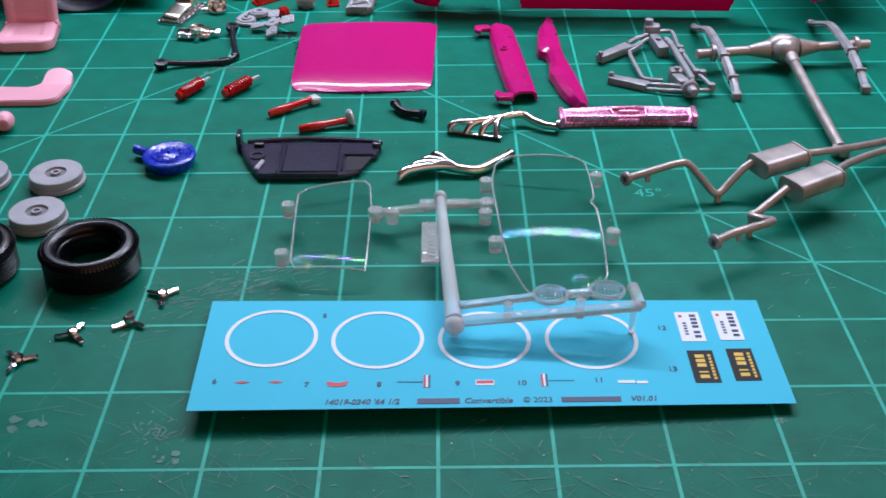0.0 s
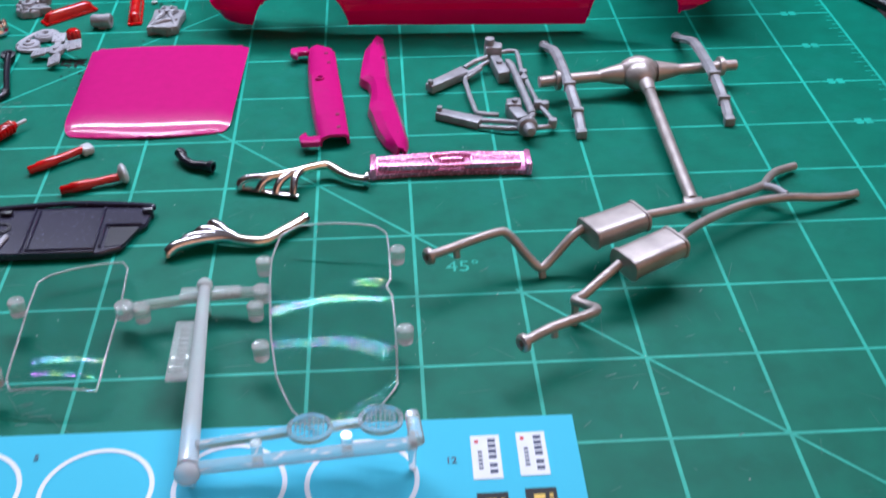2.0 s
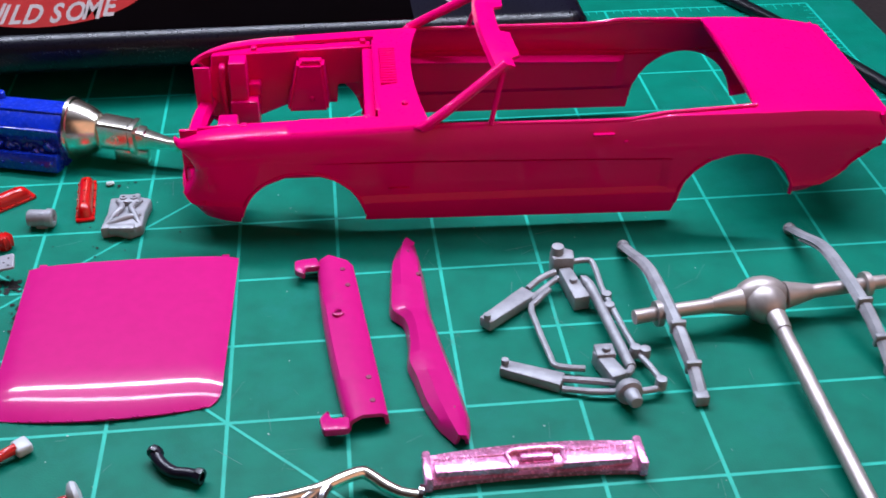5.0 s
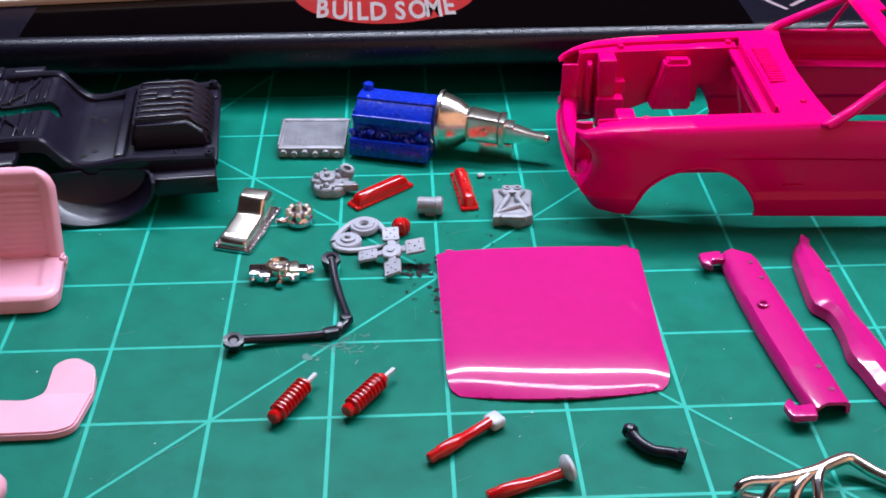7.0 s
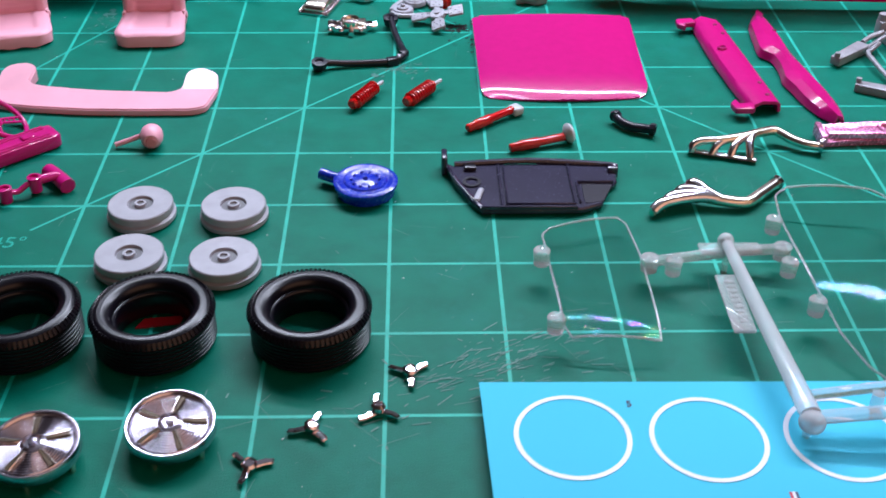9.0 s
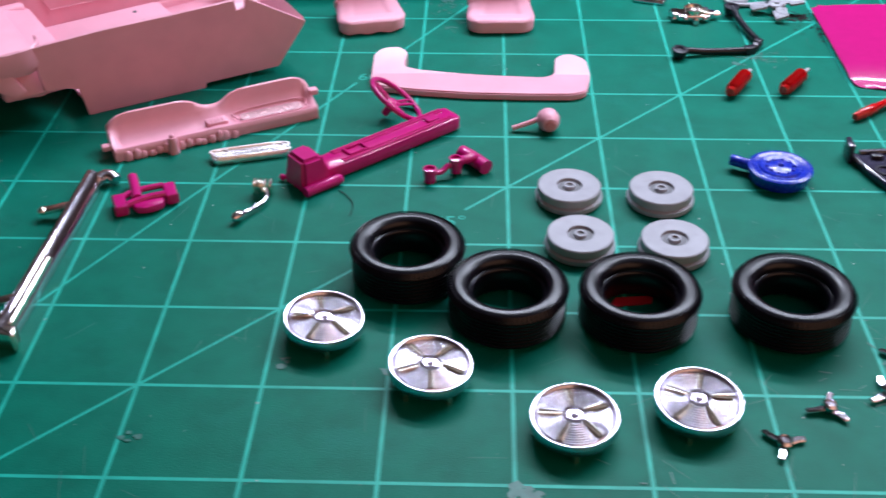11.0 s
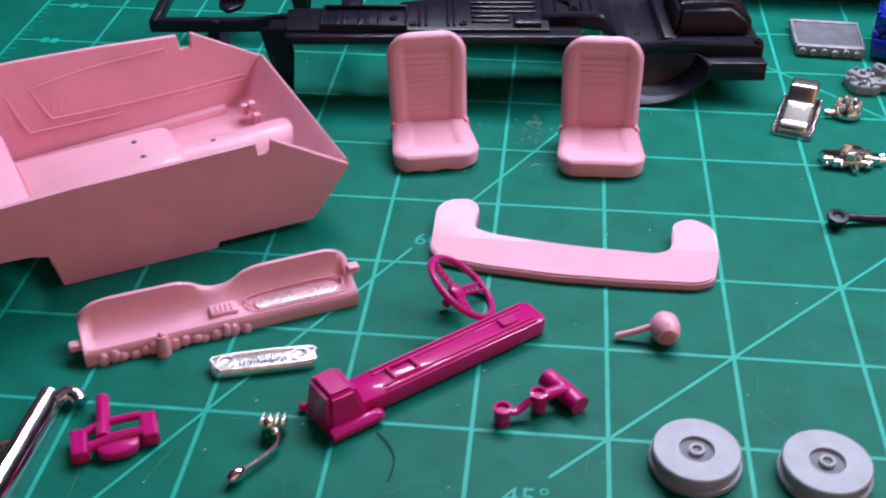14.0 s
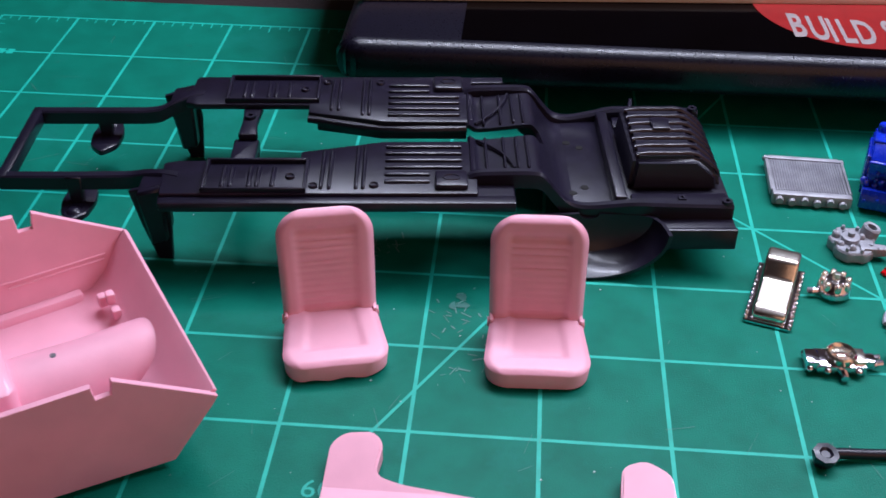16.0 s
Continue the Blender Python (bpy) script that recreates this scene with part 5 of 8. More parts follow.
for n in range(15):
    part("scallop", ball(B(), 3.4 + n * 2.05 + 0.3 * math.sin(n * 2.3), 0.15, 1.1 + 0.4 * math.sin(n * 1.7), 1.2 + 0.2 * math.sin(n * 3.1), 0.8, 1.7 + 0.5 * math.cos(n)), PINK, dash)
part("knob_post", ball(tube(B(), [(15.2, -1.0, 0), (15.2, -1.0, 4), (15.2, -0.8, 5.4)], 1.5, 12, 2, r2=1.2), 15.2, -0.7, 5.8, 0.7), PINK, dash)
bm = B()
rbox(bm, 25.8, 31.6, 2.6, 6, 3.4, 5.0, 0.4)
for n in range(4):
    rbox(bm, 27 + n, 27.6 + n, 3, 5.4, 4.6, 5.3, 0.2, 1)
part("radio", bm, PINK, dash)
part("bay_bead", tube(B(), [(35, 1.5, 4.2), (53, 1.6, 4.2), (54, 3.4, 4.3), (53, 6.4, 5.2), (35, 6.2, 5.0), (34, 3.8, 4.3)], 0.22, 6, 3, closed=True), PINK, dash)
for x0, x1, y0, y1, z0, z1 in ((-2.6, 0.6, 3, 5.2, 2.6, 4.4), (56, 58.6, 5, 7.4, 5.6, 7.6)):
    part("tab", rbox(B(), x0, x1, y0, y1, z0, z1, 0.4), PINK, dash)
part("textured_pad", prism(B(), rounded([(35.2, 1.9), (53.0, 2.1), (53.2, 6.0), (35.2, 5.8)], 1.6, 4), 3.2, 4.25, 0.2, 1), material("pebbled_pink", (0.92, 0.66, 0.70), 0.25, metal=0.55, coat=0.6, bump=1.0, bscale=1000, spec=0.8), dash, "glossy pebbled pad")

resize(dash, 1, 1, 0.84)

# ---- chrome instrument cluster ----
cluster = thing("instrument_cluster", -169.6, -88, 0, 15.5, "chrome-plated model instrument cluster with fine relief", "model part")
bm = B()
prism(bm, rounded([(-10.4, -2.7), (10.4, -2.7), (10.4, 2.7), (-10.4, 2.7)], 2.2, 5), 0, 1.8, 0.4, 2)
part("plate", bm, CHROME_FACET, cluster)
bm = B()
tube(bm, [(-8.6, -2.1, 1.9), (8.6, -2.1, 1.9), (9.8, 0, 1.9), (8.6, 2.1, 1.9), (-8.6, 2.1, 1.9), (-9.8, 0, 1.9), (-8.6, -2.1, 1.9)], 0.4, 6, 4)
part("rim", bm, CHROME_FACET, cluster)
for x in (-7.3, 7.3):
    part("dial", lathe(B(), [(0, 0.35), (0.4, 0.4), (0.5, 0.2), (1.0, 0.3), (1.2, 0.15), (1.5, 0.6), (1.9, 0.6), (2, 0)], 20, turned(x, 0, 1.7)), CHROME_FACET, cluster)
bm = B()
for n in range(26):
    x = -9.0 + n * 0.72
    tube(bm, [(x, -1.7, 1.8), (x + 0.7, 1.7, 1.85)], 0.17, 5, 1)
tagged(part("fine_hatching", bm, CHROME_FACET, cluster), kind="stuff")
bm = B()
for n in range(14):
    rbox(bm, -4.6 + n * 0.68, -4.2 + n * 0.68, -1.2 + 0.3 * (n % 3), 0.9, 1.6, 2.3 + 0.2 * (n % 2), 0.12, 1)
part("gauge_relief", bm, CHROME_FACET, cluster)

# ---- console with steering wheel ----
console = thing("centre_console", -152.4, -100.4, 0, 40.5, "magenta plastic centre console with a square block end", "model part")
bm = B()
t = B()
va = [t.verts.new(p) for p in ((-4.8, -5.0, 0), (5.0, -5.0, 0), (5.0, 5.0, 0), (-4.8, 5.0, 0))]
vb = [t.verts.new(p) for p in ((-3.8, -3.8, 9.2), (2.0, -4.1, 9.2), (2.0, 4.1, 9.2), (-3.8, 3.8, 9.2))]
for q in range(4):
    t.faces.new((va[q], va[(q + 1) % 4], vb[(q + 1) % 4], vb[q]))
t.faces.new(va[::-1])
t.faces.new(vb)
bmesh.ops.bevel(t, geom=t.edges[:], offset=0.9, segments=3, affect="EDGES")
join(bm, t)
tube(bm, [(-4.6, -5.3, 1.4), (5.4, -5.3, 1.4)], 1.4, 12, 1)
ball(bm, 5.4, -5.3, 1.4, 1.4)
ball(bm, -4.9, 4.9, 1.1, 0.9)
part("block", bm, MAGENTA_LAMP_LIT, console)
bm = B()
prism(bm, [(3, -3.6), (10, -3.9), (46, -3.9), (47.6, -3.2), (47.6, 3.2), (46, 3.9), (10, 3.9), (3, 3.6)], 0.4, 4.2, 0.7, 2)
for y in (-3.0, -1.9, 1.9, 3.0):
    tube(bm, [(9, y, 4.2), (45, y, 4.2)], 0.4, 6, 1)
rbox(bm, 12, 17.4, -2, -1.4, 4, 4.9, 0.2, 1)
rbox(bm, 12, 17.4, 1.4, 2, 4, 4.9, 0.2, 1)
rbox(bm, 11.6, 12.4, -2, 2, 4, 4.9, 0.2, 1)
rbox(bm, 17, 17.8, -2, 2, 4, 4.9, 0.2, 1)
rbox(bm, 38, 42, -1.4, 1.4, 4, 4.8, 0.3, 1)
part("bar", bm, MAGENTA_LAMP_LIT, console)

wheel = thing("dished_steering_wheel", -132.1, -65.9, 0, 0, "magenta three-spoke steering wheel leaning on a console", "steering wheel")
n_ = Vector((0.62, 0.12, 0.78)).normalized()
a_ = Vector((0.78, 0.0, -0.62))
a_ = (a_ - n_ * a_.dot(n_)).normalized()
b_ = n_.cross(a_)
wm = Matrix(((a_.x, b_.x, n_.x, 0), (a_.y, b_.y, n_.y, 0), (a_.z, b_.z, n_.z, 5.75), (0, 0, 0, 1)))
bm = B()
tube(bm, [(8.2 * math.cos(q * math.pi / 24), 8.2 * math.sin(q * math.pi / 24), 0) for q in range(48)], 0.75, 10, 1, closed=True)
bm.transform(wm)
part("rim", bm, MAGENTA_LAMP_LIT, wheel)
for q in range(3):
    ang = radians(47 + 120 * q)
    bm = B()
    c, s_ = math.cos(ang), math.sin(ang)
    for side in (-0.7, 0.7):
        tube(bm, [(1.2 * c - side * s_, 1.2 * s_ + side * c, -1.4), (7.8 * c - side * s_ * 1.3, 7.8 * s_ + side * c * 1.3, 0)], 0.38, 6, 1)
    for d in (2.8, 4.2, 5.6):
        zz = -1.4 + (d - 1.2) * 0.21
        tube(bm, [(d * c - 0.8 * s_, d * s_ + 0.8 * c, zz), (d * c + 0.8 * s_, d * s_ - 0.8 * c, zz)], 0.3, 6, 1)
    bm.transform(wm)
    part("spoke", bm, MAGENTA_LAMP_LIT, wheel)
bm = lathe(B(), [(0, -0.4), (1.3, -0.6), (2.0, -1.2), (2.0, -2.2), (1.2, -2.8), (1.0, -5.6), (0, -5.6)], 20) or bm
bm.transform(wm)
part("hub", bm, MAGENTA_LAMP_LIT, wheel)

# ---- small parts round the dash ----
mirror = thing("shift_knob_part", -92, -72, 0, 0, "pale pink barrel-shaped part with a thin stem", "model part")
bm = B()
lathe(bm, [(0, 0), (1.9, 0), (2.8, 1.2), (3.1, 2.9), (2.9, 4.8), (2.1, 6.0), (0, 6.2)], 24, turned(-89.6, -75.0, 3.1, -90, 0, 8))
part("barrel", bm, PINK, mirror, placed=mirror)
part("face", lathe(B(), [(0, 0.3), (1.2, 0.3), (1.5, 0), (1.5, -0.3), (0, -0.3)], 16, turned(-89.6 + 92, -75.1 + 72, 2.9, 90, 0, 8)), material("dull_pink", (0.62, 0.22, 0.26), 0.5), mirror)
part("stem", tube(B(), [(-99.8, -73, 1.0), (-95, -72.2, 2.4), (-92, -71.8, 3.6)], 0.7, 10, 3), PINK, mirror, placed=mirror)

column = thing("steering_column_bracket", -114, -96, 0, 0, "magenta bracket of two sockets and a half-round bar", "model part")
bm = B()
lathe(bm, [(0, 0), (1.6, 0), (1.9, 4.2), (1.3, 4.3), (1.2, 3.6), (0, 3.6)], 18, turned(-122, -99.4, 0))
part("socket", bm, MAGENTA_LAMP_LIT, column, placed=column)
bm = B()
lathe(bm, [(0, 0), (1.6, 0), (1.9, 4.4), (1.3, 4.5), (1.2, 3.8), (0, 3.8)], 18, turned(-114.9, -95.6, 1.0))
part("socket", bm, MAGENTA_LAMP_LIT, column, placed=column)
bm = B()
tube(bm, [(-121, -98.8, 2.6), (-119, -98, 2.2), (-117, -96.6, 3.4), (-115.6, -96, 3.6)], 0.9, 8, 3, 0.8)
tube(bm, [(-114, -95, 4), (-110.6, -92.8, 3.8), (-109.4, -92.2, 3.4)], 1.3, 10, 3)
part("link", bm, MAGENTA_LAMP_LIT, column, placed=column)
bm = B()
tube(bm, [(-113.6, -87.4, 2.3), (-110, -91, 2.2), (-106.4, -95.2, 2.1)], 2.2, 14, 2, 0.95)
part("bar", bm, MAGENTA_LAMP_LIT, column, placed=column)

for ob in column.children:
    ob.data.transform(Matrix.Scale(0.93, 4))

yoke = thing("pedal_set", -191, -111, 0, 0, "magenta pedal and visor tree with two pads", "model part")
bm = B()
tube(bm, [(-197.4, -102.8, 2.4), (-195.6, -107.4, 2.6), (-193.6, -113, 2.6)], 1.3, 10, 3)
tube(bm, [(-197.8, -112.6, 2.4), (-194.8, -109.4, 2.6), (-188.6, -106.6, 2.6)], 0.8, 8, 3)
tube(bm, [(-195.6, -115.6, 2.4), (-191.4, -112.4, 2.6), (-187, -110.6, 2.6)], 0.9, 8, 3)
part("frame", bm, MAGENTA_LAMP_LIT, yoke, placed=yoke)
for x, y, rz in ((-197.6, -114.6, 24), (-186.4, -108.8, 24)):
    bm = B()
    prism(bm, rounded([(-1.5, -3.4), (1.5, -3.4), (1.7, 3.2), (-1.5, 3.2)], 0.7), 0.2, 3.2, 0.6, 2, turned(x, y, 0, 0, 0, rz))
    part("pad", bm, MAGENTA_LAMP_LIT, yoke, placed=yoke)
bm = B()
prism(bm, rounded([(-4.2, 1.2), (4.2, 1.2), (3.6, -2), (1.6, -3), (-1.6, -3), (-3.6, -2)], 1.2), 0.4, 2.4, 0.6, 2, turned(-190.8, -113.4, 0, 0, 0, 24))
part("plate", bm, MAGENTA_LAMP_LIT, yoke, placed=yoke)

door_mirror = thing("chrome_lever", -165, -112, 0, 0, "chrome lever with ball end and finned head", "model part")
bm = B()
tube(bm, [(-166.6, -117.2, 1.4), (-163.6, -113.2, 1.2), (-162.2, -110.6, 1.4), (-162.6, -108.4, 2.2)], 0.5, 8, 3)
part("arm", bm, CHROME, door_mirror, placed=door_mirror)
bm = B()
ball(bm, 0, 0, 0, 1.15, 1.9, 1.15, 16, turned(-167.2, -117.9, 1.4, 0, 0, -35))
part("ball", bm, CHROME, door_mirror, placed=door_mirror)
bm = B()
for n in range(4):
    rbox(bm, -165.6 + n * 1.1, -164.9 + n * 1.1, -108.4 + 0.3 * n, -105.6 + 0.3 * n, 0.2, 3.6 - 0.2 * n, 0.25, 1)
ball(bm, -164.2, -107.4, 2.6, 1.3)
ball(bm, -162.9, -108.6, 2.0, 0.8)
part("head", bm, CHROME_GOLD, door_mirror, placed=door_mirror)

# ---- chrome bumpers ----
resize(door_mirror, 1.12, 1.12, 1.15)
bumper = thing("rear_bumper", -206, -134, 0, 0, "straight chrome-plated bumper lying face up, purple reflections", "bumper")
bm = B()
rows = []
for q in range(33):
    y = -103 - 63.2 * q / 32
    x = -205.0 - 2.2 * q / 32
    flare = 1.2 + 0.25 * max(0, (q - 29) / 3)
    rows.append([(x + dx * flare, y, dz * flare) for dx, dz in ((0.0, 0.0), (0.25, 1.0), (-0.1, 2.2), (-1.0, 3.3), (-2.0, 3.9), (-3.0, 3.7), (-3.5, 2.8), (-3.4, 1.2), (-2.8, 0.0))])
sheet(bm, rows)
bm.verts.ensure_lookup_table()
for k in (0, len(rows) - 1):
    bm.faces.new([bm.verts[k * 9 + q] for q in range(9)])
for k in range(len(rows) - 1):
    bm.faces.new([bm.verts[k * 9 + 8], bm.verts[k * 9], bm.verts[k * 9 + 9], bm.verts[k * 9 + 17]])
bmesh.ops.recalc_face_normals(bm, faces=bm.faces[:])
part("bar", bm, CHROME, bumper, placed=bumper, angle=50)
bm = B()
tube(bm, [(-205.8, -104, 2.2), (-204.6, -102.2, 2.4), (-202.8, -102.2, 2.2), (-201.6, -103.4, 1.6)], 1.6, 10, 4)
part("end_cup", bm, CHROME, bumper, placed=bumper)
bm = B()
prism(bm, rounded([(-211.4, -164.6), (-206.2, -165), (-205.4, -168.6), (-210.6, -167.6)], 0.7), 0.0, 4.6, 0.6, 2)
part("end_flare", bm, CHROME_GOLD, bumper, placed=bumper)
bm = B()
prism(bm, rounded([(-209.6, -140), (-206.6, -139.4), (-207.4, -164), (-210, -163.6)], 0.8), 1.2, 4.4, 0.5, 2)
part("ledge", bm, CHROME_GOLD, bumper, placed=bumper)
bm = B()
for y, s in ((-130, 1), (-126.6, 0.8), (-133, 0.7)):
    ball(bm, -208.6, y, 3.4, 1.3 * s)
part("boss", bm, CHROME, bumper, placed=bumper)
for y in (-117.6, -154):
    bm = rbox(B(), -8.6, 0, -1.3, 1.3, -0.55, 0.55, 0.3, 2, turned(-207.4, y + 0.8, 3.4, 0, -8, 12))
    ball(bm, -215.6, y - 0.9, 2.4, 1.2, 1.5, 0.9, 12)
    part("stay", bm, CHROME_GOLD, bumper, placed=bumper)

bumper2 = thing("front_bumper", -233, -133, 0, 0, "curved chrome-plated bumper with faceted corners and two stays", "bumper")
# the foot of its outer edge, with the width and the height of the leaning face above it
SPINE = [(-247, -97.2, 2.6, 3.0), (-240, -97.4, 3.4, 4.4), (-235.6, -99.4, 4.4, 5.6), (-232.4, -104.2, 4.6, 6.0), (-230.6, -110.4, 3.6, 5.6), (-229.6, -115.0, 1.6, 5.8), (-228.6, -118.0, 3.8, 4.6), (-227.2, -125, 4.6, 4.8), (-226.4, -134, 4.9, 5.0), (-226.2, -143, 5.0, 4.8), (-226.8, -151, 4.4, 4.6), (-228.6, -155.6, 2.6, 5.8), (-231.0, -160.4, 4.8, 5.2), (-232.4, -166, 5.2, 5.0), (-234.4, -170.6, 5.0, 4.6), (-239.0, -173.0, 4.2, 4.0), (-247.0, -173.6, 3.0, 3.0)]
rows = []
for k, (x, y, w, h) in enumerate(SPINE):
    a, b = SPINE[max(k - 1, 0)], SPINE[min(k + 1, len(SPINE) - 1)]
    d = Vector((b[0] - a[0], b[1] - a[1], 0)).normalized()
    n_ = Vector((d.y, -d.x, 0))
    rows.append([(x + n_.x * w * 0.72 * u, y + n_.y * w * 0.72 * u, h * v) for u, v in ((-0.1, 0.0), (-0.22, 0.14), (-0.16, 0.34), (0.06, 0.5), (0.5, 0.82), (0.8, 1.0), (1.0, 0.94), (1.04, 0.6))])
fine = []
for a, b in zip(rows, rows[1:]):
    fine += [[tuple(Vector(p).lerp(Vector(q), f)) for p, q in zip(a, b)] for f in (0, 0.34, 0.67)]
bm = sheet(B(), fine + [rows[-1]])
shell(bm, 0.6)
part("blade", bm, CHROME, bumper2, placed=bumper2, angle=24)
for pts in ([(-231.2, -113.8, 5.0), (-234.6, -108.4, 4.4), (-239.2, -103.4, 3.8), (-242.0, -102.4, 3.6)], [(-230.6, -151.4, 4.4), (-234.6, -146.6, 4.6), (-239.0, -142.8, 4.4), (-241.4, -142.6, 3.4)]):
    part("stay", tube(B(), pts, 1.15, 8, 3, 0.45), CHROME_GOLD, bumper2, placed=bumper2)
part("stay_foot", ball(B(), -242.2, -102.6, 3.0, 1.3, 1.1, 1.0), CHROME_GOLD, bumper2, placed=bumper2)


# ---- tyres, chrome wheels, wheel backs ----
def tyre(x, y, rz, label):
    ob = thing("tyre", x, y, 0, rz, label, "tyre", "four tyres")
    prof = [(8.6, 0.5), (9.6, 0.1), (11.2, 0.2), (12.1, 0.9)]
    for n in range(8):
        z = 1.2 + n * 0.95
        prof += [(12.62, z), (12.72, z + 0.2), (12.72, z + 0.55), (12.45, z + 0.68)]
    prof += [(12.2, 8.9), (11.6, 9.4), (10.9, 9.6), (10.55, 9.5), (10.4, 9.56), (9.7, 9.4), (9.0, 9.05), (8.5, 8.5), (8.25, 7.8), (8.2, 7.2), (7.8, 7.0), (7.6, 6.6), (7.6, 3.4), (7.9, 2.6), (7.9, 1.2), (8.6, 0.5)]
    part("casing", lathe(B(), prof, 80), RUBBER, ob, angle=42)
    bm = B()
    for n in range(78):
        a = n * 2 * math.pi / 78
        rbox(bm, -0.4, 0.4, -0.3, 0.3, -0.8, 0.7, 0, 1, turned(12.38 * math.cos(a), 12.38 * math.sin(a), 8.6, 0, 0, math.degrees(a)) @ turned(0, 0, 0, 0, -35, 0))
    ob2 = part("tread", bm, RUBBER, ob)
    tagged(ob2, kind="stuff")
    return ob


for x, y, rz, lb in ((-124.8, -139.2, 10, "black ribbed rubber tyre lying flat, touching its neighbour"), (-102.4, -153.6, 40, "black ribbed rubber tyre lying flat, between two others"), (-74.2, -154.2, 75, "black ribbed rubber tyre lying flat over a red speck"), (-41.5, -153.6, 0, "black ribbed rubber tyre lying flat beside the spinners")):
    tyre(x, y, rz, lb)
speck = thing("red_chip", -75, -148, 0, 12, "small dark red chip of plastic inside a tyre", "chip")
part("chip", prism(B(), [(-5, -1.2), (4.5, -1.6), (5.5, 0.8), (-3, 1.6)], 0, 0.4), INK_RED, speck)


def chrome_wheel(x, y, rz, tip):
    ob = thing("hubcap", x, y, 0, rz, "chrome-plated ribbed wheel insert with five brassy slots, standing on pins", "hubcap", "four chrome hubcaps")
    tilt = turned(0, 0, 4.2, tip[0], tip[1], 0)
    bm = lathe(B(), [(7.3, 0.3), (7.45, 0.8), (7.7, 1.05), (7.9, 0.85), (8.15, 1.0), (8.4, 0.95), (8.6, 0.5), (8.6, -1.2), (8.35, -1.7), (7.2, -1.9), (0, -1.9)], 56)
    bm.transform(tilt)
    part("rim", bm, CHROME_RIB, ob, angle=50)
    rings = [(7.4, 0.3)]
    for k in range(9):
        r = 7.2 - 0.55 * k
        rings += [(r, 0.1 + 0.07 * k), (r - 0.12, 0.40 + 0.07 * k), (r - 0.28, 0.46 + 0.07 * k), (r - 0.42, 0.36 + 0.07 * k)]
    bm = lathe(B(), rings + [(2.2, 0.8), (0, 0.8)], 60)
    for v in bm.verts:  # the five fields are dished between the slots
        a = math.atan2(v.co.y, v.co.x) - radians(20)
        r = math.hypot(v.co.x, v.co.y)
        v.co.z -= 0.2 * math.cos(2.5 * a) ** 2 * min(1, max(0, r - 2.2) / 2)
    bm.transform(tilt)
    part("ribbed_field", bm, CHROME_RIB, ob, angle=60)
    for q in range(5):
        m = tilt @ turned(0, 0, 0, 0, 0, q * 72 + 20)
        bm = prism(B(), rounded([(2.4, -0.2), (5.0, -0.42), (6.9, -0.5), (6.9, 0.42), (5.0, 0.4), (2.4, 0.2)], 0.2), 0.0, 0.6, 0.1, 1)
        for v in bm.verts:
            v.co.z += max(0, 7.2 - v.co.x) * 0.12
        bm.transform(m)
        slot = part("slot", bm, SLOT, ob, "dark brassy slot")
        bm = prism(B(), [(2.4, 0.3), (6.9, 0.5), (6.9, 0.9), (2.4, 0.6)], 0.1, 0.75, 0.12, 1)
        for v in bm.verts:
            v.co.z += max(0, 7.2 - v.co.x) * 0.12
        bm.transform(m)
        part("slot_lip", bm, CHROME_GOLD, slot)
    bm = lathe(B(), [(2.4, 0.5), (2.3, 1.1), (1.7, 1.4), (1.5, 1.0), (0.8, 1.0), (0.7, 1.6), (0, 1.7)], 24)
    bm.transform(tilt)
    part("hub", bm, CHROME_RIB, ob)
    for q in range(5):
        a = radians(q * 72 + 50)
        part("pin", tube(B(), [(7.4 * math.cos(a), 7.4 * math.sin(a), 0), (7.4 * math.cos(a), 7.4 * math.sin(a), 3.3)], 0.6, 8, 1), CHROME_GOLD, ob)
    return ob


for x, y, rz, tip in ((-141.4, -161.0, 12, (3, 3)), (-118.2, -175.2, 35, (3, 2)), (-90.1, -189.4, 4, (3, -1)), (-65.8, -184.2, 58, (3, -3))):
    chrome_wheel(x, y, rz, tip)


def wheel_back(x, y):
    ob = thing("wheel_back", x, y, 0, random.uniform(0, 90), "light grey plastic wheel back with a recessed hub", "wheel", "four wheel backs")
    part("disc", lathe(B(), [(0, 0), (7.0, 0), (8.1, 0.3), (8.3, 0.6), (8.3, 1.6), (7.9, 1.8), (7.6, 2.0), (7.6, 2.4), (7.85, 2.5), (7.85, 4.0), (7.6, 4.25), (3.2, 4.2), (3.0, 3.5), (1.5, 3.5), (1.4, 4.3), (0.9, 4.3), (0.8, 3.8), (0, 3.8)], 48), GREY, ob, angle=28)
    # Shade in the hub hole and the recess painted as thin dark discs.
    part("hub_hole", lathe(B(), [(0, 0.06), (0.7, 0.06), (0.75, 0), (0, 0)], 14, turned(0, 0, 3.8)), GREY_DARK, ob)
    part("recess_ring", lathe(B(), [(1.6, 0), (2.9, 0), (2.9, 0.05), (1.6, 0.05), (1.6, 0)], 24, turned(0, 0, 3.5)), GREY_DARK, ob)
    return ob


for x, y in ((-86.3, -106.6), (-63.6, -107.2), (-84.9, -127.6), (-63.1, -129.0)):
    wheel_back(x, y)


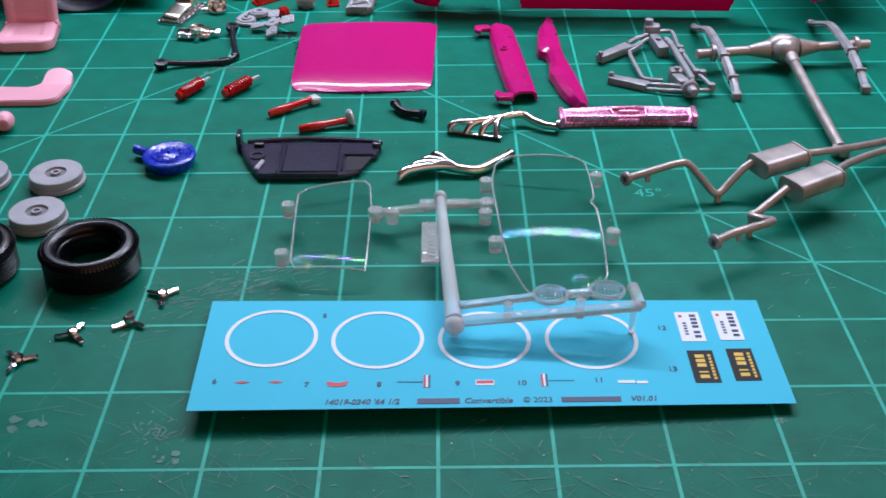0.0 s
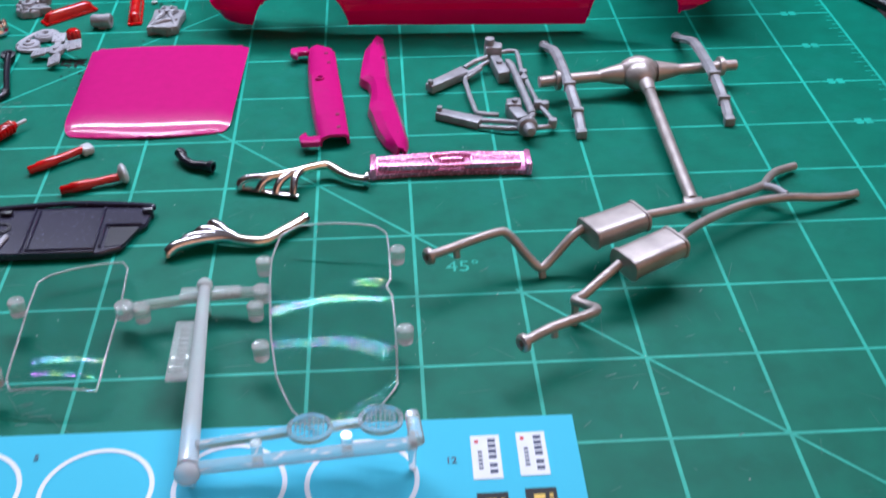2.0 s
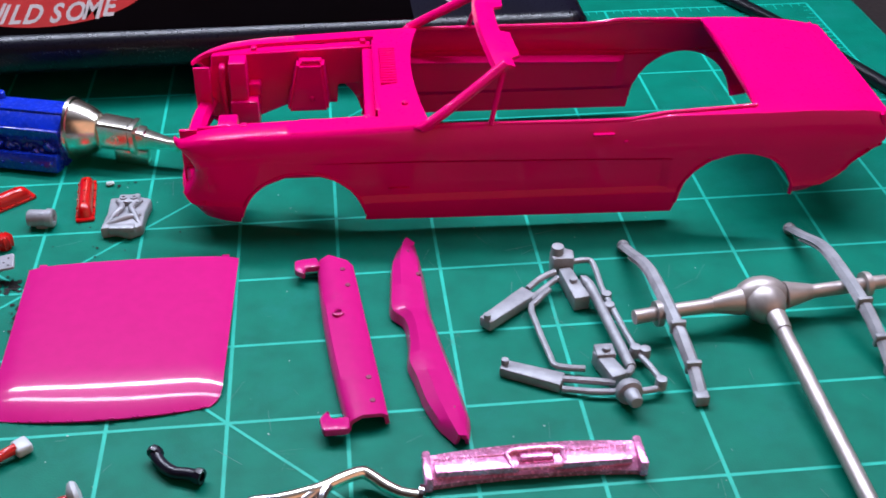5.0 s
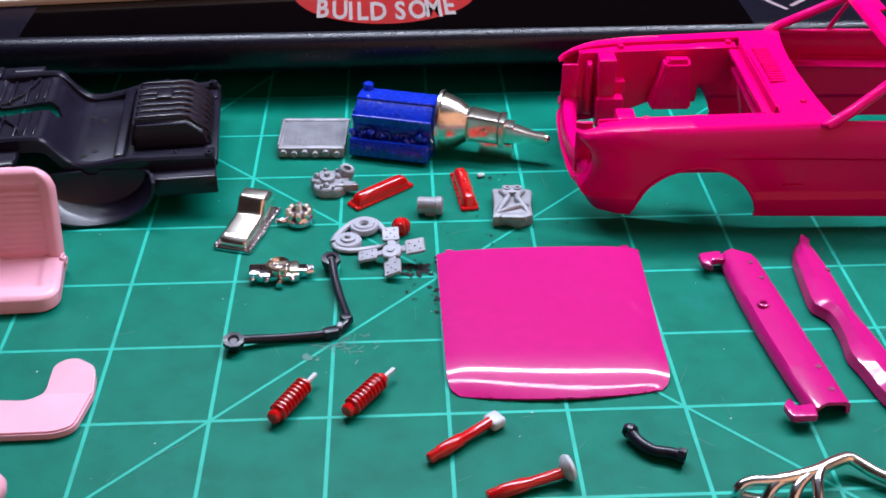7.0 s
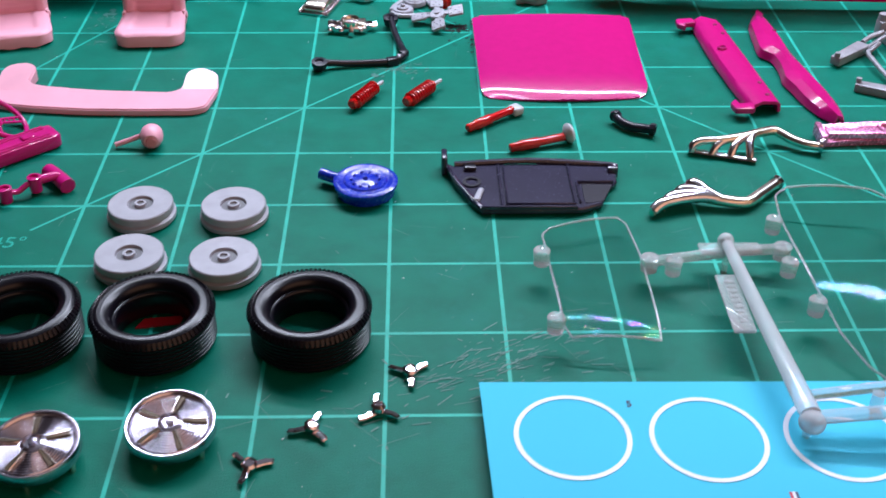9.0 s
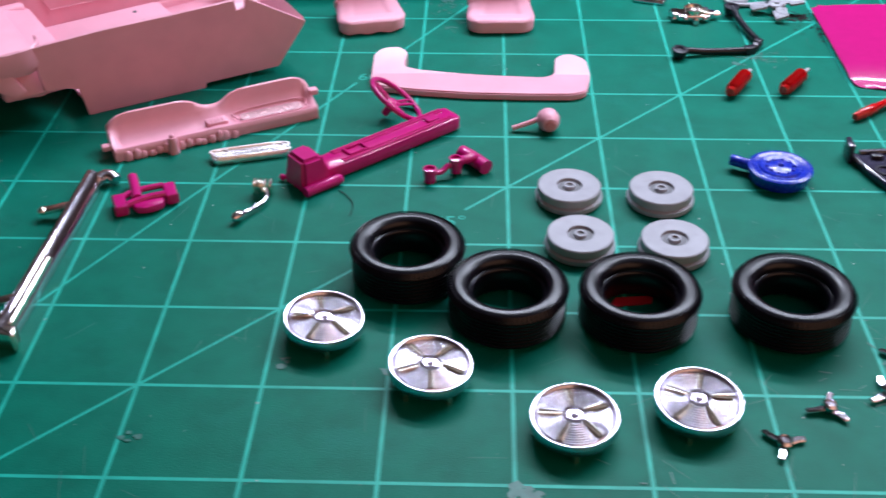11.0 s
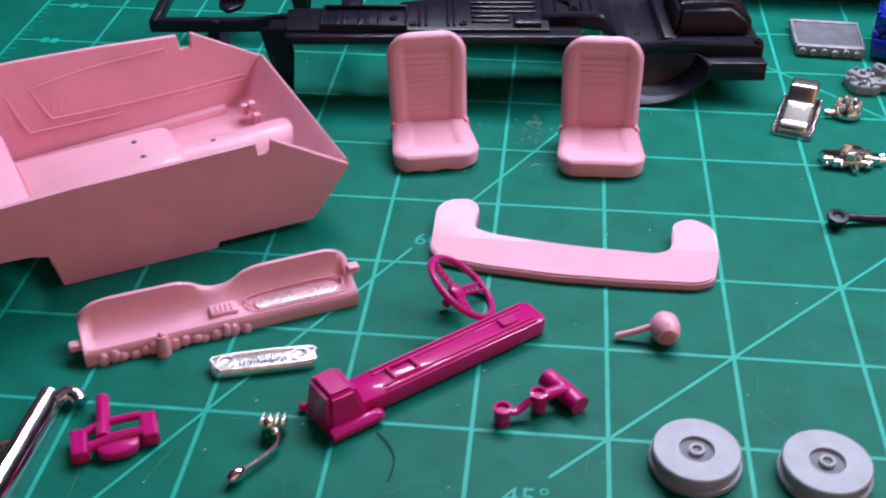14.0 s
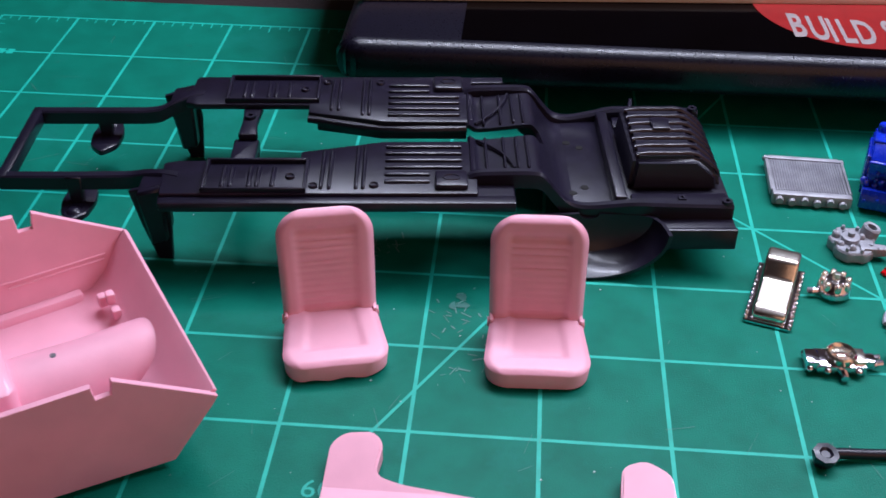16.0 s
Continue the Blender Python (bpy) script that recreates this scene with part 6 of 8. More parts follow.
def spinner(x, y, rz, lift):
    ob = thing("spinner", x, y, 0, rz, "tiny chrome three-eared wheel spinner", "wheel spinner", "four spinners")
    part("hub", lathe(B(), [(0, 0), (1.2, 0), (1.5, 0.6), (1.5, 1.6), (1.0, 2.1), (0.9, 1.7), (0, 1.7)], 18, turned(0, 0, 0.3, lift, 0, 0)), CHROME, ob)
    for q in range(3):
        bm = B()
        prism(bm, rounded([(0.8, -0.8), (3.0, -0.6), (4.4, -0.9), (4.8, 0.3), (3.2, 0.8), (0.8, 0.8)], 0.4), 0.4, 1.1, 0.25, 1, turned(0, 0, 0.1, lift, 0, q * 120))
        part("ear", bm, CHROME, ob)
    return ob


for x, y, rz, lift in ((-50.4, -191.6, 20, 14), (-39.6, -181.8, 75, 10), (-26.8, -177.0, -25, -8), (-20.6, -165.8, 40, 12)):
    spinner(x, y, rz, lift)

# ---- blue air cleaner ----
cleaner = thing("air_cleaner", -31.8, -95.9, 0, 0, "glossy blue round air cleaner with a short snorkel", "model part")
part("pan", lathe(B(), [(0, 0), (6.6, 0), (7.4, 0.4), (7.6, 2.6), (8.2, 2.9), (8.2, 3.6), (7.6, 4.0), (6.8, 4.0), (6.4, 3.7), (5.6, 3.7), (5.2, 4.1), (4.4, 4.1), (4.0, 3.8), (3.0, 3.8), (2.4, 4.2), (0, 4.2)], 40), BLUE, cleaner)
bm = B()
tube(bm, [(-6.6, 2.4, 2.4), (-9.4, 4.0, 2.5), (-11.6, 5.2, 2.6)], 1.5, 12, 2)
part("snorkel", bm, BLUE, cleaner)
bm = B()
for q in range(10):
    a = q * 2 * math.pi / 10
    ball(bm, 3.5 * math.cos(a), 3.5 * math.sin(a), 3.9, 0.45, seg=8)
ball(bm, 0, 0, 4.3, 0.7)
part("relief", bm, BLUE, cleaner)

# ---- radiator wall ----
rad_wall = thing("radiator_wall", 11, -95, 0, 0, "dark grey model splash panel with pressed frame and a notch", "model part")
bm = B()
outl = [(-11.6, -83.8), (-9, -86.2), (2.6, -85.2), (20, -85.0), (31, -86.2), (33.2, -87.6), (32.4, -94.6), (30.2, -96.6), (27.4, -104.6), (22, -107), (-2.8, -107.2), (-5.4, -103), (-9.4, -94)]
prism(bm, outl, 0.3, 2.0, 0.4, 1)
part("sheet", bm, DARK_GREY, rad_wall, placed=rad_wall)
bm = B()
tube(bm, [(-9, -85.8, 2.2), (10, -84.8, 2.6), (30.6, -86.2, 2.2), (33, -87.6, 2)], 0.8, 8, 4)
for x0, x1, y0, y1 in ((2.0, 2.6, -106, -86), (3.4, 3.9, -105, -86.6), (20.2, 20.8, -105.4, -86), (21.6, 22.2, -104.6, -94.6), (3.4, 20.6, -105.4, -104.9), (21.8, 31.4, -95.2, -94.4), (-3, 21, -107, -106.2)):
    rbox(bm, x0, x1, y0, y1, 1.6, 2.7, 0.2, 1)
tube(bm, [(-10.6, -87, 1.8), (-8.6, -94, 1.9), (-5, -102, 1.9), (-2.6, -106.4, 1.8)], 0.7, 8, 3)
part("pressed_frame", bm, DARK_GREY, rad_wall, placed=rad_wall)
bm = B()
prism(bm, rounded([(23, -95.6), (31, -96), (27.8, -103.6), (23, -104.6)], 0.8), 1.8, 2.15, 0.1, 1)
part("battery_tray", bm, BLACK, rad_wall, placed=rad_wall)
bm = B()
rbox(bm, -12.4, -10.8, -88, -82.8, 0, 5.4, 0.5)
rbox(bm, 30.6, 33.4, -90, -88.4, 0.2, 3.4, 0.4)
part("end_tab", bm, DARK_GREY, rad_wall, placed=rad_wall)
bm = B()
rbox(bm, -6.6, -3.4, -89.2, -87.4, 1.8, 3.2, 0.4)
lathe(bm, [(1.6, 0), (2.4, 0), (2.4, 0.5), (1.6, 0.5), (1.6, 0)], 20, turned(-4.8, -94.6, 1.9))
part("boss", bm, BLACK, rad_wall, placed=rad_wall)
part("scrape", prism(B(), rounded([(-5, -103.6), (-3.4, -104.2), (-1.8, -98.4), (-3.2, -98)], 0.6), 1.9, 2.9, 0.3, 1, turned(-11, 95, 0)), GREY, rad_wall, "pale scraped tab")

# ---- engine and gearbox ----
engine = thing("engine_block", -8.7, 68.6, 0, -16, "deep blue painted V8 engine block with cast details", "engine")
bm = B()
prism(bm, [(-7.0, 0), (7.0, 0), (9.2, 4.6), (9.2, 11), (8.0, 15.6), (4.6, 18.6), (-3.6, 18.6), (-8.4, 14.6), (-9.6, 11), (-9.4, 4.6)], -13, 12, 0.35, 1, Matrix(((0, 0, 1, 0), (1, 0, 0, 0), (0, 1, 0, 0), (0, 0, 0, 1))))
part("crankcase", bm, BLUE, engine, angle=25)
part("pan_rail", prism(B(), [(-13.2, -3.9), (12.2, -3.9), (12.2, 4.8), (-13.2, 4.8)], 18.3, 19.1, 0.3, 1), BLUE, engine)
for s in (-1, 1):
    part("head_face", rbox(B(), -13.2, 12.2, -0.6, 0.6, -2.3, 2.6, 0.3, 1, turned(0, s * 9.4, 12.6, s * -14, 0, 0)), BLUE, engine)
    part("head_rail", rbox(B(), -13.2, 12.2, s * 9.4 - 0.7, s * 9.4 + 0.7, 3.6, 5.0, 0.3, 1), BLUE, engine)
    for n in range(4):
        x = -9.6 + n * 5.9
        part("exhaust_port", lathe(B(), [(0, 0.4), (0.9, 0.4), (1.1, 1.3), (1.7, 1.2), (1.9, 0)], 10, turned(x + 1.4, s * 9.3, 8.2, s * -90, 0, 0)), BLUE, engine)
        part("port_boss", rbox(B(), x - 1.5, x - 0.4, s * 9.6 - 0.9, s * 9.6 + 0.9, 5.4 + (n % 2), 9.8, 0.35, 1), BLUE, engine)
        part("core_plug", ball(B(), x + 0.2, s * 8.6, 2.4, 1.1, 0.7, 1.1, seg=12), BLUE, engine)
        part("bolt", ball(B(), x - 0.9, s * 10, 11.4 - 0.7 * (n % 2), 0.55, seg=8), BLUE, engine)
part("pump_boss", lathe(B(), [(0, 0), (1.7, 0), (1.7, 2.6), (1.3, 3.0), (0, 3.0)], 16, turned(-11, 3.6, 18.4)), BLUE, engine)
part("front_plate", rbox(B(), -14, -12.8, -6.6, 6.6, 2, 15, 0.5), BLUE, engine)
for ob in engine.children:
    ob.data.transform(Matrix.Diagonal((0.93, 0.78, 0.84, 1)))
bm = rbox(B(), -12.6, 11.0, -2.4, 2.4, -2.6, 2.6, 0.5, 2, turned(0, -8.6, 3.2, -12, 0, 0))
part("cylinder_head", bm, BLUE, engine)
lump = random.Random(4)
for n in range(13):
    x = -12 + n * 1.8 + lump.uniform(-0.4, 0.4)
    m = turned(x, -7.6 - lump.uniform(0, 0.9), 6.4 + lump.uniform(-0.5, 1.6), lump.uniform(-40, 40), lump.uniform(-30, 30), lump.uniform(0, 90))
    r = lump.uniform(0.6, 1.15)
    part("casting_lump", rbox(B(), -r, r, -r, r, -r * 1.2, r * 1.2, 0.45, 2, m) if n % 2 else ball(B(), 0, 0, 0, r, r, r * 1.3, 10, m), BLUE, engine)
for n in range(8):
    part("head_bolt", lathe(B(), [(0, 0.5), (0.45, 0.5), (0.5, 0)], 8, turned(-11.4 + n * 3.0, -11.1, 3.2 + 0.8 * (n % 2), 90, 0, 0)), BLUE, engine)
bm = B()
lathe(bm, [(9.0, 0), (9.4, 0.3), (9.4, 1.2), (8.6, 1.4), (8.2, 3), (7.0, 6), (5.6, 8), (5.2, 8.6), (0, 8.6)], 32, turned(12.0, 0, 9.6, 0, 90, 0) @ Matrix.Diagonal((1, 0.86, 1, 1)))
part("bell_housing", bm, CHROME_GOLD, engine, "dulled chrome bell housing")
bm = B()
t = B()
for x, w, h, zc in ((20.6, 4.6, 4.8, 10.0), (21.4, 5.4, 5.6, 9.8), (29.6, 4.8, 5.2, 9.2), (30.2, 5.4, 5.8, 9.0), (31.6, 5.4, 5.8, 8.8), (31.9, 3.7, 4.0, 8.6), (34, 3.5, 3.8, 8.4), (34.2, 3.0, 3.2, 8.2), (41, 1.9, 1.9, 7.4), (41.2, 2.3, 2.3, 7.4), (43.2, 2.2, 2.2, 7.2)):
    w, h = w * 0.8, h * 0.76
    rows_ = [(x, w * 0.9 * (abs(math.cos(a)) ** 0.35) * (1 if math.cos(a) > 0 else -1), zc + h * (abs(math.sin(a)) ** 0.35) * (1 if math.sin(a) > 0 else -1)) for a in [q * math.pi / 8 + 0.2 for q in range(16)]]
    if x == 20.6:
        prev = [t.verts.new(p) for p in rows_]
        t.faces.new(prev)
        continue
    cur = [t.verts.new(p) for p in rows_]
    for q in range(16):
        t.faces.new((prev[q], prev[(q + 1) % 16], cur[(q + 1) % 16], cur[q]))
    prev = cur
t.faces.new(prev)
lathe(t, [(0, 0.8), (1.0, 0.8), (1.2, 0)], 12, turned(26, -3.4, 9.2, 90, 0, 0))
ball(t, 43.4, 0, 7.2, 1.5)
part("gearbox", t, CHROME_GOLD, engine, "dulled chrome gearbox", angle=22)
bm = B()
rbox(bm, 24, 34, -1.4, 1.4, 0, 5, 0.4)
part("mount", bm, CHROME_GOLD, engine)

# ---- radiator ----
radiator = thing("radiator", -34.6, 71.4, 0, -2.4, "silver painted model radiator with finely ribbed core", "radiator")
bm = B()
rbox(bm, -9.6, 9.6, -7.4, 8.6, 0.4, 2.6, 0.4)
part("core", bm, SILVER, radiator)
bm = B()
for n in range(28):
    rbox(bm, -8.6 + n * 0.63, -8.25 + n * 0.63, -6.8, 7.8, 2.4, 3.05, 0.1, 1)
tagged(part("fin_field", bm, SILVER, radiator), kind="stuff")
bm = B()
rbox(bm, -9.8, 9.8, -9.6, -7.2, 0, 3.4, 0.7)
rbox(bm, -9.4, 9.4, 8.2, 10, 0.2, 3.2, 0.6)
for n in range(6):
    lathe(bm, [(0, 1.1), (0.9, 1.1), (1.1, 0)], 10, turned(-8 + n * 3.1, -9.4, 1.8 - 0.4 * (n % 2), 90, 0, 0))
for x in (-9.7, 9.6):
    ball(bm, x, 9.0, 2.4, 0.9)
    rbox(bm, x - 0.4, x + 0.4, -7, 8, 1.2, 3.2, 0.2, 1)
part("tank", bm, SILVER, radiator)

# ---- timing cover / water pump ----
pump = thing("water_pump", -28.2, 44.2, 0, 0, "silver painted cast water pump cover", "model part")
bm = B()
outl = []
for q in range(26):
    a = q * 2 * math.pi / 26
    outl.append(((6.0 + 0.7 * math.sin(7 * a)) * math.cos(a) - 0.6, (6.6 + 0.6 * math.cos(6 * a)) * math.sin(a)))
prism(bm, outl, 0, 2.8, 0.4, 1)
part("flange", bm, SILVER, pump)
bm = B()
lathe(bm, [(0, 5.2), (0.9, 5.2), (1.0, 4.2), (2.4, 4.0), (2.6, 2)], 18, turned(-1.4, 0, 0))
lathe(bm, [(1.3, 0), (2.5, 0), (2.5, 2.4), (2.1, 2.8), (1.4, 2.6), (1.3, 0)], 18, turned(4.4, 3.6, 2.2, 0, 14, 0))
prism(bm, rounded([(0.5, -4.4), (5.2, -4.6), (8.6, -4.0), (7.6, -2.0), (4.2, -1.6), (0.5, -1.8)], 0.5), 1.0, 3.4, 0.5, 2)
for a, r, h in ((0.4, 3.4, 4.0), (1.7, 3.8, 3.6), (2.7, 4.0, 4.2), (3.7, 3.6, 3.7), (4.6, 4.0, 4.0)):
    ball(bm, r * math.cos(a) - 1.2, r * math.sin(a), h - 1.2, 1.2, 1.0, 1.2, 10)
for q in range(8):
    a = q * math.pi / 4 + 0.3
    lathe(bm, [(0, 1), (0.5, 1), (0.6, 0)], 8, turned(5.0 * math.cos(a) - 0.8, 5.6 * math.sin(a), 2.7))
part("housing", bm, SILVER, pump)


resize(pump, 0.86, 0.9, 1.0)

# ---- red rocker covers ----
def rocker_cover(x, y, rz, label):
    ob = thing("rocker_cover", x, y, 0, rz, label, "rocker cover", "two rocker covers")
    bm = B()
    prism(bm, rounded([(-10.4, -3.2), (10.4, -3.2), (10.4, 3.2), (-10.4, 3.2)], 0.8), 0, 0.9, 0.25, 1)
    part("flange", bm, RED, ob)
    rws = []
    for q in range(25):
        u = q / 24 * 2 - 1
        end = (1 - abs(u) ** 9) ** 0.5
        rws.append([(9.5 * u, 2.6 * w * (0.7 + 0.3 * end), 0.7 + 3.2 * end * (1 - abs(w) ** 3.4) ** 0.6) for w in (math.sin(p / 16 * math.pi - math.pi / 2) for p in range(17))])
    part("dome", sheet(B(), rws), RED, ob, angle=60)
    for x in (-5.6, 0.2, 5.8):
        part("cap_bolt", lathe(B(), [(0, 0.5), (0.4, 0.45), (0.55, 0)], 10, turned(x, 0, 3.75)), RED, ob)
    bm = B()
    for n in range(5):
        for s in (-1, 1):
            ball(bm, -8.6 + n * 4.3, s * 2.9, 0.95, 0.4, seg=8)
    tagged(part("bolt_row", bm, RED, ob), kind="stuff")
    resize(ob, 0.97, 0.78, 1.0)
    return ob


rocker_cover(-14.6, 39.6, 39, "glossy red model rocker cover, lying at a slant")
rocker_cover(8.6, 40.4, 96, "glossy red model rocker cover, beside the silver manifold")

# ---- intake manifold ----
intake = thing("intake_manifold", 21, 29.4, 0, -4, "silver painted cast intake manifold", "model part")
bm = B()
prism(bm, [(-5.4, -8), (-2, -7), (2, -8.6), (5.4, -6.4), (5, 0), (5.6, 6.4), (1, 8), (-3, 7.2), (-5.6, 7), (-5, 0)], 0, 3.4, 0.7, 2)
part("base", bm, SILVER, intake)
for pts in ([(-4.6, -6, 2.2), (-2.6, -2, 3.6), (-1.2, 1, 4.0), (-3, 5, 3.2)], [(4.6, -6, 2.2), (2.6, -2, 3.6), (1.2, 1, 4.0), (3, 5, 3.2)], [(-4, -5.4, 2.6), (0, -3.6, 3.6), (4, -1.6, 3)]):
    part("runner", tube(B(), [(a, b, c + 0.2) for a, b, c in pts], 0.85, 10, 3), SILVER, intake)
bm = rbox(B(), -2.8, 2.8, 2.6, 6.6, 2, 4.8, 0.5)
for x in (-1.4, 1.4):
    lathe(bm, [(0.5, 0), (1.0, 0), (1.0, 0.5), (0.5, 0.5), (0.5, 0)], 12, turned(x, 4.6, 4.7))
part("carburettor_pad", bm, SILVER, intake)
part("thermostat", lathe(B(), [(0, 1.6), (1.0, 1.6), (1.1, 0)], 12, turned(1.4, 7.6, 2)), SILVER, intake)
part("front_lip", rbox(B(), -3.4, 3.6, -8.4, -5.6, 1.4, 3.8, 0.8), SILVER, intake)

# ---- alternator cylinder ----
alt = thing("starter_motor", -1.2, 29.6, 0, -6, "grey painted cylinder motor on a small foot", "model part")
bm = B()
lathe(bm, [(0, 0), (2.2, 0), (2.5, 0.5), (2.5, 5.4), (2.8, 5.6), (2.8, 7.2), (2.4, 7.6), (1.2, 7.6), (1.0, 6.6), (0, 6.6)], 24, turned(-3.8, 0, 3.0, 0, 90, 0))
part("case", bm, SILVER, alt)
part("foot", rbox(B(), -1.6, 1.8, -1.6, 1.2, 0, 1.2, 0.4), SILVER, alt)

resize(alt, 0.9, 0.9, 0.9)

# ---- belt pulleys and fan ----
belt = thing("belt_drive", -18.6, 17.4, 0, 0, "light grey belt drive with two pulleys", "model part")
bm = B()
lathe(bm, [(0.9, 2.6), (1.4, 3.6), (2.6, 3.6), (3.0, 3.0), (3.6, 3.0), (3.9, 2.4), (3.9, 1.0), (3.2, 0.6), (0.9, 0.6), (0.9, 2.6)], 30, turned(-0.4, 4.6, 0))
part("pulley", bm, GREY, belt)
bm = B()
lathe(bm, [(0, 4.4), (0.7, 4.4), (0.9, 3.4), (1.9, 3.2), (2.1, 2.4), (3.4, 2.4), (3.7, 1.8), (3.7, 0.2), (0, 0.2)], 30, turned(-4.6, -2.0, 0))
part("pulley", bm, GREY, belt)
bm = B()
tube(bm, [(-8.4, -3.0, 1.2), (-6.6, -5.6, 1.2), (-2, -6.2, 1.2), (5, -4.6, 1.2), (7, -4.4, 1.2)], 0.9, 8, 4)
tube(bm, [(-8.6, -2, 1.3), (-7.6, 1.4, 1.4), (-4, 6.4, 1.8), (-0.6, 8.6, 1.8), (2.8, 7, 1.8), (5.6, 2, 1.6), (8.4, -1.4, 1.4), (7.4, -4.2, 1.2)], 0.9, 8, 4)
part("belt", bm, GREY, belt)

resize(belt, 0.96, 0.96, 0.72)
fan = thing("cooling_fan", -11.6, 5.8, 0, -4, "light grey four-blade cooling fan with rivet dots", "cooling fan")
part("hub", lathe(B(), [(0, 0), (2.3, 0), (2.5, 0.4), (2.5, 1.3), (2.2, 1.7), (0.9, 1.8), (0.8, 2.2), (0, 2.3)], 8), GREY, fan, angle=30)
for q in range(4):
    m = turned(0, 0, 1.2, 0, 0, q * 90 + 4) @ turned(0, 0, 0, 12, 0, 0)
    bm = B()
    rbox(bm, 1.6, 3.8, -0.85, 0.85, -0.4, 0.3, 0.15, 1, m)
    prism(bm, rounded([(3.2, -1.9), (7.5, -1.9), (7.5, 1.9), (3.2, 1.9)], 0.45), -0.4, 0.5, 0.15, 1, m)
    for dx, dy in ((4.2, -0.9), (4.2, 0.9), (5.4, 0), (6.5, -0.9), (6.5, 0.9)):
        lathe(bm, [(0, 0.3), (0.2, 0.26), (0.32, 0)], 8, m @ Matrix.Translation((dx, dy, 0.48)))
    part("blade", bm, GREY, fan)

resize(fan, 1.14, 1.14, 1.0)
for ob in fan.children:
    ob.data.transform(pose(0, 1.4 * MM, 2.2 * MM, 11, -11, 0))
knob = thing("oil_filter", -9.2, 20.6, 0, 0, "small red ribbed knob beside the fan", "model part")
bm = B()
lathe(bm, [(0, 0), (1.7, 0), (2.1, 1.0), (2.2, 2.8), (1.7, 3.6), (0, 4.0)], 20)
for q in range(10):
    a = q * 2 * math.pi / 10
    tube(bm, [(2.1 * math.cos(a), 2.1 * math.sin(a), 0.6), (2.2 * math.cos(a), 2.2 * math.sin(a), 2.8), (1.3 * math.cos(a), 1.3 * math.sin(a), 3.8)], 0.3, 6, 2)
part("body", bm, RED, knob)

# ---- chrome oil pan, distributor, carburettor ----
oil = thing("oil_pan", -49.6, 24, 0, -17, "chrome-plated oil pan with a bolted flange", "oil pan")
bm = B()
prism(bm, rounded([(-5.2, -11.4), (5.2, -11.4), (5.2, 11.2), (-5.2, 11.2)], 0.8), 0, 1.0, 0.25, 1)
part("flange", bm, CHROME, oil)
bm = B()
prism(bm, [(-10.6, 0.8), (10.6, 0.8), (10.4, 6.4), (7.6, 8.2), (3.6, 8.0), (1.0, 4.2), (-8.6, 3.6), (-10.4, 2.6)], -3.7, 3.7, 0.8, 3, Matrix(((0, 0, 1, 0), (1, 0, 0, 0), (0, 1, 0, 0), (0, 0, 0, 1))))
part("sump", bm, CHROME_GOLD, oil)
bm = B()
for n in range(13):
    for s in (-1, 1):
        ball(bm, s * 4.8, -10.4 + n * 1.7, 1.1, 0.55, seg=8)
part("bolts", bm, CHROME, oil)

dist = thing("distributor", -36.2, 26.8, 0, 0, "small chrome-plated distributor cap", "model part")
bm = B()
lathe(bm, [(0, 0), (2.6, 0), (3.0, 0.6), (2.9, 1.8), (2.5, 2.3), (1.6, 3.2), (0, 3.4)], 24)
part("cap", bm, CHROME, dist)
for q in range(8):
    a = q * math.pi / 4
    part("tower", lathe(B(), [(0, 1.7), (0.4, 1.6), (0.62, 1.2), (0.66, 0)], 10, turned(2.2 * math.cos(a), 2.2 * math.sin(a), 1.9)), CHROME_GOLD, dist)
part("tower", lathe(B(), [(0, 1.2), (0.6, 1.1), (0.8, 0)], 10, turned(0, 0, 3.3)), CHROME_GOLD, dist)
part("clip", tube(B(), [(-2.6, -0.6, 1.0), (-3.6, -1.0, 1.2), (-4.6, -0.8, 1.0)], 0.6, 8, 2), CHROME, dist)

resize(dist, 1.3, 1.3, 1.3)
carb = thing("carburettor", -39.8, 1.6, 0, 2, "chrome-plated carburettor with a round throat", "carburettor")
bm = B()
rbox(bm, -5.4, 5.2, -3.0, 3.0, 0, 2.6, 0.7)
rbox(bm, -7.4, -4.4, -2.6, 2.0, 0.6, 3.2, 0.6)
rbox(bm, 4.4, 7.2, -1.4, 1.6, 0.4, 2.8, 0.5)
part("bowl", bm, CHROME, carb)
part("float_bowl", rbox(B(), 2.6, 5.0, -2.4, 2.2, 2.4, 3.5, 0.5), CHROME_GOLD, carb)
part("choke_plate", rbox(B(), -2.2, 2.2, -0.25, 0.25, 3.1, 3.9, 0.1, 1), CHROME, carb)
part("throat", lathe(B(), [(3.0, 0), (3.2, 1.4), (2.8, 1.8), (2.3, 1.4), (2.1, 0.6), (0, 0.5)], 26, turned(0, 0, 2.5)), CHROME_GOLD, carb)
bm = B()
rbox(bm, -0.9, 1.1, -0.7, 0.7, 2.6, 3.6, 0.2)
tube(bm, [(6.8, -0.8, 1.8), (8.6, -0.6, 2.0)], 0.7, 8, 1)
tube(bm, [(6.8, 1.0, 1.8), (8.4, 1.2, 2.0)], 0.6, 8, 1)
tube(bm, [(0.2, -2.8, 1.0), (0.2, -5.2, 1.0)], 0.9, 8, 1)
for x, y in ((-6.6, -2.6), (-6.8, 2.2), (-3, -3.2), (3.4, -3.2), (4, 3)):
    ball(bm, x, y, 1.4, 0.8, seg=10)
part("linkage", bm, CHROME, carb)

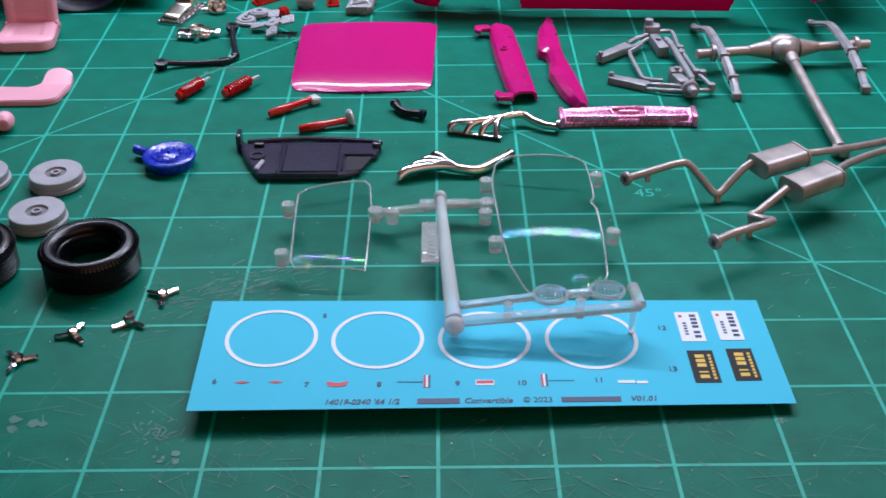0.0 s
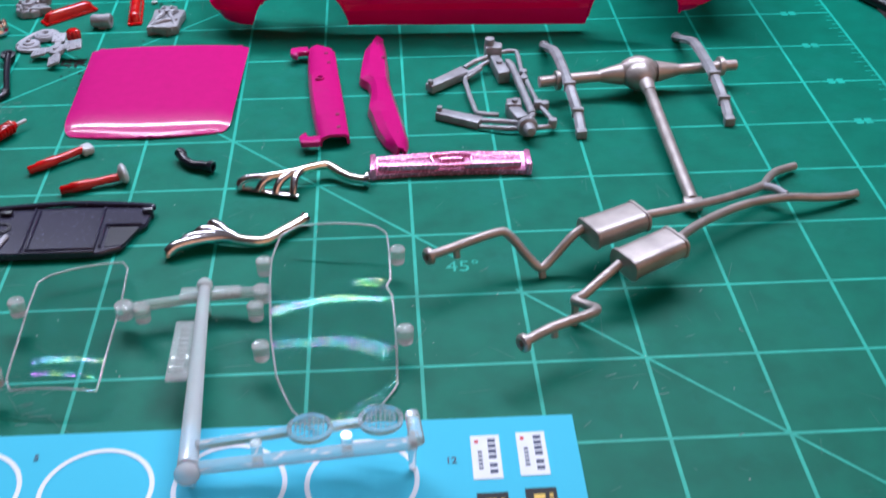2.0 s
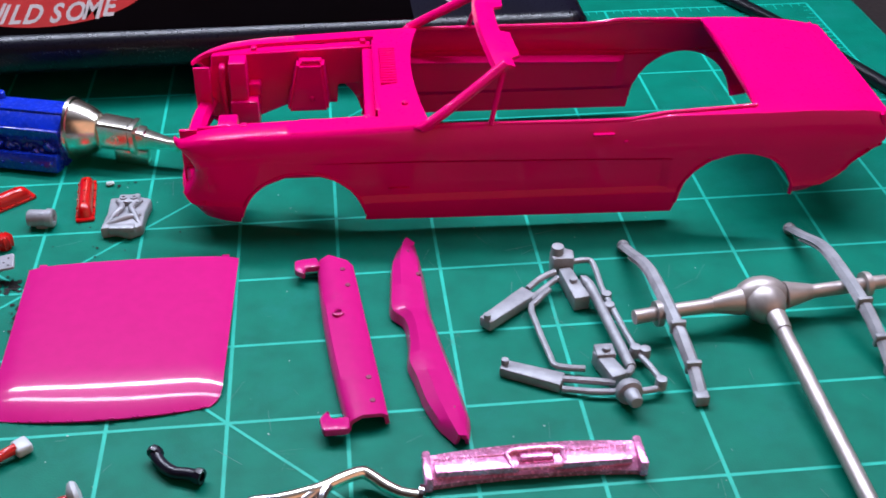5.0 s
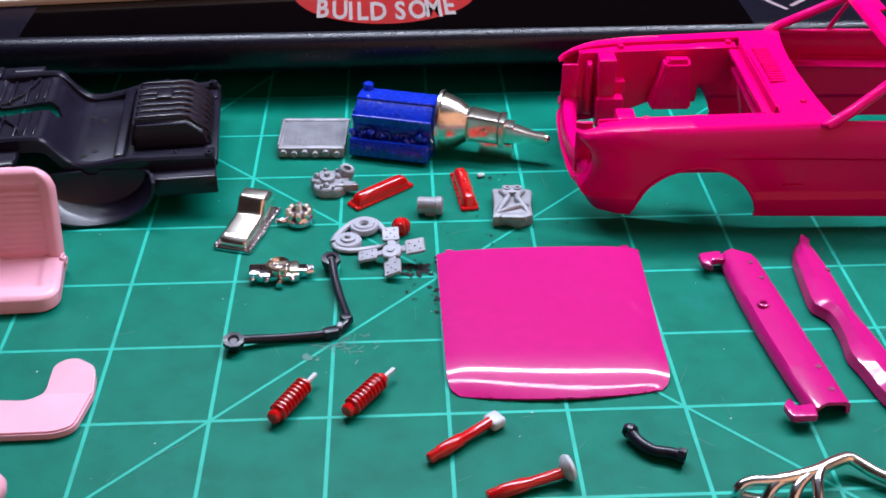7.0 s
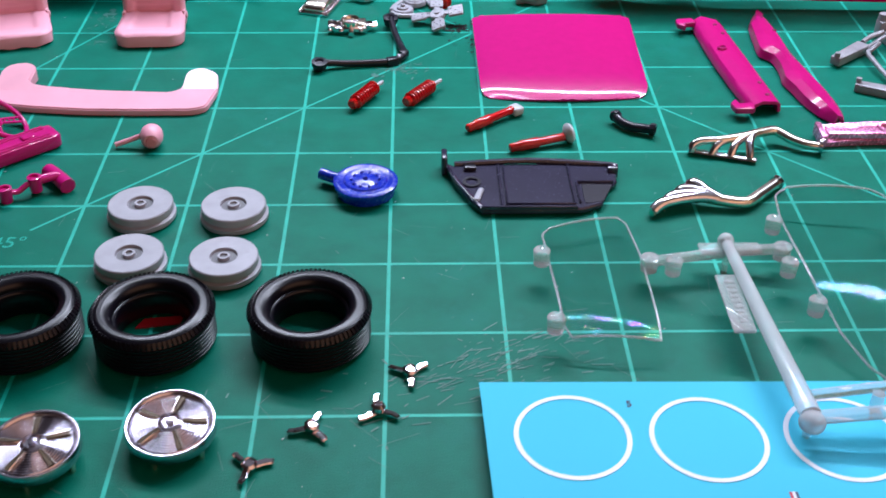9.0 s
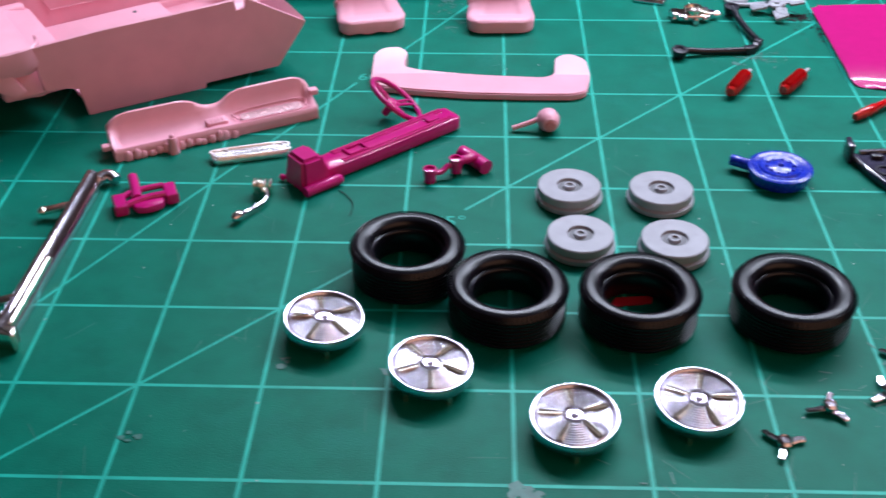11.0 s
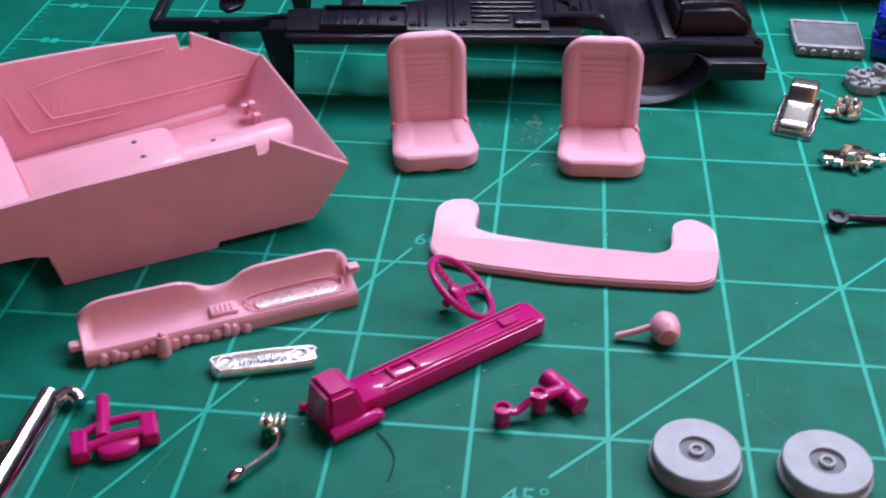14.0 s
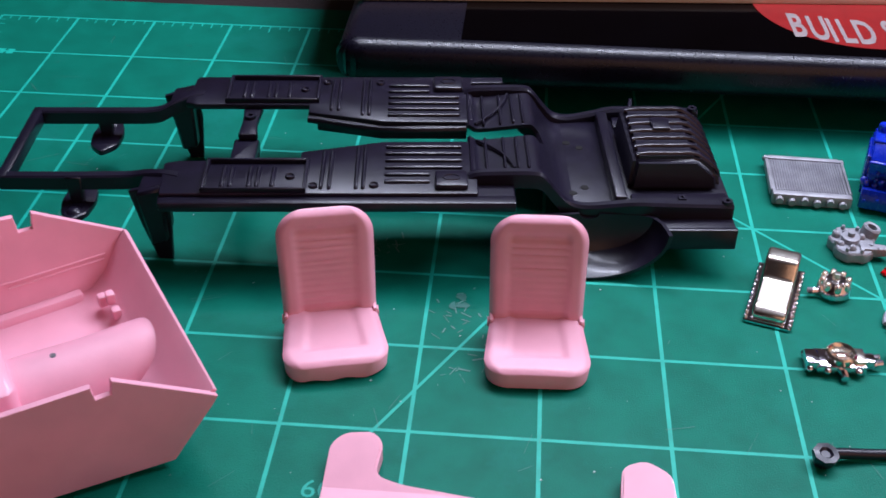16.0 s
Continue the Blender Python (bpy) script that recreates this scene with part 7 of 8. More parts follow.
# ---- black sway bar ----
sway = thing("anti_roll_bar", -27, -14, 0, 0, "black plastic bent anti-roll bar with cup ends", "model part")
bm = B()
tube(bm, [(-26.7, 4.0, 3.0), (-25.9, -2, 2.2), (-24.0, -11, 1.6), (-22.4, -17.6, 1.6), (-22.8, -20.2, 1.4), (-25.4, -23, 1.4), (-28, -23.8, 1.3), (-38, -24.6, 1.2), (-44, -25.4, 1.8), (-47, -26.2, 2.2)], 1.05, 10, 3)
part("bar", bm, BLACK, sway, placed=sway)
for x, y, z in ((-27.0, 4.6, 2.6), (-48.0, -26.8, 2.2)):
    bm = B()
    lathe(bm, [(0, -2.0), (1.8, -2.0), (2.6, 0.2), (2.5, 0.9), (1.4, 1.0), (0.9, 0.5), (0, 0.5)], 8, turned(x, y, z, 8, 0, 30))
    part("cup", bm, BLACK, sway, placed=sway)
part("knuckle", rbox(B(), -1.3, 1.3, -1.2, 1.2, -1.1, 1.1, 0.4, 2, turned(-22.6 + 27, -18.6 + 14, 1.6, 0, 0, 40)), BLACK, sway)
bm = B()
rbox(bm, -1.8, 1.8, -1.2, 1.2, -1.3, 1.2, 0.4, 2, turned(-26, -23.4, 1.4, 0, 0, 20))
part("collar", bm, BLACK, sway, placed=sway)
part("clip", rbox(B(), -24.6, -23.4, -22.6, -20.8, 1.6, 2.7, 0.3), GREY, sway, "scraped pale clip", placed=sway)


# ---- red shock absorbers ----
def coil_shock(x0, y0, x1, y1, label):
    ob = thing("coil_shock", x0, y0, 0, math.degrees(math.atan2(y1 - y0, x1 - x0)), label, "shock absorber", "two coil shocks")
    ln = math.hypot(x1 - x0, y1 - y0)
    bm = B()
    prof = [(0, 0), (1.3, 0), (1.6, 0.6), (1.3, 1.6)]
    z = 1.8
    while z < ln * 0.78:
        prof += [(1.5, z), (2.1, z + 0.3), (2.1, z + 0.6), (1.5, z + 0.9)]
        z += 1.15
    prof += [(1.4, z + 0.2), (1.2, ln * 0.82 + 0.6), (0, ln * 0.82 + 0.8)]
    lathe(bm, prof, 20, turned(0, 0, 2.2, 0, 88, 0))
    part("coil", bm, RED, ob, angle=30)
    bm = B()
    rbox(bm, ln * 0.8, ln * 1.12, -0.5, 0.5, 1.9, 2.9, 0.2, 1)
    part("rod", bm, WHITE, ob, "bare white rod end")
    return ob


coil_shock(-37.2, -53.0, -29.6, -40.6, "glossy red coil shock with a bare white rod")
coil_shock(-21.8, -51.6, -12.6, -39.6, "glossy red coil shock with a bare white rod, nearer the hood")


def plain_shock(x0, y0, x1, y1, head, label):
    ob = thing("shock_absorber", x0, y0, 0, math.degrees(math.atan2(y1 - y0, x1 - x0)), label, "shock absorber", "two long shocks")
    ln = math.hypot(x1 - x0, y1 - y0)
    part("barrel", lathe(B(), [(0, 0), (0.9, 0), (1.2, 0.4), (1.2, ln * 0.16), (1.45, ln * 0.18), (1.45, ln * 0.5), (1.15, ln * 0.53), (1.1, ln), (0, ln)], 20, turned(0, 0, 1.5, 0, 88, 0)), RED, ob)
    bm = B()
    if head:
        rbox(bm, ln - 0.6, ln + 3.0, -2.0, 2.0, 0.4, 2.8, 0.8, 3)
    else:
        lathe(bm, [(0, 0), (1.2, 0.1), (2.6, 0.9), (2.9, 1.6), (2.4, 2.4), (0, 2.8)], 20, turned(ln - 0.4, 0, 2.6, 0, 80, 0))
    part("head", bm, WHITE, ob, "translucent white end")
    return ob


plain_shock(-4.8, -65.6, 8.4, -55.8, True, "red shock absorber with a square white end")
plain_shock(6.2, -76.4, 21.6, -71.2, False, "red shock absorber with a round white end")

# ---- black hose ----
hose = thing("radiator_hose", 41, -64, 0, 0, "short black curved radiator hose", "hose")
part("pipe", tube(B(), [(37.0, -60.6, 2.4), (38.4, -63.2, 1.9), (41, -65.6, 1.7), (43.8, -66.4, 1.8), (46.2, -67.6, 2.0)], 1.3, 12, 4), BLACK, hose, placed=hose)
for x, y, z, rz in ((37.0, -60.4, 2.4, 62), (46.2, -67.6, 2.1, -26)):
    bm = B()
    lathe(bm, [(1.0, -0.7), (1.6, -0.8), (1.8, 0), (1.6, 0.8), (1.0, 0.7)], 9, turned(x, y, z, 0, 0, rz) @ turned(0, 0, 0, 0, 90, 0))
    part("clamp", bm, BLACK, hose, placed=hose)

# ---- chrome exhaust headers ----
head1 = thing("exhaust_header", 70, -75, 0, 0, "dulled chrome exhaust header with four runners", "exhaust header", "two headers")
part("flange", tube(B(), [(54.4, -77.2, 0.9), (62, -79.6, 0.9), (71.4, -82.6, 0.9)], 0.9, 8, 2, 0.8), CHROME_SATIN, head1, placed=head1)
for pts in (
    [(55.0, -77.6, 1.0), (55.4, -77.2, 2.6), (57.4, -76.8, 3.6), (60.4, -77.0, 3.9), (64, -76.9, 3.9)],
    [(60.2, -79.2, 1.0), (61.2, -78.4, 2.6), (62.8, -77.4, 3.6), (65.4, -76.6, 4.0)],
    [(65.0, -80.6, 1.0), (65.8, -79.2, 2.8), (67.4, -77.4, 3.8), (69.6, -75.9, 4.2)],
    [(69.8, -82.0, 1.0), (70.0, -80.2, 2.6), (70.4, -77.6, 4.0), (71.8, -75.0, 4.4)],
):
    part("runner", tube(B(), pts, 1.15, 12, 4), CHROME_SATIN, head1, placed=head1)
part("collector", tube(B(), [(62.6, -77.0, 3.9), (66, -76.5, 4.1), (70.4, -75.4, 4.3), (74.4, -73.2, 4.1), (78.4, -71.4, 3.7), (80.4, -72.2, 3.2), (83, -74.4, 2.6), (86.2, -76.4, 2.2), (90, -77.4, 2.1)], 1.3, 12, 4), CHROME_GOLD, head1, placed=head1)
bm = B()
lathe(bm, [(0.8, -0.5), (2.2, -0.5), (2.2, 0.5), (0.8, 0.5), (0.8, -0.5)], 16, turned(90, -77.4, 2.3, 0, 0, -16) @ turned(0, 0, 0, 0, 90, 0))
part("end_flange", bm, CHROME, head1, placed=head1)

head2 = thing("exhaust_header", 56, -101, 0, 0, "dulled chrome exhaust header lying with its runners upward", "exhaust header", "two headers")
for n in range(4):
    u = n / 3
    bm = B()
    tube(bm, [(39.6 + 9.6 * u, -107.6 + 8.6 * u, 1.6), (41.6 + 8.6 * u, -106.4 + 7.0 * u, 2.8 + 1.4 * u), (46 + 5.6 * u, -104.6 + 4.0 * u, 3.0 + 1.6 * u), (52 + 1.6 * u, -103.4 + 1.2 * u, 3.0 + 0.6 * u), (56.4, -103.6, 2.6)], 1.55, 12, 4)
    part("runner", bm, CHROME_SATIN, head2, placed=head2)
bm = B()
tube(bm, [(54.0, -103.2, 2.6), (58.6, -104.2, 2.2), (63.4, -104.4, 1.9), (68, -100.4, 1.9), (73.0, -95.6, 1.9)], 1.5, 12, 4)
part("collector", bm, CHROME_GOLD, head2, placed=head2)
bm = B()
lathe(bm, [(0, -0.5), (1.9, -0.5), (1.9, 0.5), (0, 0.5)], 16, turned(73.4, -95.2, 1.9, 0, 0, 45) @ turned(0, 0, 0, 0, 90, 0))
part("end_flange", bm, CHROME, head2, placed=head2)
part("port_flange", tube(B(), [(39, -108.2, 1.2), (43.6, -104.4, 1.4), (49, -99.4, 1.6)], 0.9, 8, 2), CHROME_GOLD, head2, placed=head2)

# ---- grille bumper with a painted pink reflection ----
# The body's pink reflection is put into this chrome's base colour.
pinkish = material("chrome_painted_reflection", (0.92, 0.30, 0.54), 0.26, metal=0.55, var=0.35, scale=400, bump=0.7, bscale=1100, rvar=0.1)
grille = thing("grille", 113, -71.5, 0, 0, "chrome grille bar with the body's pink reflection painted in, and a centre motif", "grille")
rows = []
for q in range(25):
    u = q / 24
    x = 91.6 + 43.6 * u
    bow = 1 - (2 * u - 1) ** 2
    y = -73.6 + 1.2 * bow - 2.2 * u * 0
    rows.append([(x, y - 0.8, 0.2), (x, y - 1.0, 1.6), (x, y, 2.2), (x, y + 1.6, 2.9), (x, y + 3.4, 3.4), (x, y + 5.0, 3.9 + 0.4 * bow), (x, y + 5.8, 3.0)])
bm = B()
sheet(bm, rows)
shell(bm, 0.8)
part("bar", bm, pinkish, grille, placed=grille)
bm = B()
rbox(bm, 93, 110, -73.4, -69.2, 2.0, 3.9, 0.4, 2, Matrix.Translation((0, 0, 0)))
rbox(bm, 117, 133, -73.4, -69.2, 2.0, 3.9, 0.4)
part("mesh_field", bm, pinkish, grille, "crosshatched mesh with the painted pink reflection", placed=grille)
bm = B()
for n in range(26):
    x = 93.4 + n * 0.64 if n < 13 else 117.6 + (n - 13) * 1.2
    tube(bm, [(x, -73.2, 3.0), (x + 0.6, -69.4, 4.1)], 0.22, 5, 1)
for n in range(4):
    tube(bm, [(93, -72.8 + n, 3.1 + 0.28 * n), (133, -72.8 + n, 3.1 + 0.28 * n)], 0.2, 5, 1)
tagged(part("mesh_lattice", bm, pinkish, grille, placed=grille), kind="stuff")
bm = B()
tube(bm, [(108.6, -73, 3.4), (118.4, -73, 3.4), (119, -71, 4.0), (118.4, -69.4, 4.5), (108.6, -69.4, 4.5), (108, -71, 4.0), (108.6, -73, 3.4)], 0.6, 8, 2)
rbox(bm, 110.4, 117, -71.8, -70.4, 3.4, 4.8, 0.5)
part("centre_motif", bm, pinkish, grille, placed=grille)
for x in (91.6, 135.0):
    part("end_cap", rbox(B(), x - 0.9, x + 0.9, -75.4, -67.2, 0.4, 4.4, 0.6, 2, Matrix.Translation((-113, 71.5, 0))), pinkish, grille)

# ---- front suspension ----
susp = thing("front_suspension", 128, -28, 0, 0, "grey plastic front suspension and steering linkage", "model part")


def plate_bar(bm, x0, y0, x1, y1, z0, z1, w0, w1, bevel=0.4):
    d = Vector((x1 - x0, y1 - y0, 0))
    s = Vector((-d.y, d.x, 0)).normalized()
    prism(bm, [(x0 + s.x * w0, y0 + s.y * w0), (x0 - s.x * w0, y0 - s.y * w0), (x1 - s.x * w1, y1 - s.y * w1), (x1 + s.x * w1, y1 + s.y * w1)], z0, z1, bevel, 2)


bm = B()
plate_bar(bm, 109.4, -25.6, 121.6, -15.2, 0.6, 3.4, 1.7, 2.2)
lathe(bm, [(0, 1.2), (0.8, 1.2), (0.9, 0)], 12, turned(110, -25.2, 3.5))
part("strut_arm", bm, SILVER, susp, placed=susp)
bm = B()
plate_bar(bm, 111.2, -40.4, 123.8, -46.8, 0.0, 2.6, 1.7, 2.2)
lathe(bm, [(0, 1.2), (0.8, 1.2), (0.9, 0)], 12, turned(111.9, -40.6, 2.7))
part("strut_arm", bm, SILVER, susp, placed=susp)
for pts, r in (([(121.4, -14.6, 3.2), (125, -11.6, 3.8), (129, -10, 4.4)], 0.8), ([(121.6, -17.6, 2.4), (126, -14, 3), (129.4, -11.4, 3.6)], 0.7), ([(123.8, -46, 1.8), (130, -47.8, 2.2), (135, -49.2, 2.4)], 0.8), ([(123.4, -48.6, 1.2), (130, -50.6, 1.6), (136, -51.4, 1.8)], 0.7)):
    part("control_rod", tube(B(), pts, r, 8, 2), SILVER, susp, placed=susp)
bm = B()
prism(bm, [(-2.6, -2.2), (2.6, -2.2), (3, 1.4), (0, 3.2), (-3, 1.4)], 0, 5.6, 0.5, 2, turned(131.4, -5.6, 1.0))
lathe(bm, [(0, 2.4), (1.5, 2.2), (1.7, 0)], 14, turned(130.2, -5.2, 6.4))
plate_bar(bm, 131.6, -8, 133.6, -20.4, 0.2, 4.2, 1.6, 2.0)
lathe(bm, [(0, 1.0), (0.9, 1.0), (1, 0)], 12, turned(132.6, -14, 4.1))
part("knuckle", bm, SILVER, susp, placed=susp)
bm = B()
plate_bar(bm, 133.2, -39.6, 136.2, -48.6, 0.4, 4.2, 1.6, 2.0)
rbox(bm, 132.2, 136.6, -42.6, -38.6, 0.2, 5, 0.4)
lathe(bm, [(0, 1.0), (0.9, 1.0), (1, 0)], 12, turned(134.6, -41, 4.9))
lathe(bm, [(0, 0), (2.8, 0), (3.1, 0.8), (2.8, 2), (1.8, 2.4), (1.6, 5.2), (1.2, 5.8), (0, 5.8)], 20, turned(137, -52, 3.0, 80, 0, 6))
part("knuckle", bm, SILVER, susp, placed=susp)
bm = B()
tube(bm, [(134.6, -13.6, 4.0), (136.2, -15.4, 4.0), (138, -30, 3.2), (139.6, -44.6, 2.6)], 1.25, 10, 2)
tube(bm, [(139.6, -44.6, 2.6), (138.6, -46.4, 2.4), (134.4, -45.4, 2.4)], 0.9, 8, 2)
part("centre_link", bm, SILVER, susp, placed=susp)
bm = B()
tube(bm, [(133.4, -5.6, 3.8), (138.2, -5.2, 3.8), (139.2, -8, 3.6), (139.2, -16, 3.4), (139.8, -22, 3.2), (141.6, -36, 2.8), (142.6, -41, 2.6)], 0.75, 8, 3)
tube(bm, [(142.6, -41, 2.6), (144.4, -46, 2.4), (145, -51, 2.2), (140, -52.4, 2.4)], 0.75, 8, 3)
for x, y in ((139.6, -19.4), (139.4, -23.6), (141.8, -39.6), (143.8, -40.4), (144.8, -50.8)):
    lathe(bm, [(0, -1.4), (1.2, -1.4), (1.4, 0), (1.2, 1.4), (0, 1.6)], 12, turned(x, y, 2.8))
part("tie_rod", bm, SILVER, susp, placed=susp)
bm = B()
tube(bm, [(126.6, -14.8, 2.8), (122.4, -19.4, 2.6), (121.0, -22.4, 2.4), (122.6, -38, 1.8), (123.6, -41.8, 1.8), (129.6, -43.2, 1.8)], 0.75, 8, 2)
part("torsion_link", bm, SILVER, susp, placed=susp)

# ---- rear axle ----
axle = thing("rear_axle", 174, -27, 0, 0, "steel-painted rear axle with drive shaft and leaf springs", "rear axle")
bm = B()
tube(bm, [(143.0, -32.2, 6.6), (155, -30.4, 6.6), (166, -29.2, 6.6), (174, -28.2, 6.6), (184, -27.2, 6.6), (206, -24.8, 6.6)], 1.7, 12, 2)
for x, y in ((148.8, -31.4), (201, -25.4)):
    lathe(bm, [(1.4, -0.7), (3.0, -0.7), (3.1, 0), (3.0, 0.7), (1.4, 0.7)], 18, turned(x, y, 6.6, 0, 0, 6) @ turned(0, 0, 0, 0, 90, 0))
part("tube", bm, STEEL, axle, placed=axle)
bm = B()
ball(bm, 174.4, -27.6, 6.6, 6.6, 4.6, 5.2, 20)
ball(bm, 174.6, -29.6, 6.6, 5.0, 5.8, 4.8, 18)
tube(bm, [(162, -29.5, 6.6), (169, -28.7, 6.6)], 1.9, 12, 1, r2=3.4)
tube(bm, [(187, -26.9, 6.6), (180, -27.6, 6.6)], 1.9, 12, 1, r2=3.4)
part("differential", bm, STEEL, axle, placed=axle)
bm = B()
tube(bm, [(175.6, -35, 6.4), (175.8, -40, 6.2)], 2.4, 12, 1, r2=1.9)
tube(bm, [(175.7, -38, 6.2), (176, -65, 4.4), (176.4, -93.6, 2.6)], 1.75, 12, 1)
rbox(bm, -2.6, 2.6, -1.6, 1.4, -1.5, 1.5, 0.4, 2, turned(176.4, -94.6, 2.2, 0, 0, -4))
rbox(bm, -1, 1, -2.8, -1, -1.1, 1.1, 0.3, 2, turned(176.4, -94.6, 2.2, 0, 0, -4))
part("drive_shaft", bm, STEEL, axle, placed=axle)
for x0, y0, x1, y1 in ((149.2, 2.6, 152.8, -55.0), (194.6, 6.0, 198.0, -50.4)):
    bm = B()
    mid = ((x0 + x1) / 2 - 0.6, (y0 + y1) / 2)
    pts = [(x0, y0, 1.8), (x0 + 0.2, y0 - 8, 5.0), (mid[0] - 0.4, mid[1] + 10, 9.0), (mid[0] + 0.2, mid[1], 9.4), (mid[0] + 1.0, mid[1] - 12, 8.2), (x1 - 0.2, y1 + 7, 4.6), (x1, y1, 1.6)]
    tube(bm, pts, 1.6, 6, 4, 0.6)
    tube(bm, [(p[0], p[1], p[2] - 1.0) for p in pts[1:6]], 1.5, 6, 4, 0.5)
    ball(bm, x0, y0 + 0.4, 1.6, 1.6)
    for q, w in ((4, 0.0), (5, 0.5)):
        p = pts[q]
        rbox(bm, p[0] - 1.75, p[0] + 1.75, p[1] - 0.6, p[1] + 0.6, p[2] - 1.8, p[2] + 1.5, 0.3)
    rbox(bm, x1 - 1.6, x1 + 1.6, y1 - 1.2, y1 + 1.4, 0.0, 2.8, 0.5)
    part("leaf_spring", bm, SILVER, axle, placed=axle)

# ---- twin exhaust ----
exhaust = thing("twin_exhaust", 160, -112, 0, 0, "steel-painted twin exhaust system with two mufflers", "exhaust")
p1 = [(105.2, -124.8, 10.6), (110, -122, 10.4), (121, -116.4, 10.4), (124.6, -116, 9.6), (129, -119.4, 5.4), (132.4, -120.8, 2.6), (136, -118.6, 4.6), (141, -115.6, 8.6), (144.6, -114, 9.8)]
bm = B()
tube(bm, p1, 1.15, 10, 4)
part("front_pipe", bm, STEEL, exhaust, placed=exhaust)
bm = B()
tube(bm, [(132.6, -120.6, 2.4), (132.8, -121.4, 0.1)], 1.0, 8, 1)
tube(bm, [(111.4, -121.4, 9.6), (111.6, -121.8, 7.6)], 0.9, 8, 1)
part("hanger", bm, STEEL, exhaust, placed=exhaust)
p2 = [(124.2, -156.4, 9.8), (130, -152.4, 9.8), (139, -148, 9.6), (141.6, -145.6, 9.0), (140.8, -142, 7.2), (137.8, -138.4, 6.2), (140, -137, 6.4), (144, -134, 7.8), (149.6, -129.6, 9.6)]
bm = B()
tube(bm, p2, 1.15, 10, 4)
part("front_pipe", bm, STEEL, exhaust, placed=exhaust)
bm = B()
tube(bm, [(137.8, -138.6, 6.4), (138, -139.4, 3.2), (137.8, -139.6, 0.1)], 0.95, 8, 1)
tube(bm, [(131, -151.8, 9.2), (131.2, -152.2, 7.2)], 0.9, 8, 1)
part("hanger", bm, STEEL, exhaust, placed=exhaust)
for x, y, z, rz in ((104.6, -125.2, 10.6, 30), (123.6, -156.9, 9.8, 32)):
    bm = B()
    lathe(bm, [(0.8, -0.6), (1.5, -0.9), (2.1, -0.4), (2.1, 0.6), (1.5, 0.9), (0.8, 0.6), (0.8, -0.6)], 16, turned(x, y, z, 0, 0, rz) @ turned(0, 0, 0, 0, 90, 0))
    part("pipe_flange", bm, STEEL, exhaust, placed=exhaust)
for (ax, ay), (bx, by), z in (((144.2, -116.8), (158.6, -109.6), 9.4), ((150.6, -129.8), (165.2, -121.2), 9.4)):
    m = turned(ax, ay, z, 0, 0, math.degrees(math.atan2(by - ay, bx - ax)))
    ln = math.hypot(bx - ax, by - ay)
    bm = B()
    sec = rounded([(-4.6, -2.6), (4.6, -2.6), (4.6, 2.6), (-4.6, 2.6)], 2.4, 5)
    prism(bm, sec, 0, ln, 0.3, 1, m @ Matrix(((0, 0, 1, 0), (1, 0, 0, 0), (0, 1, 0, 0), (0, 0, 0, 1))))
    for c in (0.3, ln - 0.5):
        big = [(x * 1.06, y * 1.1) for x, y in sec]
        prism(bm, big, c - 0.4, c + 0.5, 0.15, 1, m @ Matrix(((0, 0, 1, 0), (1, 0, 0, 0), (0, 1, 0, 0), (0, 0, 0, 1))))
    part("muffler", bm, STEEL, exhaust, placed=exhaust)
bm = B()
tube(bm, [(158, -110, 9.4), (170, -105.6, 8.4), (183.6, -99.2, 6.8), (195.4, -91.4, 4.8), (199, -86, 3.6), (203, -81, 2.6), (209.4, -77.2, 1.8)], 1.15, 10, 4)
part("tail_pipe", bm, STEEL, exhaust, placed=exhaust)
bm = B()
tube(bm, [(164.6, -121.6, 9.4), (172, -113.6, 8.4), (183.4, -104.6, 6.8), (193, -99.6, 5.8), (202, -96.8, 4.6), (210, -95.4, 3.2), (217.6, -93.4, 2.0), (222, -91.6, 1.6)], 1.15, 10, 4)
part("tail_pipe", bm, STEEL, exhaust, placed=exhaust)
bm = B()
tube(bm, [(196, -91.4, 4.8), (198.6, -92.6, 4.8), (201, -95.6, 4.6)], 1.1, 10, 3)
part("balance_pipe", bm, GREY, exhaust, placed=exhaust)

# ---- clear sprue with windscreen ----
sprue = thing("clear_sprue", 56, -150, 0, 0, "clear plastic sprue carrying a windscreen, rear window and lamp lenses", "clear sprue")


def glass_pane(outline, z_at, thick=0.5, cols=16, rows_=36):
    """A curved pane inside an outline given as left and right edges from the far end to the near end."""
    bm = B()
    rws = []
    for q in range(rows_ + 1):
        v = q / rows_ * (len(outline) - 1)
        i = min(int(v), len(outline) - 2)
        fr = v - i
        (l0, r0), (l1, r1) = outline[i], outline[i + 1]
        l = [l0[k] + (l1[k] - l0[k]) * fr for k in (0, 1)]
        r = [r0[k] + (r1[k] - r0[k]) * fr for k in (0, 1)]
        row = []
        for p in range(cols + 1):
            u = p / cols
            x, y = l[0] + (r[0] - l[0]) * u, l[1] + (r[1] - l[1]) * u
            row.append((x, y, z_at(u, y)))
        rws.append(row)
    sheet(bm, rws)
    shell(bm, thick)
    return bm, [Vector(p) for p in rws[0] + [r[-1] for r in rws[1:]] + rws[-1][-2::-1] + [r[0] for r in rws[-2:0:-1]]]


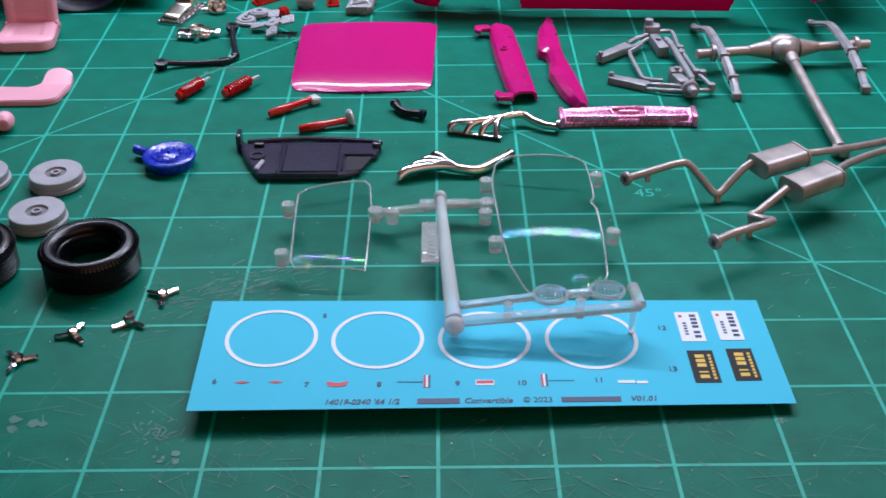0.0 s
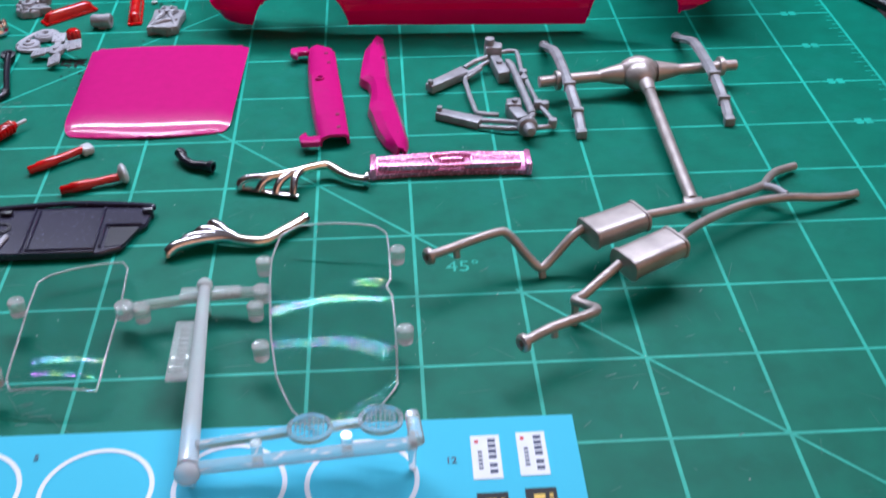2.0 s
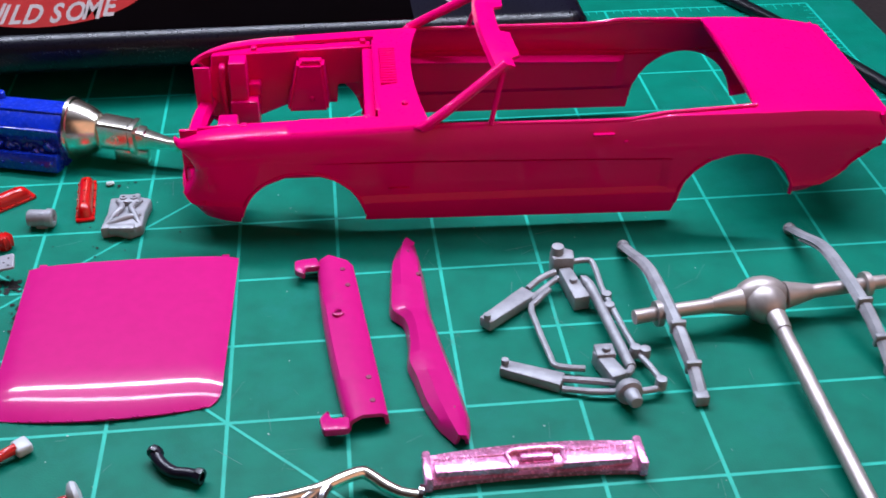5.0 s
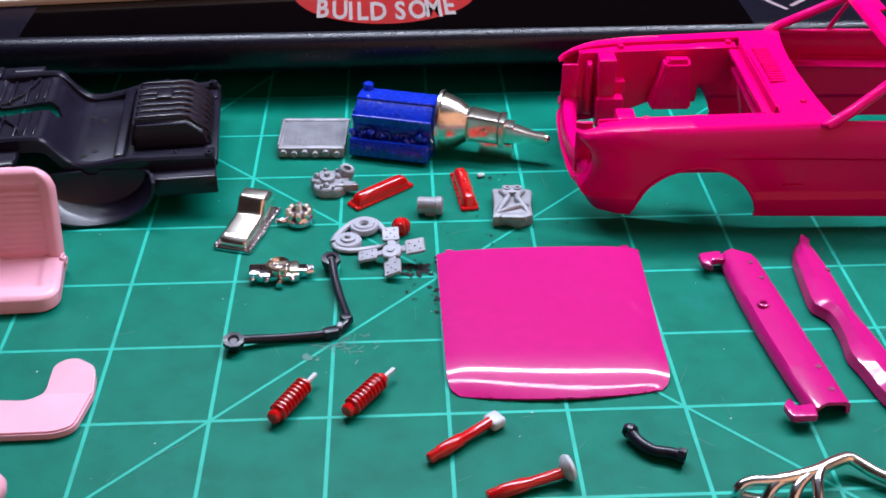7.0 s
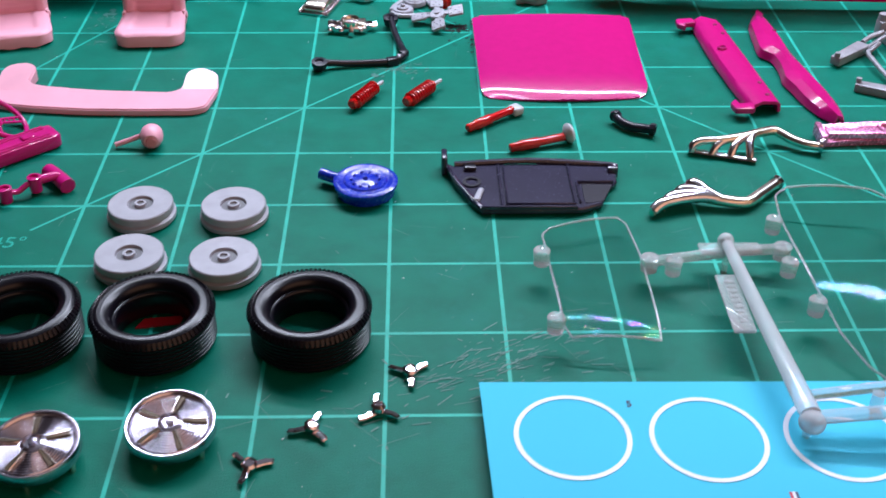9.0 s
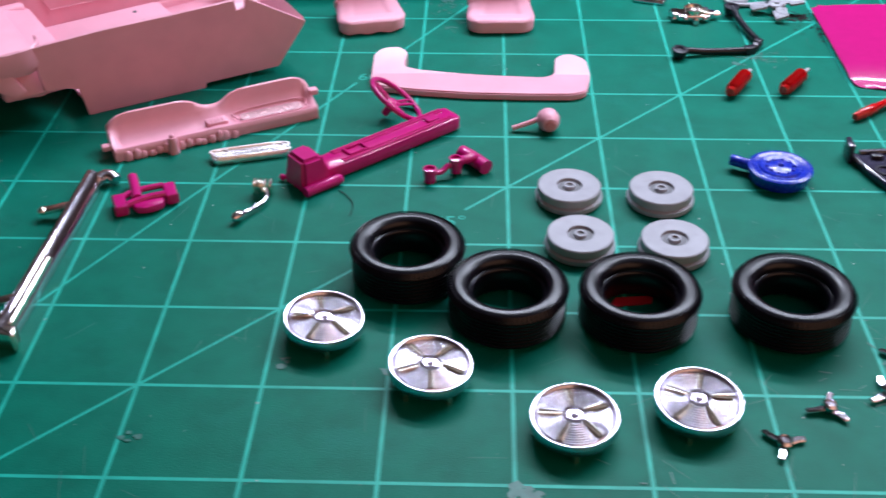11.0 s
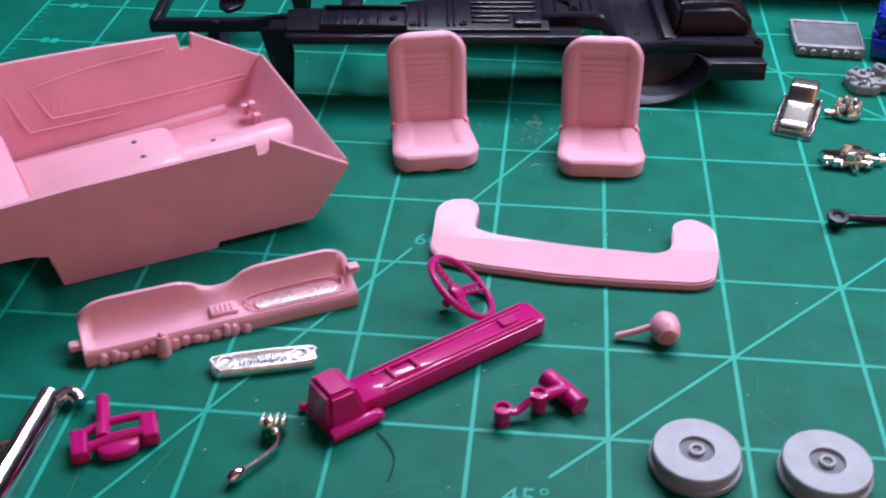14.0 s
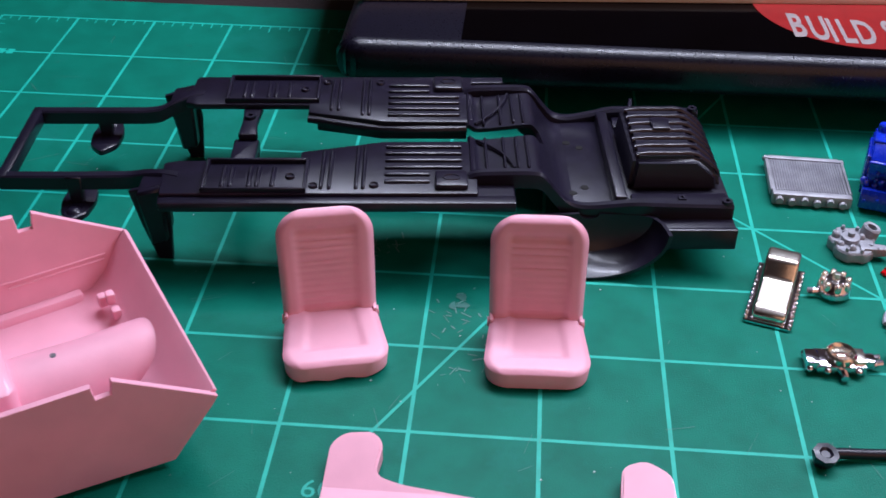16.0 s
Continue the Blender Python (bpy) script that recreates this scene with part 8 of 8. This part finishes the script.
def windscreen_z(u, y):
    mid = soft(y - 11 * (u - 0.5), [(-182, -3.2), (-175, -1.2), (-169, 0.5), (-163, 2.2), (-156, 4.0), (-149, 5.6), (-143, 6.7), (-137, 7.5), (-131, 8.0), (-123, 8.4), (-113, 8.3), (-105, 7.9), (-98, 7.4)])
    return max(0.6, mid - 0.8 * (2 * u - 1) ** 2 + 0.04 * (u - 0.5) * min(0, y + 125))


def rear_window_z(u, y):
    mid = soft(y, [(-161, 5.2), (-157, 6.0), (-153, 6.4), (-147, 6.6), (-130, 6.4), (-113, 5.4)])
    return max(1.0, mid - 0.7 - 0.8 * (2 * u - 1) ** 2 + 0.02 * (-140 - y))


for name, label, z_at, outline in (
    ("rear_window", "clear curved rear window", rear_window_z, [((12.6, -118.2), (29.6, -113.2)), ((10.6, -121), (31.2, -116)), ((11, -133), (32.2, -130)), ((11.6, -145), (32.2, -145)), ((12, -156.4), (32.1, -156.4)), ((13.4, -159.4), (31.8, -160.6))]),
    ("windscreen", "clear curved windscreen", windscreen_z, [((72.6, -105.0), (92.2, -107.4)), ((68.4, -109), (94.8, -110.6)), ((66.8, -120), (95.2, -118)), ((67, -129), (95.4, -128.6)), ((67.2, -132), (94.2, -131)), ((67.5, -136), (95.6, -134)), ((68.2, -147), (96.2, -147)), ((70, -159), (96, -159)), ((73.4, -167), (91.6, -166)), ((77.4, -171.4), (86.6, -172)), ((79.6, -173.8), (82.6, -174.4))]),
):
    pane, edge = glass_pane(outline, z_at)
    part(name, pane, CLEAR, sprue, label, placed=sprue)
    part("glass_edge", tube(B(), edge, 0.28, 6, 1, closed=True), CLEAR_EDGE, sprue, placed=sprue)


def runner(bm, x0, y0, z0, x1, y1, z1, w=1.5, h=1.3):
    tube(bm, [(x0, y0, z0), (x1, y1, z1)], w, 8, 1, h / w)


bm = B()
tube(bm, [(51.8, -129.4, 7.6), (53.2, -158, 7.8), (54.8, -187, 8.2)], 1.35, 10, 1, 0.9, r2=2.1)
ball(bm, 51.8, -129.2, 7.6, 1.9)
ball(bm, 54.8, -188.6, 7.6, 2.6, 2.6, 2.2)
part("main_runner", bm, CLEAR_THICK, sprue, placed=sprue)
bm = B()
runner(bm, 33.4, -134.4, 5.6, 51, -131, 5.6, 1.3, 1.2)
runner(bm, 53, -130.6, 5.6, 66, -130, 6, 1.3, 1.2)
for x, y in ((33.6, -134.4), (65, -130.2)):
    lathe(bm, [(0, 0), (1.9, 0), (2.1, 3.4), (1.4, 3.6), (0, 3.4)], 16, turned(x, y, 3.4))
part("cross_runner", bm, CLEAR_FROST, sprue, placed=sprue)
bm = B()
runner(bm, 55, -187.6, 7.8, 99.4, -187.4, 12.0, 1.4, 1.3)
runner(bm, 56, -182.6, 9, 74.6, -181.4, 10.6, 1.1, 1.0)
runner(bm, 99.4, -187.4, 12.2, 98.6, -179.6, 12.2, 1.5, 1.3)
runner(bm, 82.8, -181, 11.0, 88.6, -180.4, 11.2, 1.2, 0.9)
for x, y in ((68, -183), (85.6, -181.8)):
    lathe(bm, [(0, 0), (1.2, 0), (1.2, 5), (0, 5)], 12, turned(x, y - 1.6, 6))
part("lens_runner", bm, CLEAR_FROST, sprue, placed=sprue)
for x, y in ((78.4, -181.6), (92.4, -180.0)):
    bm = B()
    lathe(bm, [(3.4, 0), (4.4, 0.2), (4.5, 1.0), (4.0, 1.4), (3.4, 1.0), (2.6, 1.6), (1.4, 2.0), (0, 2.2), (0, 1.6), (1.4, 1.4), (2.6, 0.8), (3.4, 0)], 28, turned(x, y, 10.6, -8, 0, 0))
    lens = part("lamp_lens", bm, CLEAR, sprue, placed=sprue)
    part("rim", lathe(B(), [(3.5, 0.9), (4.0, 1.55), (4.6, 1.1), (4.5, 0.1), (3.5, 0.9)], 28, turned(x - 56, y + 150, 10.6, -8, 0, 0)), CLEAR_EDGE, lens)
    bm = B()
    for n in range(7):
        d = -2.7 + 0.9 * n
        w = math.sqrt(3.2 ** 2 - d * d)
        for a, b in (((-w, d), (w, d)), ((d, -w), (d, w))):
            tube(bm, [(a[0], a[1], 2.0 - 0.1 * (a[0] ** 2 + a[1] ** 2)), (a[0] / 2 + b[0] / 2, a[1] / 2 + b[1] / 2, 2.2 - 0.1 * d * d), (b[0], b[1], 2.0 - 0.1 * (b[0] ** 2 + b[1] ** 2))], 0.13, 5, 3)
    bm.transform(turned(x - 56, y + 150, 10.6, -8, 0, 0))
    tagged(part("lens_fluting", bm, CLEAR_EDGE, lens), kind="stuff")
for x, y in ((9.2, -133.4), (10.0, -157.4), (38.4, -137.4), (64.2, -138.2), (65.0, -121.2), (66.4, -152.2), (97.2, -118.6), (98.2, -148.6)):
    bm = B()
    lathe(bm, [(0, 0), (1.75, 0), (1.95, 3.6), (1.7, 3.9), (1.2, 3.7), (0, 3.6)], 18, turned(x, y, 4.6))
    part("peg", bm, CLEAR_FROST, sprue, placed=sprue)
for x, y, z in ((52, -131, 7), (55, -187, 7.4), (98.4, -184.6, 11)):
    part("stand_pin", lathe(B(), [(0, 0), (0.7, 0), (1.0, z), (0, z)], 12, turned(x, y, 0)), CLEAR_FROST, sprue, placed=sprue)
bm = B()
rbox(bm, 46.6, 51.4, -161, -141.4, 6.2, 7.2, 0.4)
rbox(bm, 45.8, 51.4, -131.4, -127.4, 5.0, 6.0, 0.4)
rbox(bm, 53.4, 60, -131.4, -127.4, 5.0, 6.0, 0.4)
part("tag_plate", bm, CLEAR_FROST, sprue, placed=sprue)
bm = B()
for n in range(9):
    rbox(bm, 48.2, 50.4, -145 - n * 1.7, -143.8 - n * 1.7, 7.0, 7.5, 0.15, 1)
part("embossed_code", bm, CLEAR_FROST, sprue, "embossed code, unreadable", placed=sprue)
